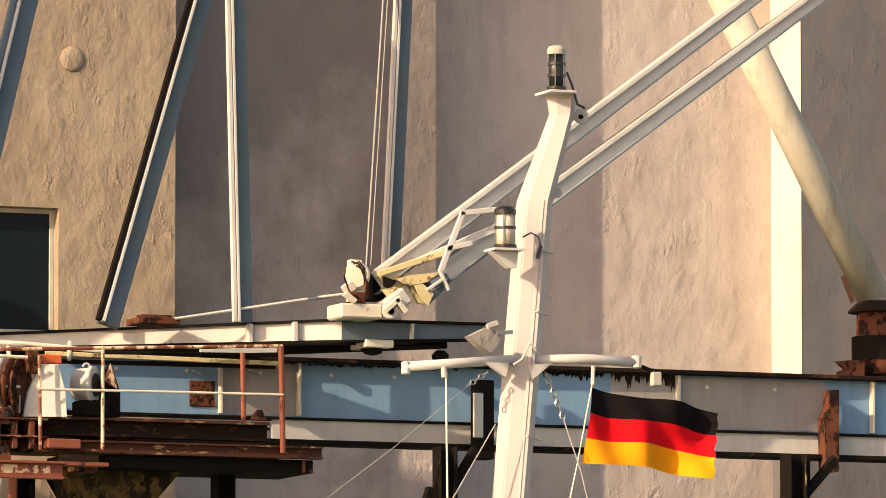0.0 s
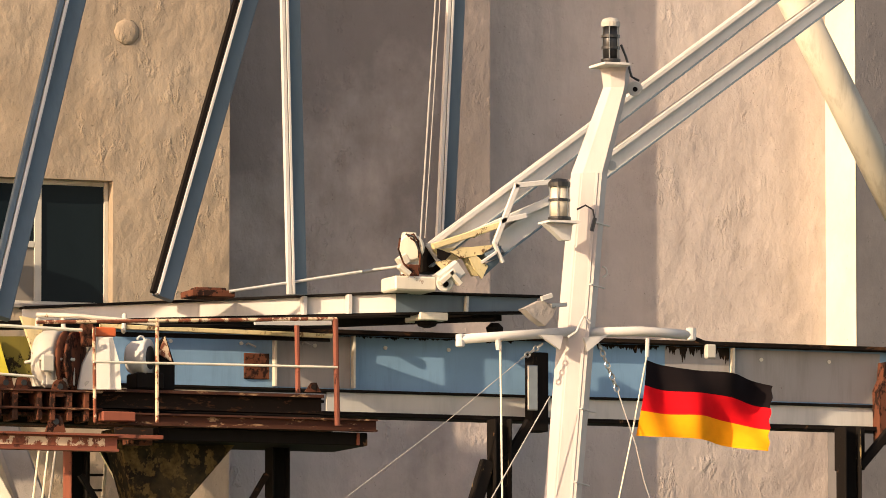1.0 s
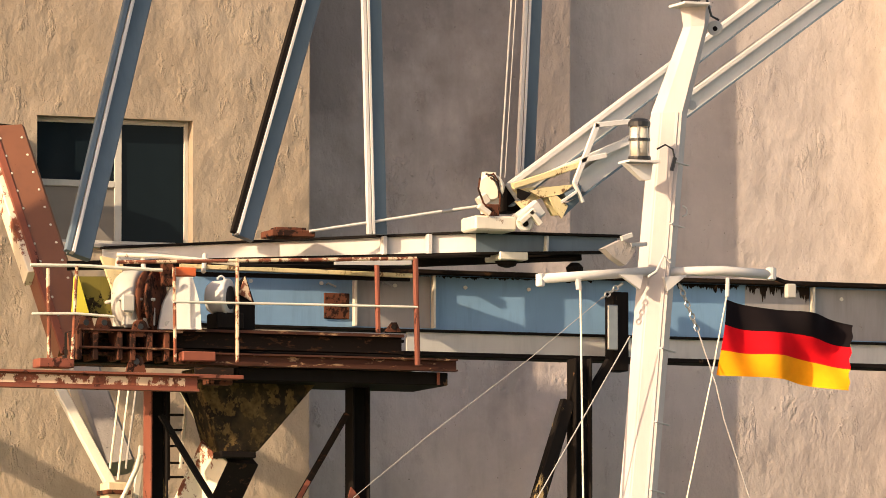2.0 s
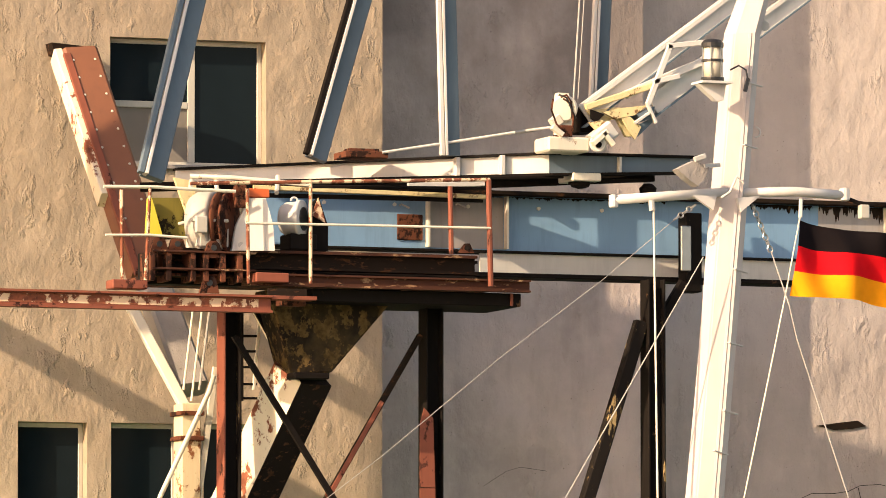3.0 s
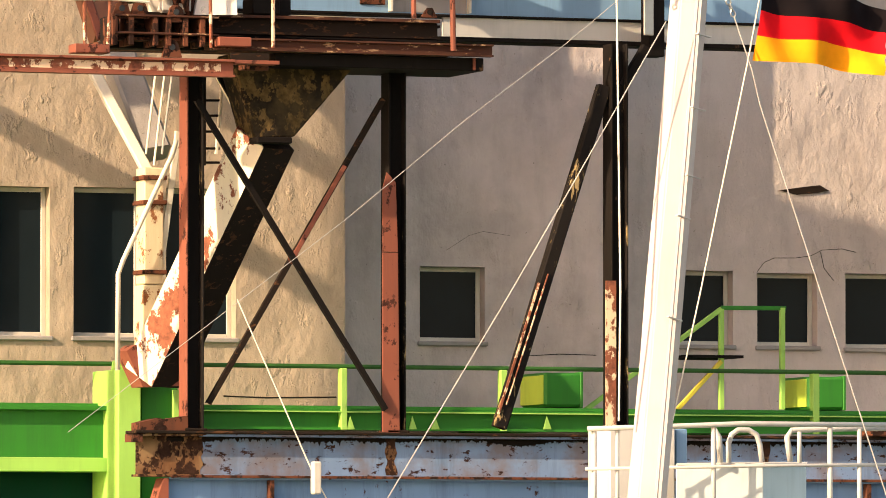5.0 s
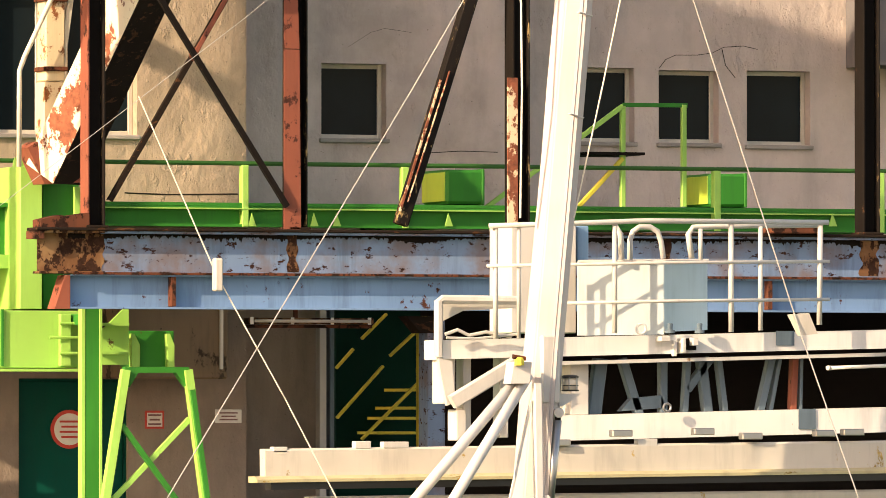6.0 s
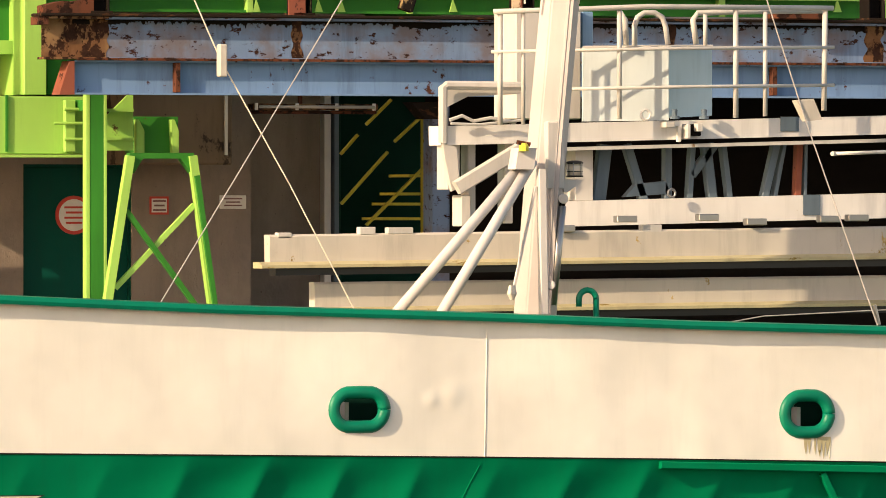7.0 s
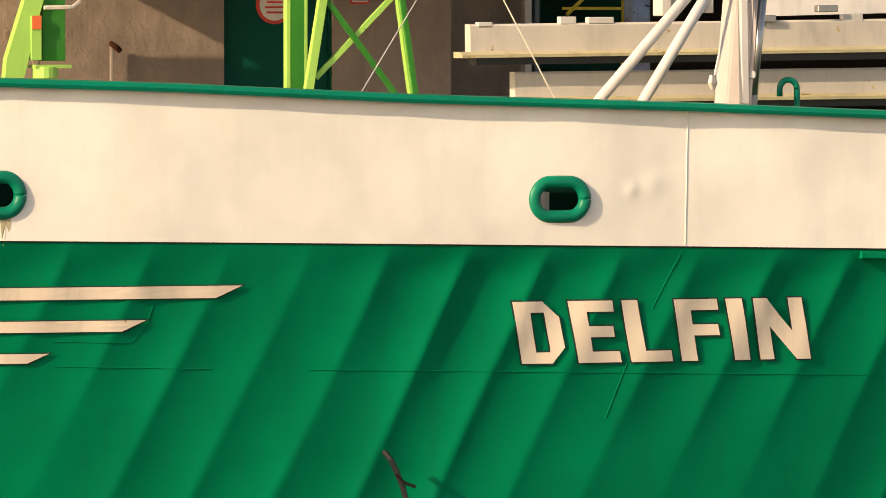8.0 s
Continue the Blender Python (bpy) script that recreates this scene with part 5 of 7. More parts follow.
part("step_plate", box(3.185, 4.446, -1.3, -0.1, 4.187, 4.226), M_BLACK, gate)
# inner stair of the mill
st = thing("stair", (1.236, 1, 1.407), "dark green stair with yellow stringers and treads", "stair")
part("stair_wall", box(1.365, 2.455, 2.42, 2.6, 0, 3.4), M_SHADEGREEN, st, "green back panel, shade in its colour")

part("stringer", bar((1.062, 1.6, 2.339), (1.279, 1.6, 2.571), 0.034, 0.05, (0, 1, 0)), M_YELLOW, st)
part("stringer", bar((1.387, 1.6, 2.693), (1.706, 1.6, 2.993), 0.034, 0.05, (0, 1, 0)), M_YELLOW, st)
part("stringer", bar((1.07, 1.6, 1.743), (1.663, 1.6, 2.368), 0.034, 0.05, (0, 1, 0)), M_YELLOW, st)
part("stringer", bar((1.75, 1.6, 2.49), (2.077, 1.6, 2.777), 0.034, 0.05, (0, 1, 0)), M_YELLOW, st)
part("stringer", bar((0.579, 1.6, 1.865), (0.853, 1.6, 2.122), 0.034, 0.05, (0, 1, 0)), M_YELLOW, st)
part("stringer", bar((1.388, 1.6, 1.486), (2.128, 1.6, 2.179), 0.034, 0.05, (0, 1, 0)), M_YELLOW, st)
part("handrail", bar((-0.223, 1.2, 1.206), (0.448, 1.2, 1.878), 0.05, 0.05, (0, 1, 0)), M_DARK, st)
part("tread", box(1.939, 2.121, 1.6, 2.3, 2.063, 2.097), M_YELLOW, st)
part("tread", box(1.823, 2.121, 1.6, 2.3, 1.845, 1.879), M_YELLOW, st)
part("tread", box(1.721, 2.121, 1.6, 2.3, 1.723, 1.757), M_YELLOW, st)
part("tread", box(1.591, 2.121, 1.6, 2.3, 1.546, 1.58), M_YELLOW, st)
part("newel", box(0.559, 0.645, 0.8, 0.95, 0, 3.052, 0.006), M_GALV, st, "pale steel upright")
part("newel", box(0.688, 0.745, 0.8, 0.95, 0, 3.052, 0.006), M_STEELBLUE, st)
part("newel", box(1.837, 1.931, 0.75, 0.95, 0, 2.957, 0.006), M_YELLOW, st, "ochre upright")
bp = thing("blue_post", (1.335, -1, 1.479), "blue-grey steel column with corbel", "post")
part("shaft", box(1.243, 1.462, -1.0, -0.7, 0, 2.933, 0.008), M_BLUE_OLD, bp)
part("corbel", plate([(0.974, -1.02, 2.931), (1.469, -1.02, 2.933), (1.327, -1.02, 2.735), (1.15, -1.02, 2.734)], 0.3), M_DARKRUST, bp)
tube_lamp = thing("strip_lamp", (-0.321, -1.2, 2.844), "long rusty strip lamp under the gantry sill", "lamp")
part("lamp_tray", box(-1.079, 0.456, -1.3, -1.1, 2.831, 2.903, 0.006), M_SEATRUST, tube_lamp)
for lx in (-1.05, -0.55, -0.06, 0.40):
    part("lamp_clip", box(lx - 0.02, lx + 0.02, -1.315, -1.302, 2.826, 2.908, 0.003), M_SIGN, tube_lamp)
part("lamp_tube", tube([(-1.02, -1.33, 2.865), (0.40, -1.33, 2.865)], 0.018, 10), M_CREAM, tube_lamp, "dusty lamp tube", True)
part("lamp_bracket", box(-1.079, 0.456, -1.25, -1.15, 2.785, 2.825, 0.004), M_RUST, tube_lamp)
part("lamp_hanger", box(-0.496, -0.454, -1.22, -1.18, 2.903, gz1 + 0.01), M_RUST, tube_lamp)
# notices
def notice(name, x0, x1, z0, z1, y, label, rows, edge=None):
    n = thing(name, ((x0 + x1) / 2, y, z0), label, "sign")
    part("board", box(x0, x1, y - 0.012, y - 0.003, z0, z1, 0.003), edge or M_SIGN, n)
    if edge:
        part("panel", box(x0 + 0.025, x1 - 0.025, y - 0.016, y - 0.0125, z0 + 0.025, z1 - 0.025), M_SIGN, n)
    h = (z1 - z0) / (rows + 1)
    for i in range(rows):
        w = (x1 - x0) * (0.34 - 0.07 * (i % 2))
        part("print_bar", box((x0 + x1) / 2 - w, (x0 + x1) / 2 + w, y - 0.019, y - 0.0165, z1 - h * (i + 1) - h * 0.2, z1 - h * (i + 1) + h * 0.2), M_INK, n)


notice("notice_board", -1.91, -1.673, 1.618, 1.829, 0, "small white notice with red edge on the wall", 3, M_SIGNRED)
notice("notice_board", -1.044, -0.714, 1.684, 1.843, 0, "white notice with faded lines on the wall", 3)
ro = thing("round_sign", (-2.81, 0.09, 1.612), "round white sign with red rim on the door", "sign")
rc = Vector((-2.81, 0.09, 1.612))
part("rim", disc(rc, rc + Vector((0, -0.015, 0)), 0.226, 28), M_SIGNRED, ro)
part("face", disc(rc + Vector((0, -0.0155, 0)), rc + Vector((0, -0.02, 0)), 0.186, 28), M_SIGN, ro)
for i in range(4):
    part("print_bar", box(rc.x - 0.12 + 0.02 * (i % 2), rc.x + 0.12 - 0.02 * (i % 2), rc.y - 0.024, rc.y - 0.0205, rc.z + 0.09 - 0.06 * i - 0.012, rc.z + 0.09 - 0.06 * i + 0.012), M_SIGNRED, ro)


# unseen caster, added up on legs beyond the view to shade the foot of the mill
ch = thing("shade_caster", (-13, -6.5, 0), "unseen grey plate and bars on legs, casting shadows on the mill", "crane")
e0, e1 = Vector((LB + 6.5, 2.05, 6.75)) - SUN * (25.5 / SUN.x), Vector((15.936, 2.05, 4.143)) - SUN * (25.5 / SUN.x)
part("shade_plate", plate([e0, e1, (e1.x, e1.y, 13.0), (e0.x, e0.y, 13.0)], 0.3), M_GALV, ch)
# bars added out of view for the slanting shadows across the tan wall
for (px, py, pz), ya, yb in (((-5.433, 0, 7.814), -0.01, -3.5), ((-1.005, 0, 7.117), -2.5, -3.7)):
    part("side_girder", box(-10.6, -10.4, yb, ya, pz + (px + 10.5) * 0.5 - 0.13, pz + (px + 10.5) * 0.5 + 0.13), M_GALV, ch)
part("girder_hanger", box(-10.56, -10.44, -3.69, -3.5, 2.0, 13.2), M_GALV, ch)
part("girder_tie", box(-10.56, -10.44, e0.y, -3.5, 13.0, 13.2), M_GALV, ch)
for lx in (e0.x + 0.2, e1.x - 6.0):
    part("leg", box(lx - 0.1, lx + 0.1, e0.y, e0.y + 0.2, 0, 13.2), M_GALV, ch)


# ---- the ship ----
HY = -18.0
ship = thing("ship_hull", (2.0, HY, -4.2), "green ship hull with white bulwark and cream stripes", "ship")
XK = [-17.693, -11.441, -9.819, -7.395, -4.689, -2.685, -0.146, 8.49]
RZ = [1.078, 0.908, 0.855, 0.74, 0.653, 0.568, 0.489, 0.327]
BZ = [-0.49, -0.521, -0.549, -0.593, -0.646, -0.689, -0.754, -0.868]
rail_z = lambda x: float(np.interp(x, XK, RZ))
belt_z = lambda x: float(np.interp(x, XK, BZ))
holes = [(-5.967, -0.184, 0.235, 0.145), (-1.333, -0.272, 0.215, 0.16), (-11.485, -0.098, 0.225, 0.15)]


def oval(x, z, h):
    """Below 1 inside the stadium of a fairlead."""
    cx, cz, a, b = h
    return max(0, abs(x - cx) - (a - b)) ** 2 / b**2 + (z - cz) ** 2 / b**2


bow_y = lambda x: HY + 0.25 * (1 - math.exp(-0.024 * (x - -9.547) ** 2))
DENTS = ((-5.019, -0.057, 0.10), (-5.235, -0.103, 0.07))


FRAME_X, FRAME_Z = -7.934, -1.253
FRAME_STEP = -7.143 - FRAME_X


def skin_y(x, z):
    """The shell: dished plating between slanting frames, and a slight flare."""
    f = (x - FRAME_X - 0.47 * (z - FRAME_Z)) / FRAME_STEP + 0.10 * noise.noise((x * 0.45, 9.0, z * 0.3))
    green = min(1.0, max(0.0, (belt_z(x) - z) / 0.25))
    w = 0.62 + 0.75 * noise.noise((x * 0.5, 3.0, z * 0.5))
    ph = f - math.floor(f)
    dish = 0.24 * ph * (1 - ph)
    soft = noise.noise((x * 0.9, z * 0.9, 1.7)) * 0.02 + noise.noise((x * 2.7, z * 2.2, 5.1)) * 0.005
    knock = sum(0.012 * math.exp(-((x - a) ** 2 + (z - b) ** 2) / (c * c)) for a, b, c in DENTS)
    return bow_y(x) - knock + green * w * dish + soft * (1.0 - 0.35 * green) + max(0.0, belt_z(x) - z) * (0.10 + 0.0043 * (x + 6.8) ** 2)


def hull_line(z_of, r):
    return tube([(x, skin_y(x, z_of(x)) - 0.002, z_of(x)) for x in np.linspace(XK[0], XK[-1], 200)], r, 5)


def shell(name, lo, hi, nz, mat, label, cut):
    bm = bmesh.new()
    nx = 900
    grid = []
    for i in range(nx + 1):
        x = XK[0] + (XK[-1] - XK[0]) * i / nx
        a, b = lo(x), hi(x)
        grid.append([bm.verts.new((x, skin_y(x, a + (b - a) * k / nz), a + (b - a) * k / nz)) for k in range(nz + 1)])
    for i in range(nx):
        for k in range(nz):
            c = grid[i][k].co.lerp(grid[i + 1][k + 1].co, 0.5)
            if cut and any(oval(c.x, c.z, h) < 1.0 for h in holes):
                continue
            bm.faces.new((grid[i][k], grid[i + 1][k], grid[i + 1][k + 1], grid[i][k + 1]))
    return part(name, bm, mat, ship, label, True)


shell("bulwark", belt_z, rail_z, 44, M_HULLWHITE, "white painted bulwark", True)
shell("side_plating", lambda x: -5.0, lambda x: belt_z(x) - 0.003, 60, M_HULLGREEN, "green dished hull plating", False)
part("paint_edge", hull_line(belt_z, 0.007), M_DARK, ship, "dark edge between the paints")
rail = [(x, bow_y(x) - 0.01, rail_z(x) + 0.02) for x in np.linspace(XK[0], XK[-1], 60)]
bm = bmesh.new()
solid(bm, [[(x, y - 0.09, z - 0.035), (x, y - 0.10, z), (x, y - 0.07, z + 0.04), (x, y + 0.07, z + 0.05), (x, y + 0.09, z), (x, y + 0.06, z - 0.035)] for x, y, z in rail])
part("rail_cap", fix(bm), M_RAILGREEN, ship, "dark green rail cap")
# plate added behind the fairleads, the deck's shade put into its dark green
part("fairlead_backing", box(XK[0], XK[-1], HY + 0.75, HY + 0.8, -0.9, 0.111), M_SHADEGREEN, ship, "added dark green backing behind the fairleads")
part("ship_deck", box(XK[0], XK[-1], HY + 0.3, -9.2, -0.95, -0.9), M_GREEN, ship, "green painted deck")
part("far_side", box(XK[0], XK[-1], -9.2, -9.0, -5, -0.3), M_HULLGREEN, ship)
for cx, cz, a, b in holes:
    ring = []
    for k in range(33):
        t = 2 * math.pi * k / 32
        ring.append((cx + (a - b) * (1 if math.cos(t) > 0 else -1) * (abs(math.cos(t)) > 1e-6) + (b + 0.02) * math.cos(t), bow_y(cx) + 0.01, cz + (b + 0.02) * math.sin(t)))
    part("fairlead", tube(ring, 0.062, 12), M_RAILGREEN, ship, "green oval fairlead ring", True)
    part("bollard", disc((cx - 0.05, HY + 0.62, -0.9), (cx - 0.05, HY + 0.62, cz + 0.12), 0.09, 16, None, 0.01), M_RAILGREEN, ship)
    part("chock_plate", box(cx - 0.02, cx + 0.02, HY + 0.4, HY + 0.7, cz - 0.3, cz + 0.06), M_GALV, ship)

sp = [(-4.655, -17.9, 0.641), (-4.672, -17.9, 0.087), (-4.688, -17.9, -0.638)]
part("weld_seam", tube([(x, skin_y(x, z) - 0.003, z) for (ax, ay, az), (bx, by, bz) in zip(sp, sp[1:]) for f in np.linspace(0, 1, 60) for x, z in [(ax + (bx - ax) * f, az + (bz - az) * f)]], 0.004, 6), M_HULLWHITE, ship)
sp = [(-4.734, -17.9, -0.723), (-4.99, -17.9, -1.231)]
part("weld_seam", tube([(x, skin_y(x, z) - 0.003, z) for (ax, ay, az), (bx, by, bz) in zip(sp, sp[1:]) for f in np.linspace(0, 1, 60) for x, z in [(ax + (bx - ax) * f, az + (bz - az) * f)]], 0.005, 6), M_HULLGREEN, ship)
sp = [(-5.218, -17.9, -1.718), (-5.428, -17.9, -2.247)]
part("weld_seam", tube([(x, skin_y(x, z) - 0.003, z) for (ax, ay, az), (bx, by, bz) in zip(sp, sp[1:]) for f in np.linspace(0, 1, 60) for x, z in [(ax + (bx - ax) * f, az + (bz - az) * f)]], 0.005, 6), M_HULLGREEN, ship)
sp = [(-10.888, -17.9, -1.681), (-9.352, -17.9, -1.726)]
part("weld_seam", tube([(x, skin_y(x, z) - 0.003, z) for (ax, ay, az), (bx, by, bz) in zip(sp, sp[1:]) for f in np.linspace(0, 1, 60) for x, z in [(ax + (bx - ax) * f, az + (bz - az) * f)]], 0.005, 6), M_HULLGREEN, ship)
sp = [(-8.416, -17.9, -1.747), (-6.463, -17.9, -1.799), (-2.638, -17.9, -1.898)]
part("weld_seam", tube([(x, skin_y(x, z) - 0.003, z) for (ax, ay, az), (bx, by, bz) in zip(sp, sp[1:]) for f in np.linspace(0, 1, 60) for x, z in [(ax + (bx - ax) * f, az + (bz - az) * f)]], 0.005, 6), M_HULLGREEN, ship)
sp = [(-9.937, -17.9, -1.097), (-9.997, -17.9, -1.305), (-10.128, -17.9, -1.459), (-10.199, -17.9, -1.474), (-10.876, -17.9, -1.453)]
part("weld_seam", tube([(x, skin_y(x, z) - 0.003, z) for (ax, ay, az), (bx, by, bz) in zip(sp, sp[1:]) for f in np.linspace(0, 1, 60) for x, z in [(ax + (bx - ax) * f, az + (bz - az) * f)]], 0.004, 6), M_HULLGREEN, ship)


def on_skin(bm, lift=0.018):
    """Lays a flat mesh of (x, 0, z) on the shell."""
    for v in bm.verts:
        v.co.y = sum(skin_y(v.co.x + k * 0.07, v.co.z) for k in (-2, -1, 0, 1, 2)) / 5 - lift
    return bm


def strip(x0, x1, x2, zt, zb, lift=0.024):
    """A cream stripe with a raked tip, in short lengths that follow the plating."""
    bm = bmesh.new()
    n = 160
    rows = [[bm.verts.new((x0 + ((x1 + (x2 - x1) * k) - x0) * i / n, 0, zb + (zt - zb) * k)) for k in (0, 0.5, 1)] for i in range(n + 1)]
    for a, b in zip(rows, rows[1:]):
        for k in (0, 1):
            bm.faces.new((a[k], b[k], b[k + 1], a[k + 1]))
    return on_skin(bm, lift)


part("stripe", strip(-17.194, -9.357, -9.099, -0.951, -1.065), M_LETTER, ship, "cream stripe")
part("stripe_edge", strip(-17.194, -9.337, -9.059, -0.941, -1.075, 0.017), M_INKGREEN, ship, "dark painted edge of a stripe")
part("stripe", strip(-17.194, -10.246, -10.006, -1.262, -1.366), M_LETTER, ship, "cream stripe")
part("stripe_edge", strip(-17.194, -10.226, -9.966, -1.252, -1.376, 0.017), M_INKGREEN, ship, "dark painted edge of a stripe")
part("stripe", strip(-17.194, -11.123, -10.918, -1.562, -1.651), M_LETTER, ship, "cream stripe")
part("stripe_edge", strip(-17.194, -11.103, -10.878, -1.552, -1.661, 0.017), M_INKGREEN, ship, "dark painted edge of a stripe")


def block_letter(ch, w, h, s, a):
    """The strokes of one block letter of width w and height h, as four-cornered pieces; s stem, a arm."""
    rect = lambda x0, x1, z0, z1: [(x0, z0), (x1, z0), (x1, z1), (x0, z1)]
    stem, foot, head = rect(0, s, 0, h), rect(s, w, 0, a), rect(s, w, h - a, h)
    mid = rect(s, w * 0.94, (h - a) / 2, (h + a) / 2)
    c, t = 0.15, s * 0.88
    if ch == "D":
        return [stem, rect(s, w - c, 0, a), rect(s, w - c, h - a, h), rect(w - t, w, c, h - c),
                [(w - c, 0), (w, c), (w - t, c), (w - c, a)], [(w - c, h - a), (w - t, h - c), (w, h - c), (w - c, h)]]
    if ch == "N":
        return [rect(0, t, 0, h), rect(w - t, w, 0, h), [(t, h - 0.27), (w - t, 0), (w - t, 0.27), (t, h)]]
    return {"E": [stem, foot, mid, head], "L": [stem, foot], "F": [stem, mid, head], "I": [stem]}[ch]


def letter(ch, x0, w, z0, z1, rake, grow=0.0, name="letter", mat=None, lift=0.024, n=9):
    """One letter of the ship's name laid on the plating, each stroke a fine grid that follows the shell."""
    bm = bmesh.new()
    for q in block_letter(ch, w, z1 - z0, 0.165, 0.105):
        mx, mz = sum(p[0] for p in q) / 4, sum(p[1] for p in q) / 4
        q = [(x + math.copysign(grow, x - mx), z + math.copysign(grow, z - mz)) for x, z in q]
        rows = []
        for i in range(n + 1):
            f = i / n
            (ax, az), (bx, bz) = [(q[m][0] + (q[k][0] - q[m][0]) * f, q[m][1] + (q[k][1] - q[m][1]) * f) for m, k in ((0, 1), (3, 2))]
            pts = [(ax + (bx - ax) * g / n, az + (bz - az) * g / n) for g in range(n + 1)]
            rows.append([bm.verts.new((x0 + x + rake * (1 - z / (z1 - z0)), 0, z0 + z)) for x, z in pts])
        for a, b in zip(rows, rows[1:]):
            for k in range(n):
                bm.faces.new((a[k], b[k], b[k + 1], a[k + 1]))
    part(name, on_skin(bm, lift), mat or M_LETTER, ship, "dark painted edge of a letter" if mat else "cream painted letter", True)


for ch, lx, lw in (("D", -6.421, 0.455), ("E", -5.856, 0.445), ("L", -5.315, 0.43), ("F", -4.787, 0.455), ("I", -4.245, 0.165), ("N", -3.97, 0.52)):
    letter(ch, lx, lw, -1.729, -1.142, 0.127)
    letter(ch, lx, lw, -1.729, -1.142, 0.127, 0.014, "letter_edge", M_INKGREEN, 0.017)


def drips(name, x0, x1, top, depth, n, y_of, mat, parent):
    bm = bmesh.new()
    for i in range(n):
        x = x0 + (x1 - x0) * (i + 0.3 + 0.4 * random.random()) / n
        w, h = 0.008 + 0.022 * random.random(), depth * (0.25 + 0.75 * random.random())
        ps = [(x - w, y_of(x, top), top), (x + w, y_of(x, top), top), (x + w * 0.5, y_of(x, top - h * 0.7), top - h * 0.7), (x, y_of(x, top - h), top - h), (x - w * 0.6, y_of(x, top - h * 0.6), top - h * 0.6)]
        bm.faces.new([bm.verts.new(p) for p in ps])
    part(name, bm, mat, parent, "dark run-down stains")


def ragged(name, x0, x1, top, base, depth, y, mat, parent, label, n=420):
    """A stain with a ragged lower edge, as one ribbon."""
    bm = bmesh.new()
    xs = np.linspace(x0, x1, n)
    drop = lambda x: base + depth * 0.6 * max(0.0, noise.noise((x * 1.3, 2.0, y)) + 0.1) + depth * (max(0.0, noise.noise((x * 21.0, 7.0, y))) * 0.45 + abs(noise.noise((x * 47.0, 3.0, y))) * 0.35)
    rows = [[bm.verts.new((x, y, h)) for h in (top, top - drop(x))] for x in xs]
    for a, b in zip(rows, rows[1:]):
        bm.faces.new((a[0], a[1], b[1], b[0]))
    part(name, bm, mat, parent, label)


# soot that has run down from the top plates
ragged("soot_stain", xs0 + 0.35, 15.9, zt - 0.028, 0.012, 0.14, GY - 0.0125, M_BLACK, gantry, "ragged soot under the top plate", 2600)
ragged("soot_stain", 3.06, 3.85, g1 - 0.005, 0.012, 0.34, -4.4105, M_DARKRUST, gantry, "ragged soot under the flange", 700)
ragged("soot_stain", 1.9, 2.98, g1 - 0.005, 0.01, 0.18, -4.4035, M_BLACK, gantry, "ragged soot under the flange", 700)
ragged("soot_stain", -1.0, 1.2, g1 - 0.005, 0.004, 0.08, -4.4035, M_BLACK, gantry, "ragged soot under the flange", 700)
for cx, w in ((-4.2, 0.13), (-1.9, 0.08), (0.75, 0.11), (2.6, 0.06), (5.1, 0.15)):
    bm = bmesh.new()
    hs_ = np.linspace(zt - 0.03, zm + 0.03, 14)
    run = [[bm.verts.new((cx + k * w * (0.75 + 0.5 * noise.noise((cx, z * 9.0, k * 3.0))), GY - 0.0145, z)) for k in (-1, 1)] for z in hs_]
    for a, b in zip(run, run[1:]):
        bm.faces.new((a[0], a[1], b[1], b[0]))
    part("rust_run", bm, M_SEATRUST, gantry, "brown rust run beneath a column")
drips("rust_stains", holes[1][0] - 0.05, holes[1][0] + 0.25, holes[1][1] - 0.22, 0.30, 6, lambda x, z: skin_y(x, z) - 0.004, M_LIP, ship)
drips("rust_stains", holes[2][0] - 0.1, holes[2][0] + 0.15, holes[2][1] - 0.22, 0.26, 5, lambda x, z: skin_y(x, z) - 0.004, M_LIP, ship)

part("anchor_shackle", tube([(-7.695, -17.9, -2.522), (-7.663, -18, -2.596), (-7.607, -18, -2.702), (-7.552, -18, -2.835), (-7.507, -18, -2.994)], 0.028, 7), M_RUBBER, ship)
part("anchor_shackle", tube([(-7.625, -18.02, -2.727), (-7.536, -18.02, -2.808), (-7.43, -18.02, -2.847)], 0.015, 6), M_DARKRUST, ship)
part("fender_bar", bar((-2.88, -17.85, -0.741), (1.505, -17.78, -0.877), 0.08, 0.07), M_HULLGREEN, ship)
part("fender_bar", bar((-1.173, -17.8, -0.844), (-1.025, -17.8, -1.128), 0.07, 0.06), M_HULLGREEN, ship)
vent = thing("vent_pipe", (-3.058, -16.6, 0.659), "dark green swan-neck vent pipe on deck", "pipe")
vb = Vector((-3.028, -16.6, 0.822))
part("pipe", tube([vb - Vector((0, 0, 1.2)), vb] + arc(vb + Vector((-0.09, 0, 0.0)), 0.09, 0, 180, (1, 0, 0), (0, 0, 1), 10) + [vb + Vector((-0.18, 0, -0.07))], 0.03, 10), M_RAILGREEN, vent, "", True)

mast = thing("foremast", (-3.555, -16.3, 0.657), "white steel box foremast with crosstree, lights and stays", "mast")
MA, MB = Vector((-0.543, -0.839, 0)), Vector((0.839, -0.543, 0))


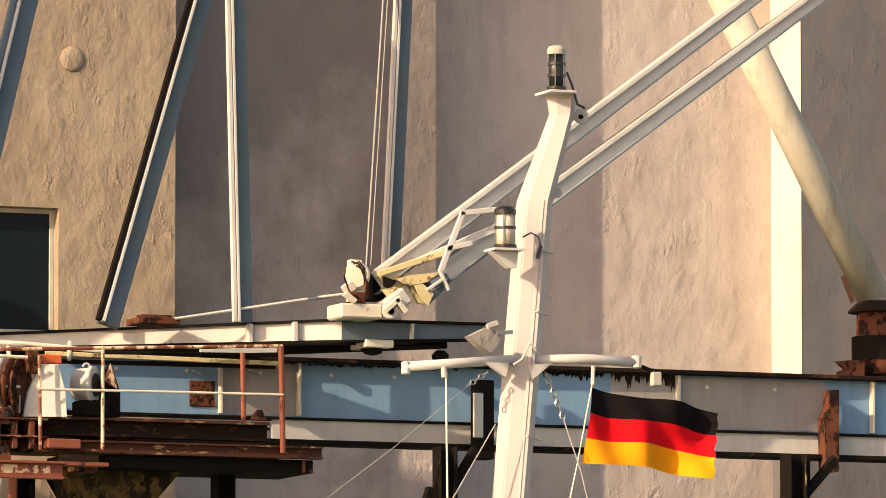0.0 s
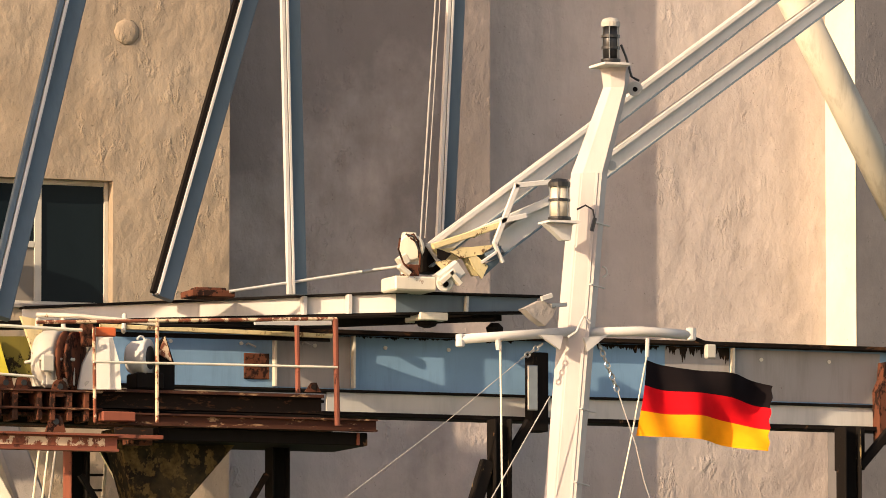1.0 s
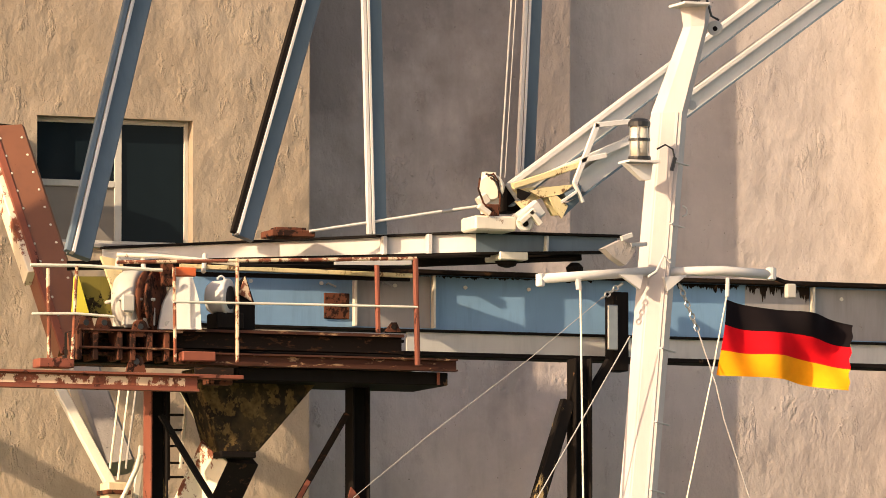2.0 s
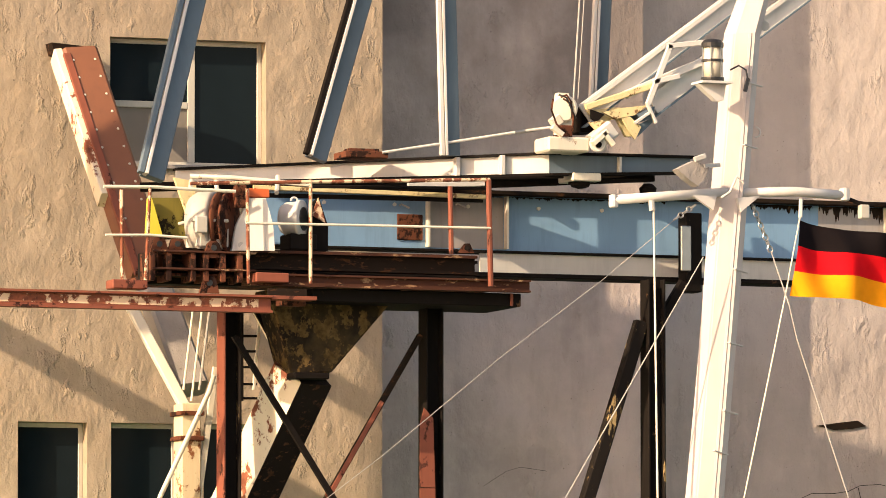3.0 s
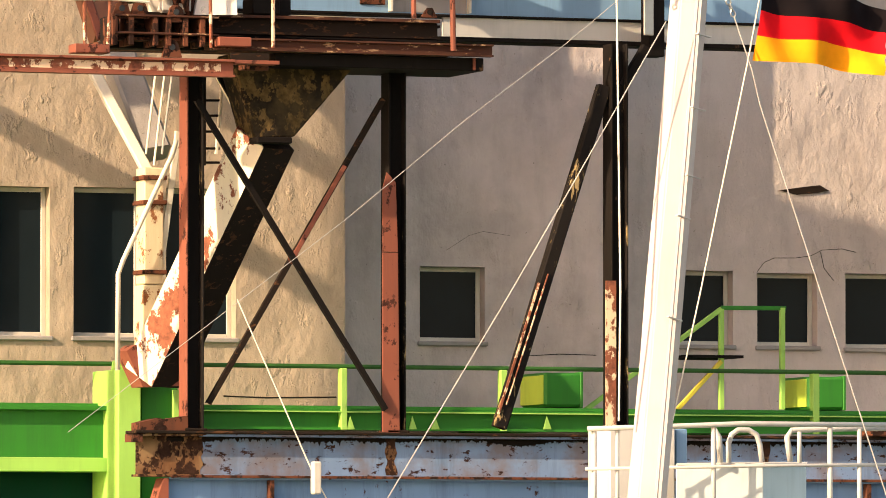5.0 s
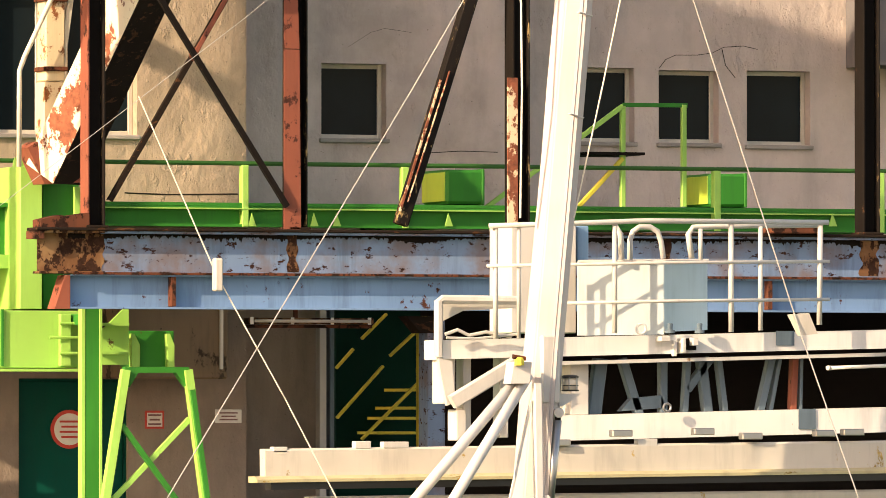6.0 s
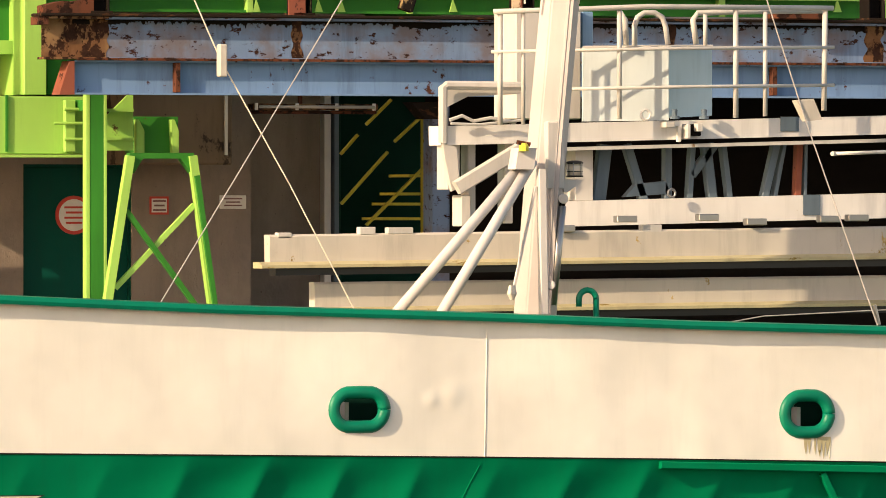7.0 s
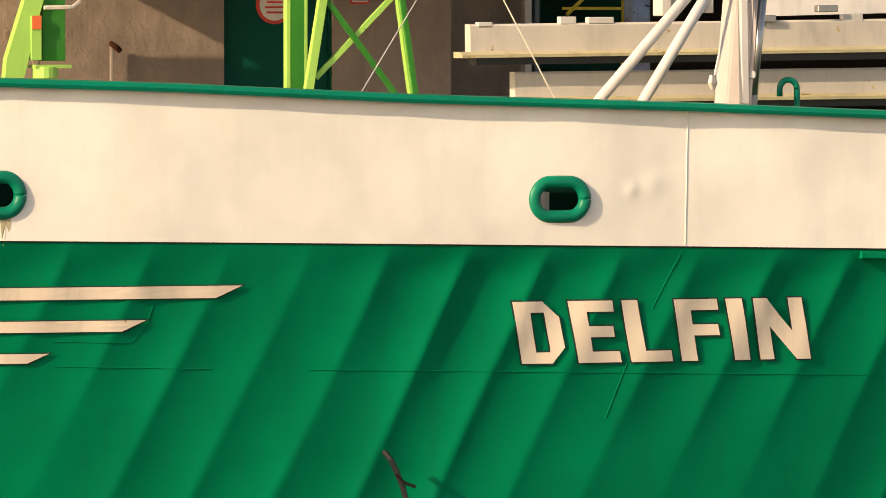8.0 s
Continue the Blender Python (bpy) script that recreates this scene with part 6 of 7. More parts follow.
def mast_ring(c, w):
    """Five-sided section: broad sunlit face, narrow shaded face and a ridge between."""
    a, b, c = w * 0.85, w * 0.72, Vector(c)
    k = [-MB * a * 0.5 + MA * b * 0.4, -MB * a * 0.5 * 0.2 + MA * b * 0.55, MB * a * 0.5 + MA * b * 0.5, MB * a * 0.5 - MA * b * 0.5, -MB * a * 0.5 - MA * b * 0.5]
    return [c + v for v in k]


sections = [
    ((-3.564, -16.3, 0.439), 0.438),
    ((-3.416, -16.3, 2.369), 0.4),
    ((-3.232, -16.3, 4.285), 0.389),
    ((-3.175, -16.3, 4.942), 0.395),
    ((-3.029, -16.3, 6.492), 0.373),
    ((-2.934, -16.3, 7.595), 0.378),
    ((-2.836, -16.3, 8.701), 0.378),
    ((-2.742, -16.3, 9.745), 0.368),
    ((-2.46, -16.3, 10.606), 0.249),
    ((-2.46, -16.3, 10.756), 0.292),
    ((-2.465, -16.3, 10.823), 0.346),
]
bm = bmesh.new()
solid(bm, [mast_ring(c, w) for c, w in sections])
part("mast_box", fix(bm), M_MAST, mast)
for off, th in ((0.30, 0.012), (-0.12, 0.010)):
    for (c0, w0), (c1, w1) in zip(sections[:-4], sections[1:-3]):
        part("edge_strip", bar(Vector(c0) + MB * w0 * off + MA * w0 * 0.36, Vector(c1) + MB * w1 * off + MA * w1 * 0.36, 0.03, th * 2, MA), M_MAST, mast)

part("step_clip", bar((-3.013, -16.6, 6.716), (-2.79, -16.4, 6.695), 0.03, 0.012), M_GALV, mast)
part("step_clip", bar((-2.953, -16.6, 7.43), (-2.73, -16.4, 7.411), 0.03, 0.012), M_GALV, mast)
part("step_clip", bar((-3.068, -16.6, 6.058), (-2.845, -16.4, 6.034), 0.03, 0.012), M_GALV, mast)
part("step_clip", bar((-2.852, -16.6, 8.642), (-2.628, -16.4, 8.627), 0.03, 0.012), M_GALV, mast)
part("step_clip", bar((-2.801, -16.6, 9.249), (-2.577, -16.4, 9.236), 0.03, 0.012), M_GALV, mast)
part("step_clip", bar((-3.169, -16.6, 5.664), (-2.947, -16.4, 5.64), 0.03, 0.012), M_GALV, mast)
part("step_clip", bar((-3.26, -16.6, 4.68), (-3.038, -16.4, 4.651), 0.03, 0.012), M_GALV, mast)
part("crosstree", tube([(-4.19, -16.5, 8.073), (-2.944, -16.4, 8.193)], 0.047, 12), M_WHITE, mast, "white crosstree arm", True)
part("crosstree", tube([(-2.885, -16.4, 8.184), (-2.252, -16.45, 8.214), (-1.748, -16.5, 8.186)], 0.047, 12), M_WHITE, mast, "white crosstree arm", True)
part("arm_end", lathe((-4.167, -16.5, 7.997), (0, 0, 1), [(0, 0.03), (0.01, 0.045), (0.12, 0.045), (0.13, 0.02)], 12), M_WHITE, mast)
part("arm_end", lathe((-1.748, -16.5, 8.131), (0, 0, 1), [(0, 0.03), (0.01, 0.05), (0.12, 0.05), (0.13, 0.02)], 12), M_WHITE, mast)
part("arm_gusset", plate([(-3.359, -16.55, 8.136), (-3.111, -16.55, 8.143), (-3.147, -16.55, 7.999)], 0.05), M_WHITE, mast)
part("arm_gusset", plate([(-2.898, -16.55, 8.127), (-2.65, -16.55, 8.156), (-2.857, -16.55, 7.991)], 0.05), M_WHITE, mast)
part("cap_plate", box(-2.70, -2.42, -16.6, -16.2, 10.796, 10.824, 0.006), M_WHITE, mast)
rp1 = part("ring_plate", disc((-2.25, -16.3, 10.609), (-2.234, -16.26, 10.614), 0.075, 18, None, 0.008), M_GALV, mast)
part("ring_bore", disc((-2.252, -16.305, 10.603), (-2.23, -16.25, 10.61), 0.025, 10), M_BLACK, rp1)
part("ring_plate", disc((-2.497, -16.3, 9.843), (-2.48, -16.26, 9.847), 0.05, 16, None, 0.006), M_GALV, mast)
part("ring_lug", tube(arc((-2.6, -16.3, 8.797), 0.05, -90, 90, (1, 0, 0), (0, 0, 1), 8), 0.01, 6), M_GALV, mast)
part("cable", tube([(-2.441, -16.4, 11.024), (-2.387, -16.4, 10.904), (-2.328, -16.4, 10.712), (-2.25, -16.4, 10.676)], 0.012, 6), M_RUBBER, mast)
part("cable", tube([(-2.997, -16.62, 9.362), (-2.908, -16.62, 9.409), (-2.823, -16.6, 9.37), (-2.799, -16.6, 9.261)], 0.009, 6), M_RUBBER, mast)
part("cable_gland", tube([(-2.808, -16.62, 9.286), (-2.843, -16.62, 9.158)], 0.02, 6), M_RUBBER, mast)
part("cable", tube([(-2.868, -16.65, 8.258), (-2.939, -16.65, 8.327), (-3.016, -16.65, 8.171), (-3.104, -16.65, 8.114)], 0.012, 6), M_WHITE, mast)


def lantern(base, up_h, r, glass_m, name, bands):
    l = part(name, lathe(base, (0, 0, 1), [(0, r), (up_h * 0.06, r * 1.05), (up_h * 0.10, r * 1.05), (up_h * 0.11, r * 0.5)], 18), M_RUBBER, mast, "navigation light")
    part("lens", lathe(Vector(base) + Vector((0, 0, up_h * 0.1)), (0, 0, 1), [(0, r * 0.8), (up_h * 0.35, r * 0.86), (up_h * 0.7, r * 0.8)], 18), glass_m, l, "", True)
    for f in bands:
        part("band", lathe(Vector(base) + Vector((0, 0, up_h * f)), (0, 0, 1), [(0, r * 0.7), (0.005, r), (up_h * 0.07, r), (up_h * 0.075, r * 0.7)], 18), M_RUBBER, l)
    for k in range(6):
        t = k * math.pi / 3
        part("guard", tube([Vector(base) + Vector((math.cos(t) * r * 0.95, math.sin(t) * r * 0.95, up_h * 0.08)), Vector(base) + Vector((math.cos(t) * r * 0.95, math.sin(t) * r * 0.95, up_h * 0.86))], 0.006, 5), M_STEEL, l)
    part("cap", lathe(Vector(base) + Vector((0, 0, up_h * 0.8)), (0, 0, 1), [(0, r), (up_h * 0.1, r * 1.02), (up_h * 0.17, r * 0.8), (up_h * 0.2, r * 0.3)], 18), M_CASE if glass_m is M_RUBBER else M_RUBBER, l)
    return l


lantern((-2.549, -16.4, 10.83), 0.453, 0.092, M_RUBBER, "masthead_light", (0.3, 0.55))
lantern((-3.213, -16.7, 9.231), 0.419, 0.107, M_LENS, "side_light", (0.45,))
part("light_bracket", plate([(-3.387, -16.75, 9.204), (-3.092, -16.75, 9.215), (-3.115, -16.75, 9.049), (-3.198, -16.75, 9.046)], 0.1), M_WHITE, mast)
part("light_shelf", box(-3.378, -3.059, -16.85, -16.55, 9.208, 9.23), M_WHITE, mast)
fl = part("floodlight", plate([(-3.579, -16.7, 8.374), (-3.402, -16.7, 8.461), (-3.249, -16.7, 8.401), (-3.296, -16.7, 8.289), (-3.367, -16.7, 8.216), (-3.473, -16.7, 8.284)], 0.16), M_CONC, mast, "grey floodlight")
part("yoke", bar((-3.422, -16.75, 8.468), (-3.316, -16.75, 8.504), 0.05, 0.05, (0, 1, 0)), M_GALV, fl)
part("yoke", bar((-3.308, -16.7, 8.41), (-3.108, -16.6, 8.435), 0.04, 0.04, (0, 1, 0)), M_GALV, fl)
part("arm_clip", tube([(-3.775, -16.5, 8.082), (-3.764, -16.5, 7.983)], 0.03, 8), M_GALV, mast)
bl2 = part("halyard_block", box(-1.60, -1.50, -16.55, -16.47, 7.96, 8.10, 0.012), M_CASE, mast)
part("cable_drop", tube([(-1.717, -16.5, 8.156), (-1.609, -16.5, 8.12), (-1.441, -16.5, 8.098)], 0.02, 6), M_BLACK, mast)
part("strut_tube", tube([(-3.687, -16.5, 2.197), (-5.325, -17.2, 0.7)], 0.054, 12), M_WHITE, mast, "white bipod strut", True)
part("strut_tube", tube([(-3.692, -16.6, 2.153), (-4.916, -17.3, 0.677)], 0.054, 12), M_WHITE, mast, "white bipod strut", True)
part("strut_head", plate([(-3.926, -16.75, 2.075), (-3.734, -16.75, 2.076), (-3.705, -16.75, 2.282), (-3.891, -16.75, 2.282)], 0.2), M_WHITE, mast)
part("rusty_bolt", lathe((-3.851, -16.78, 2.249), (0, 0, 1), [(0, 0.05), (0.05, 0.05), (0.08, 0.03)], 8), M_YELLOW, mast)
part("rusty_bolt", bar((-3.921, -16.78, 2.336), (-3.787, -16.78, 2.314), 0.03, 0.04), M_RUST, mast)
part("side_rib", bar((-3.638, -16.7, 2.076), (-3.654, -16.8, 0.686), 0.08, 0.08, (0, 1, 0)), M_WHITE, mast)
part("side_rib", bar((-3.696, -16.7, 1.913), (-3.967, -16.75, 0.828), 0.025, 0.03, (0, 1, 0)), M_WHITE, mast)
part("hinge_box", box(-3.5, -3.312, -16.5, -16.2, 1.886, 2.541, 0.015), M_GALV, mast)
part("cylinder", tube([(-3.341, -16.5, 1.723), (-3.441, -16.5, 0.768)], 0.04, 10), M_STEEL, mast, "hydraulic cylinder", True)
part("cylinder_rod", tube([(-3.329, -16.5, 1.832), (-3.347, -16.5, 1.685)], 0.03, 10), M_BLACK, mast)
part("cylinder_pin", disc((-3.353, -16.56, 1.794), (-3.305, -16.44, 1.794), 0.05, 14, None, 0.008), M_GALV, mast)
part("shackle", disc((-3.578, -16.8, 0.963), (-3.554, -16.74, 0.962), 0.045, 12, None, 0.01), M_WHITE, mast)
part("shackle", lathe((-3.981, -16.8, 0.883), (0, 0, 1), [(-0.06, 0.02), (0, 0.05), (0.08, 0.03)], 10), M_WHITE_WORN, mast)
lantern((-3.131, -16.3, 2.002), 0.162, 0.081, M_LENS, "deck_light", (0.3,))
part("light_bracket", plate([(-3.263, -16.35, 1.98), (-3.039, -16.35, 1.98), (-3.222, -16.35, 1.859), (-3.263, -16.35, 1.859)], 0.08), M_GALV, mast)

single("stay_wire", tube([(-3.488, -16.4, 7.914), (-4.24, -16.4, 7.307), (-5.289, -16.4, 6.536), (-6.5, -16.4, 5.565), (-9.262, -16.4, 3.52)], 0.003, 6), M_WIRE, "thin galvanised wire stay", "stay", "mast stays")
single("stay_wire", tube([(-3.274, -16.6, 7.537), (-4.873, -16.6, 4.907), (-6.909, -17, 1.917), (-7.76, -17.2, 0.691)], 0.006, 6), M_WIRE, "galvanised wire stay from the mast", "stay", "mast stays")
single("halyard", tube([(-3.751, -16.5, 8.08), (-3.711, -16.5, 4.927), (-3.69, -16.4, 3.676)], 0.01, 6), M_ROPE, "pale rope halyard hanging from the crosstree", "stay", "mast stays")
single("stay_wire", tube([(-2.524, -16.5, 7.619), (-2.377, -16.6, 7.093), (-2.293, -16.6, 6.756), (-1.011, -17, 2.59), (-0.356, -17.3, 0.533)], 0.0065, 6), M_WIRE, "galvanised wire stay with turnbuckle", "stay", "mast stays")
single("flag_halyard", tube([(-2.214, -16.5, 7.985), (-2.383, -16.5, 7.154), (-2.876, -16.5, 4.939), (-3.131, -16.4, 3.681)], 0.008, 6), M_ROPE, "pale rope flag halyard", "stay", "mast stays")
single("tackle_line", tube([(-7.717, -16.8, 4.777), (-6.941, -16.8, 3.103), (-6.242, -16.8, 1.918), (-5.594, -16.8, 0.739)], 0.007, 6), M_ROPE, "pale rope line with wooden block", "stay", "mast stays")
single("stay_wire", tube([(-0.07, -17, 0.715), (-1.449, -17, 0.656), (-2.042, -17, 0.56)], 0.006, 6), M_WIRE, "thin wire along the rail", "stay", "mast stays")
ch = thing("chain", (-3.309, -16.5, 8.054), "short galvanised chain under the crosstree", "chain", "mast chains")
ca, cb = Vector((-3.309, -16.5, 8.054)), Vector((-3.528, -16.5, 7.905))
for i in range(5):
    a, b = ca.lerp(cb, i / 5), ca.lerp(cb, (i + 1.25) / 5)
    d, s, u = axes(a, b, (0, 1, 0))
    v = s if i % 2 else u
    part("link", tube([a, a.lerp(b, 0.3) + v * 0.022, a.lerp(b, 0.7) + v * 0.022, b, a.lerp(b, 0.7) - v * 0.022, a.lerp(b, 0.3) - v * 0.022, a], 0.009, 6), M_STEEL, ch)
ch = thing("chain", (-2.718, -16.5, 8.07), "short galvanised chain under the crosstree", "chain", "mast chains")
ca, cb = Vector((-2.718, -16.5, 8.07)), Vector((-2.524, -16.5, 7.619))
for i in range(8):
    a, b = ca.lerp(cb, i / 8), ca.lerp(cb, (i + 1.25) / 8)
    d, s, u = axes(a, b, (0, 1, 0))
    v = s if i % 2 else u
    part("link", tube([a, a.lerp(b, 0.3) + v * 0.022, a.lerp(b, 0.7) + v * 0.022, b, a.lerp(b, 0.7) - v * 0.022, a.lerp(b, 0.3) - v * 0.022, a], 0.009, 6), M_STEEL, ch)
tb = thing("pulley_block", (-6.959, -16.85, 3.102), "pale wooden pulley block on the line", "block")
part("cheek", box(-6.993, -6.914, -16.92, -16.82, 2.942, 3.252, 0.012), M_CREAM, tb)
tb = thing("fairlead_block", (-0.31, -15.6, 2.673), "pale rope block beside the wire stay", "block")
part("cheek", plate([(-1.083, -16.98, 2.748), (-0.903, -16.98, 2.765), (-0.813, -16.98, 2.562), (-0.975, -16.98, 2.545)], 0.12), M_CREAM, tb)
tn = thing("turnbuckle", (-0.363, -17.25, 0.736), "galvanised turnbuckle at the foot of the stay", "turnbuckle")
part("body", tube([(-0.381, -17.25, 0.763), (-0.333, -17.25, 0.571)], 0.022, 8), M_STEEL, tn)

# flag
fl = thing("flag", (-2.363, -16.5, 7.652), "black, red and gold striped cloth flag, faded edge", "flag")


def cloth(u, v):
    """The flag in the wind: u along, v down, in metres."""
    x, z = 1.36 * u, -0.72 * v * (1 - 0.10 * u) - 0.20 * u - 0.02 * math.sin(u * 7 + v * 1.5)
    y = 0.10 * u * math.sin(u * 8.5 + v * 2.2) + 0.035 * math.sin(u * 17 - v * 4)
    return FT + Vector((x - 0.10 * v, y, z))


FT = Vector((-2.22, -16.5, 7.931))
for nm, m, v0 in (("black_stripe", M_FBLACK, 0), ("red_stripe", M_FRED, 1), ("gold_stripe", M_FGOLD, 2)):
    bm = bmesh.new()
    g = [[bm.verts.new(cloth(i / 48 - (0.006 * math.sin(9 * (v0 + k / 8)) if i == 48 else 0), (v0 + k / 8) / 3)) for k in range(9)] for i in range(49)]
    for i in range(48):
        for k in range(8):
            bm.faces.new((g[i][k], g[i + 1][k], g[i + 1][k + 1], g[i][k + 1]))
    part(nm, bm, m, fl, "", True)
part("toggle", tube([(-2.207, -16.5, 8.141), (-2.214, -16.5, 7.959)], 0.02, 6), M_WHITE, fl)


# ---- hatch covers and hatch-cover gantry ----
def cover(p, q, h, depth, label):
    c = thing("hatch_cover", p, label, "hatch cover", "stacked hatch covers")
    part("cover_body", profile(p, q, [(-depth, 0.03), (0.0, 0.03), (0.0, h - 0.02), (-0.02, h), (-depth, h)]), M_CREAM, c)
    part("cover_lip", profile(Vector(p) - Vector((0.12, 0, 0)), q, [(-depth, -0.03), (0.10, -0.03), (0.10, 0.0), (0.02, 0.029), (-depth, 0.029)]), M_LIP, c, "cream lower lip, yellow stained")
    # black strip put in for the dark gap below the lip
    part("gap_strip", profile(Vector(p) + Vector((0.05, 0, 0)), q, [(-depth, -0.10), (0.02, -0.10), (0.02, -0.031), (-depth, -0.031)]), M_RUBBER, c, "black strip for the dark gap under the cover")
    return c


cover((-5.799, -15, 1.146), (7.343, -15, 1.295), 0.297, 0.16, "cream hatch cover with stained lower edge, stacked on another")
cover((-5.3, -14.9, 0.702), (7.397, -14.9, 0.804), 0.275, 0.16, "cream hatch cover lying under another")
part_parent = thing("hatch_coaming", (-5.011, -14.8, 0.534), "grey hatch coaming below the stacked covers", "coaming")
part("coaming_wall", profile(Vector((-5.264, -14.8, 0.48)) - Vector((0, 0, 0.3)), Vector((7.452, -14.8, 0.405)) - Vector((0, 0, 0.3)), [(-0.6, -0.6), (0, -0.6), (0, 0.35), (-0.6, 0.35)]), M_GALV, part_parent)
for p, q in (((-4.868, -15.05, 1.518), (-4.703, -15.05, 1.474)), ((-4.573, -15.05, 1.513), (-4.308, -15.05, 1.479)), ((-5.718, -15.05, 1.464), (-5.572, -15.05, 1.437)), ((-1.886, -15.05, 1.538), (-1.674, -15.05, 1.493))):
    single("hatch_cleat", box(p[0], q[0], -15.0, -14.9, q[2] - 0.03, p[2], 0.006), M_GALV, "small grey cleat on the hatch cover", "cleat", "hatch cleats")
hg = thing("hatch_gantry", (-3.103, -14.6, 1.968), "pale grey travelling hatch gantry with rails and locker", "gantry")
part("lower_beam", profile((-2.591, -14.6, 1.667), (4.351, -14.6, 1.83), [(-0.4, -0.15), (0, -0.15), (0, 0.10), (-0.4, 0.10)]), M_SHIPWHITE, hg, "pale lower beam")
part("upper_beam", profile((-3.803, -14.6, 2.402), (4.353, -14.6, 2.611), [(-0.5, -0.08), (0, -0.08), (0, 0.11), (-0.5, 0.11)]), M_SHIPWHITE, hg, "pale upper beam")
part("beam_lip", profile((-2.621, -14.6, 2.293), (4.353, -14.6, 2.484), [(-0.5, -0.025), (0.06, -0.025), (0.06, 0.01), (-0.5, 0.01)]), M_GALV, hg)
part("beam_patch", box(-0.224, -0.026, -14.612, -14.603, 2.47, 2.617), M_STEELBLUE, hg, "blue paint patch")
part("beam_patch", box(0.022, 0.208, -14.612, -14.603, 1.631, 1.835), M_STEELBLUE, hg, "blue paint patch")
part("end_frame", tube([(-3.845, -14.6, 2.346), (-3.845, -14.6, 2.892), (-3.809, -14.6, 2.914), (-2.982, -14.6, 2.908)], 0.045, 8), M_GALV, hg)
part("end_panel", plate([(-3.783, -14.5, 2.905), (-2.913, -14.5, 2.909), (-2.913, -14.5, 2.837), (-3.543, -14.5, 2.805), (-3.753, -14.5, 2.704)], 0.06), M_GALV, hg)
part("end_post", box(-3.759, -3.627, -14.5, -14.2, 1.884, 2.358, 0.008), M_GALV, hg)
part("end_post", box(-3.505, -3.421, -14.4, -14.2, 1.577, 2.349, 0.008), M_GALV, hg)
part("end_post", box(-3.595, -3.493, -14.45, -14.2, 1.521, 1.828, 0.008), M_GALV, hg)
part("end_post", box(-3.114, -3.024, -14.4, -14.2, 1.549, 2.349, 0.008), M_GALV, hg)
part("end_gusset", plate([(-3.853, -14.62, 2.346), (-3.709, -14.62, 2.302), (-3.674, -14.62, 1.901), (-3.757, -14.62, 1.867), (-3.829, -14.62, 2.19)], 0.06), M_GALV, hg)
part("end_brace", bar((-3.74, -14.7, 1.9), (-3.052, -14.7, 2.292), 0.14, 0.10, (0, 1, 0)), M_GALV, hg)
part("hose_loop", tube([(-3.812, -14.7, 2.568), (-3.681, -14.7, 2.613), (-3.561, -14.7, 2.558), (-3.382, -14.7, 2.592), (-3.112, -14.7, 2.548)], 0.018, 6), M_GALV, hg)
part("hose_loop", tube([(-3.819, -14.75, 2.534), (-3.521, -14.75, 2.524), (-3.072, -14.75, 2.57)], 0.014, 6), M_GALV, hg)

part("leg", bar((-1.771, -14.3, 2.337), (-1.588, -14.3, 1.773), 0.09, 0.1, (0, 1, 0)), M_STEELBLUE, hg)
part("leg", bar((-1.062, -14.3, 2.339), (-1.099, -14.3, 1.773), 0.06, 0.1, (0, 1, 0)), M_STEELBLUE, hg)
part("leg", bar((-1.331, -14.3, 2.31), (-1.332, -14.3, 1.773), 0.08, 0.1, (0, 1, 0)), M_STEELBLUE, hg)
part("leg", bar((-0.73, -14.3, 2.34), (-0.656, -14.3, 1.773), 0.06, 0.1, (0, 1, 0)), M_STEELBLUE, hg)
part("leg", bar((-0.914, -14.3, 2.339), (-0.841, -14.3, 1.773), 0.1, 0.1, (0, 1, 0)), M_STEELBLUE, hg)
part("leg", bar((-0.816, -14.3, 2.339), (-1.068, -14.3, 2.027), 0.08, 0.1, (0, 1, 0)), M_STEELBLUE, hg)
part("leg", bar((-0.149, -14.3, 2.341), (-0.286, -14.3, 1.773), 0.08, 0.1, (0, 1, 0)), M_STEELBLUE, hg)
part("leg", bar((-0.063, -14.3, 2.341), (-0.175, -14.3, 1.773), 0.04, 0.1, (0, 1, 0)), M_STEELBLUE, hg)
part("leg", bar((0.105, -14.3, 2.342), (0.079, -14.3, 1.773), 0.07, 0.1, (0, 1, 0)), M_RED, hg)
part("leg", bar((0.173, -14.3, 2.342), (0.16, -14.3, 1.773), 0.03, 0.1, (0, 1, 0)), M_STEELBLUE, hg)
part("leg", bar((-2.003, -14.3, 2.336), (-2.076, -14.3, 1.773), 0.14, 0.1, (0, 1, 0)), M_STEELBLUE, hg)
part("wheel_guard", plate([(-1.804, -14.35, 1.812), (-1.682, -14.35, 1.942), (-1.365, -14.35, 1.97), (-1.303, -14.35, 1.846)], 0.1), M_STEELBLUE, hg)
part("side_post", box(-2.4, -2.206, -14.5, -14.2, 1.773, 2.278, 0.008), M_GALV, hg)

part("fitting", box(-1.528, -1.431, -14.75, -14.6, 2.504, 2.56, 0.006), M_GALV, hg)
part("fitting", box(-1.187, -1.126, -14.75, -14.6, 2.465, 2.544, 0.006), M_GALV, hg)
part("fitting", box(-1.297, -1.26, -14.75, -14.6, 2.392, 2.538, 0.006), M_GALV, hg)
part("latch", box(-1.233, -1.111, -14.66, -14.605, 2.421, 2.539, 0.004), M_BLACK, hg)
part("rail_pipe", tube([(0.296, -14.72, 2.246), (1.479, -14.72, 2.289)], 0.018, 8), M_SHIPWHITE, hg, "", True)
part("pipe_clamp", disc((0.281, -14.74, 2.246), (0.336, -14.7, 2.246), 0.024, 12, None, 0.005), M_GALV, hg)
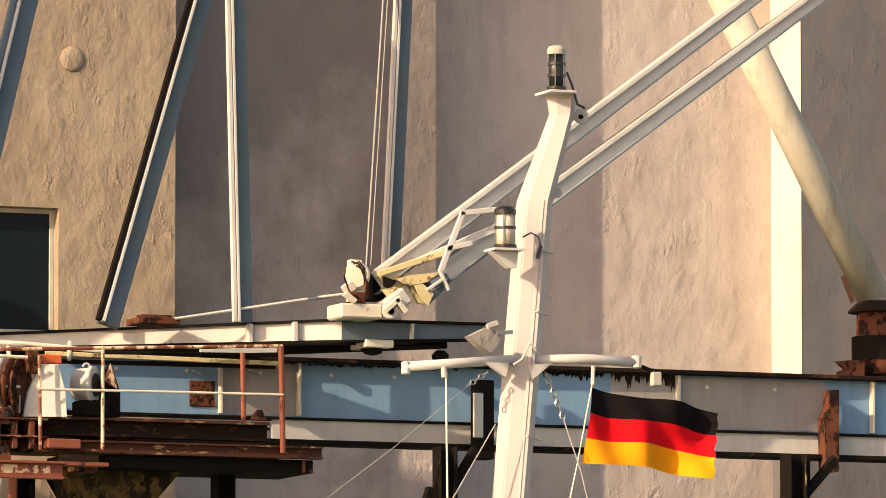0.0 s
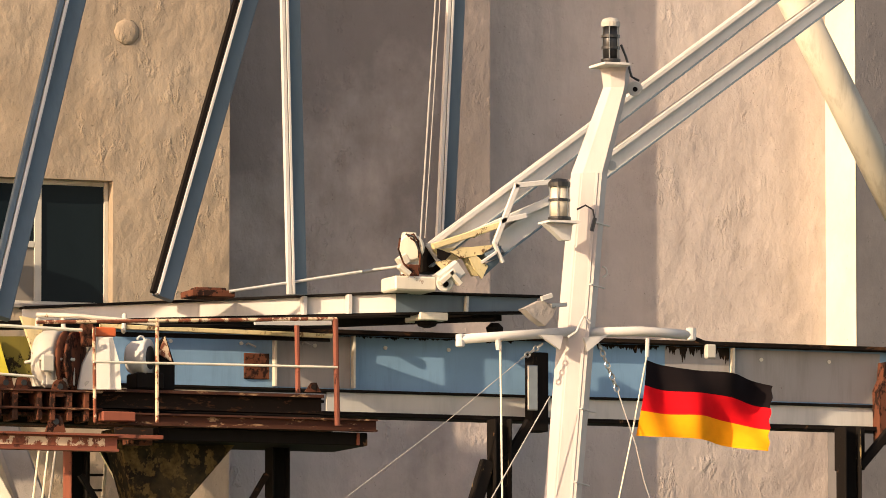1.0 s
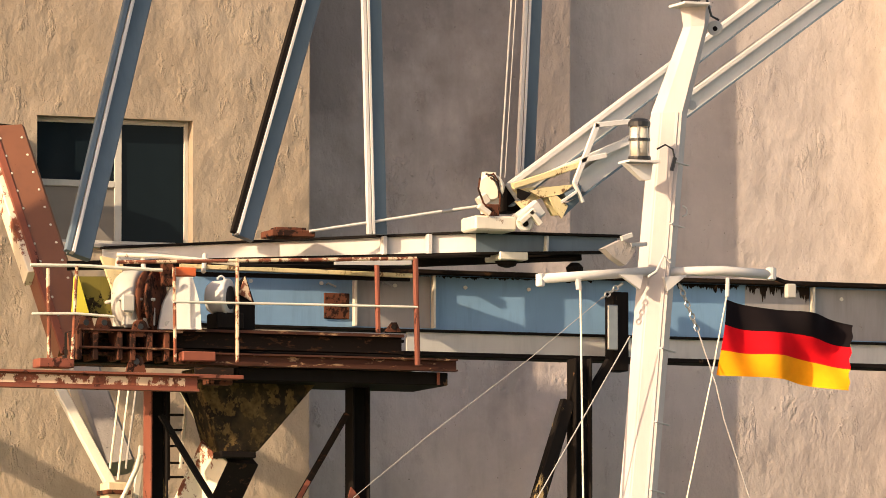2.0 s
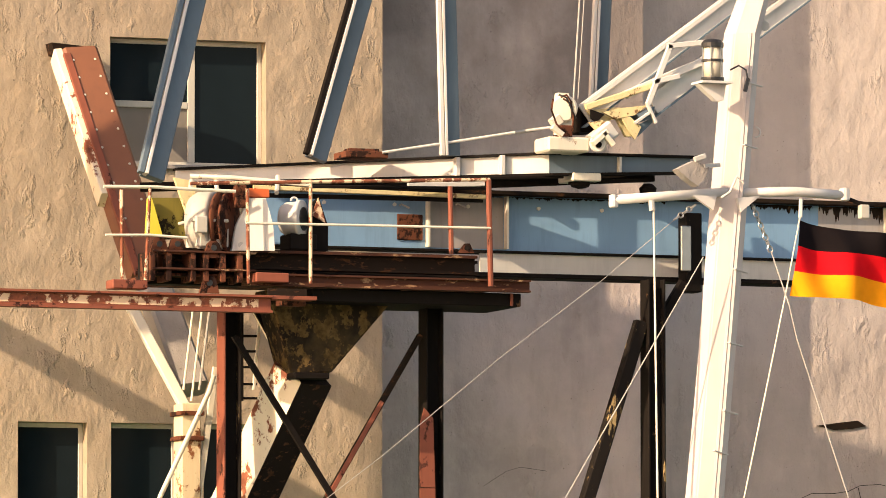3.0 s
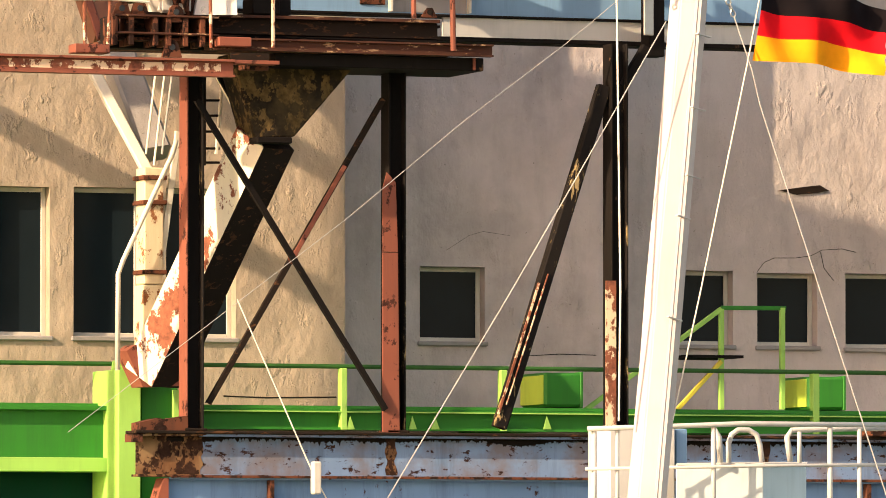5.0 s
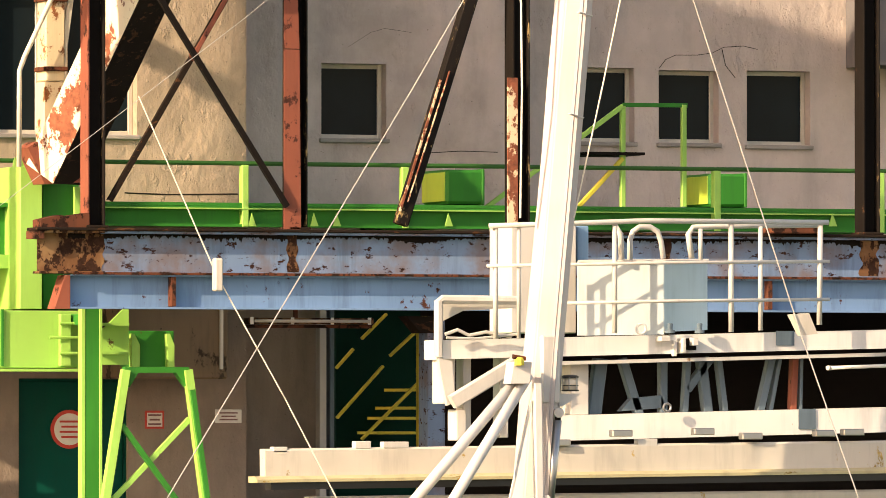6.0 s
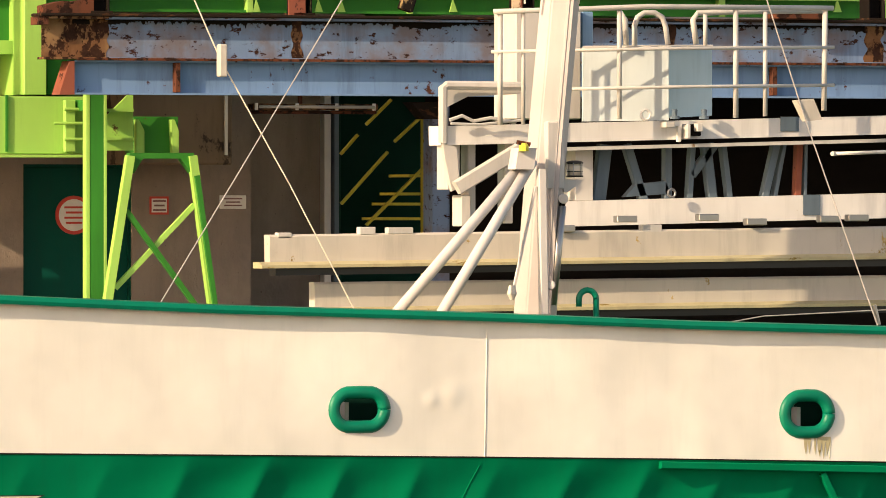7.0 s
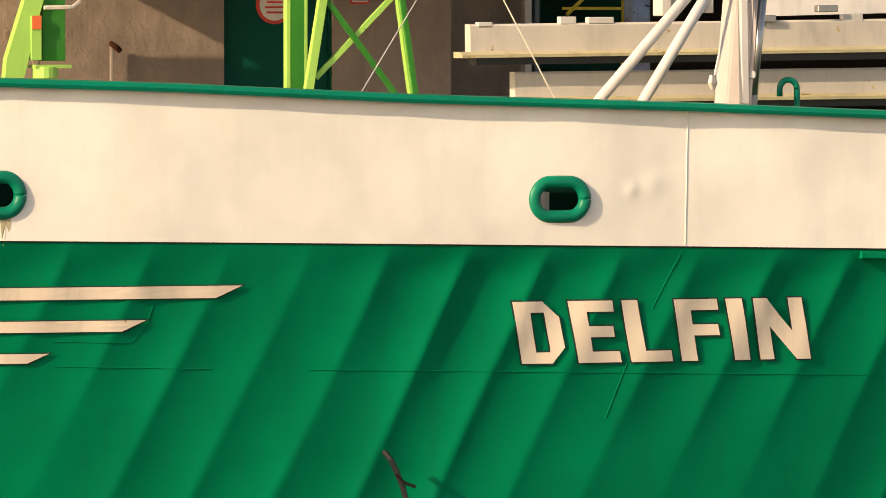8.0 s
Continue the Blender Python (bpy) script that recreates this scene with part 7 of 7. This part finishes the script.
part("web_stiffener", box(-1.36, -1.324, -14.66, -14.605, 2.36, 2.52, 0.004), M_SHIPWHITE, hg)
part("ring_bolt", tube(arc((-1.725, -14.7, 2.629), 0.05, 0, 360, (1, 0, 0), (0, 0, 1), 14), 0.014, 6), M_SHIPWHITE, hg)
part("ring_bolt", tube(arc((-1.445, -14.7, 1.849), 0.04, 0, 360, (1, 0, 0), (0, 0, 1), 14), 0.012, 6), M_STEEL, hg)
# locker with a grid of straps
lk = thing("deck_locker", (-1.557, -14.3, 2.592), "pale grey steel locker with vent pipes on top", "locker")
part("front_panel", plate([(-2.244, -14.32, 2.564), (-1.455, -14.65, 2.575), (-1.455, -14.65, 3.307), (-2.244, -14.32, 3.307)], 0.03), M_LOCKER, lk)
part("side_panel", plate([(-1.465, -14.65, 2.6), (-0.798, -14.2, 2.63), (-0.797, -14.2, 3.299), (-1.464, -14.65, 3.292)], 0.03), M_LOCKERSHADE, lk, "side panel, bluish shade in its colour")
part("top_panel", plate([(-2.26, -14.35, 3.3), (-1.452, -14.69, 3.3), (-0.785, -14.2, 3.311), (-0.446, -13.4, 3.345), (-1.833, -13.4, 3.329)], 0.015, (0, 0, 1)), M_GALV, lk)
part("rear_locker", box(-2.836, -2.136, -14.0, -13.4, 2.591, 3.692, 0.01), M_GALV, lk)
part("rear_pipe", box(-2.084, -1.962, -13.9, -13.6, 3.302, 3.67, 0.01), M_BLUE, lk, "blue box")


def pipes(name, pts, r, parent, mat=None):
    part(name, tube(pts, r, 8), mat or M_GALV, parent, "", True)


bk = thing("deck_railing", (-1.529, -14.6, 2.589), "pale grey pipe railing round the gantry platform", "railing")
pipes("top_rail", [(-3.385, -14.8, 3.638), (-2.58, -14.8, 3.667), (-1.733, -14.8, 3.703), (0.265, -14.8, 3.704)], 0.026, bk)
pipes("mid_rail", [(-3.409, -14.8, 3.242), (-1.369, -14.8, 3.29), (0.276, -14.8, 3.313)], 0.017, bk)
pipes("low_rail", [(-2.581, -14.8, 2.879), (-1.369, -14.8, 2.908), (0.276, -14.8, 2.933)], 0.017, bk)
pipes("hoop", [(-1.762, -14.5, 3.321), (-1.762, -14.5, 3.518), (-1.731, -14.5, 3.603), (-1.658, -14.5, 3.649), (-1.548, -14.5, 3.65), (-1.463, -14.5, 3.605), (-1.426, -14.5, 3.504), (-1.402, -14.5, 3.335)], 0.028, bk)
pipes("hoop", [(-1.096, -14.5, 3.337), (-1.132, -14.5, 3.58), (-1.083, -14.5, 3.648), (-0.691, -14.5, 3.668), (0.298, -14.5, 3.688)], 0.03, bk)
pipes("hoop", [(-1.967, -14.6, 3.655), (-1.906, -14.6, 3.571), (-1.894, -14.6, 3.318)], 0.03, bk)

pipes("post", [(-3.311, -14.78, 2.524), (-3.311, -14.78, 3.65)], 0.026, bk)
pipes("post", [(-3.066, -14.78, 2.525), (-3.065, -14.78, 3.652)], 0.02, bk)
pipes("post", [(-2.041, -14.78, 2.585), (-2.04, -14.78, 3.695)], 0.025, bk)
pipes("post", [(-0.786, -14.78, 2.601), (-0.786, -14.78, 3.706)], 0.027, bk)
pipes("post", [(-0.467, -14.78, 2.619), (-0.467, -14.78, 3.664)], 0.023, bk)
pipes("post", [(0.173, -14.78, 2.678), (0.187, -14.78, 3.704)], 0.027, bk)
pipes("post", [(-1.116, -14.78, 3.32), (-1.116, -14.78, 3.63)], 0.022, bk)
part("clamp", lathe((-1.413, -14.7, 2.588), (0, 0, 1), [(0, 0.05), (0.03, 0.05), (0.035, 0.025), (0.09, 0.03), (0.1, 0.02)], 10), M_STEELBLUE, bk)
part("clamp", lathe((-1.095, -14.7, 2.589), (0, 0, 1), [(0, 0.05), (0.03, 0.05), (0.035, 0.025), (0.09, 0.03), (0.1, 0.02)], 10), M_STEELBLUE, bk)
part("cleat", box(-2.177, -1.96, -15.06, -14.95, 1.56, 1.627, 0.008), M_STEEL, hg)
part("cleat", box(-1.3, -1.081, -15.06, -14.95, 1.576, 1.644, 0.008), M_STEEL, hg)
part("cleat", box(-0.783, -0.563, -15.06, -14.95, 1.531, 1.598, 0.008), M_STEEL, hg)
part("cleat", box(0.013, 0.234, -15.06, -14.95, 1.559, 1.626, 0.008), M_STEEL, hg)
part("cleat", box(0.321, 0.543, -15.06, -14.95, 1.57, 1.637, 0.008), M_STEEL, hg)
part("cleat", box(-2.837, -2.621, -15.06, -14.95, 1.466, 1.533, 0.008), M_STEEL, hg)
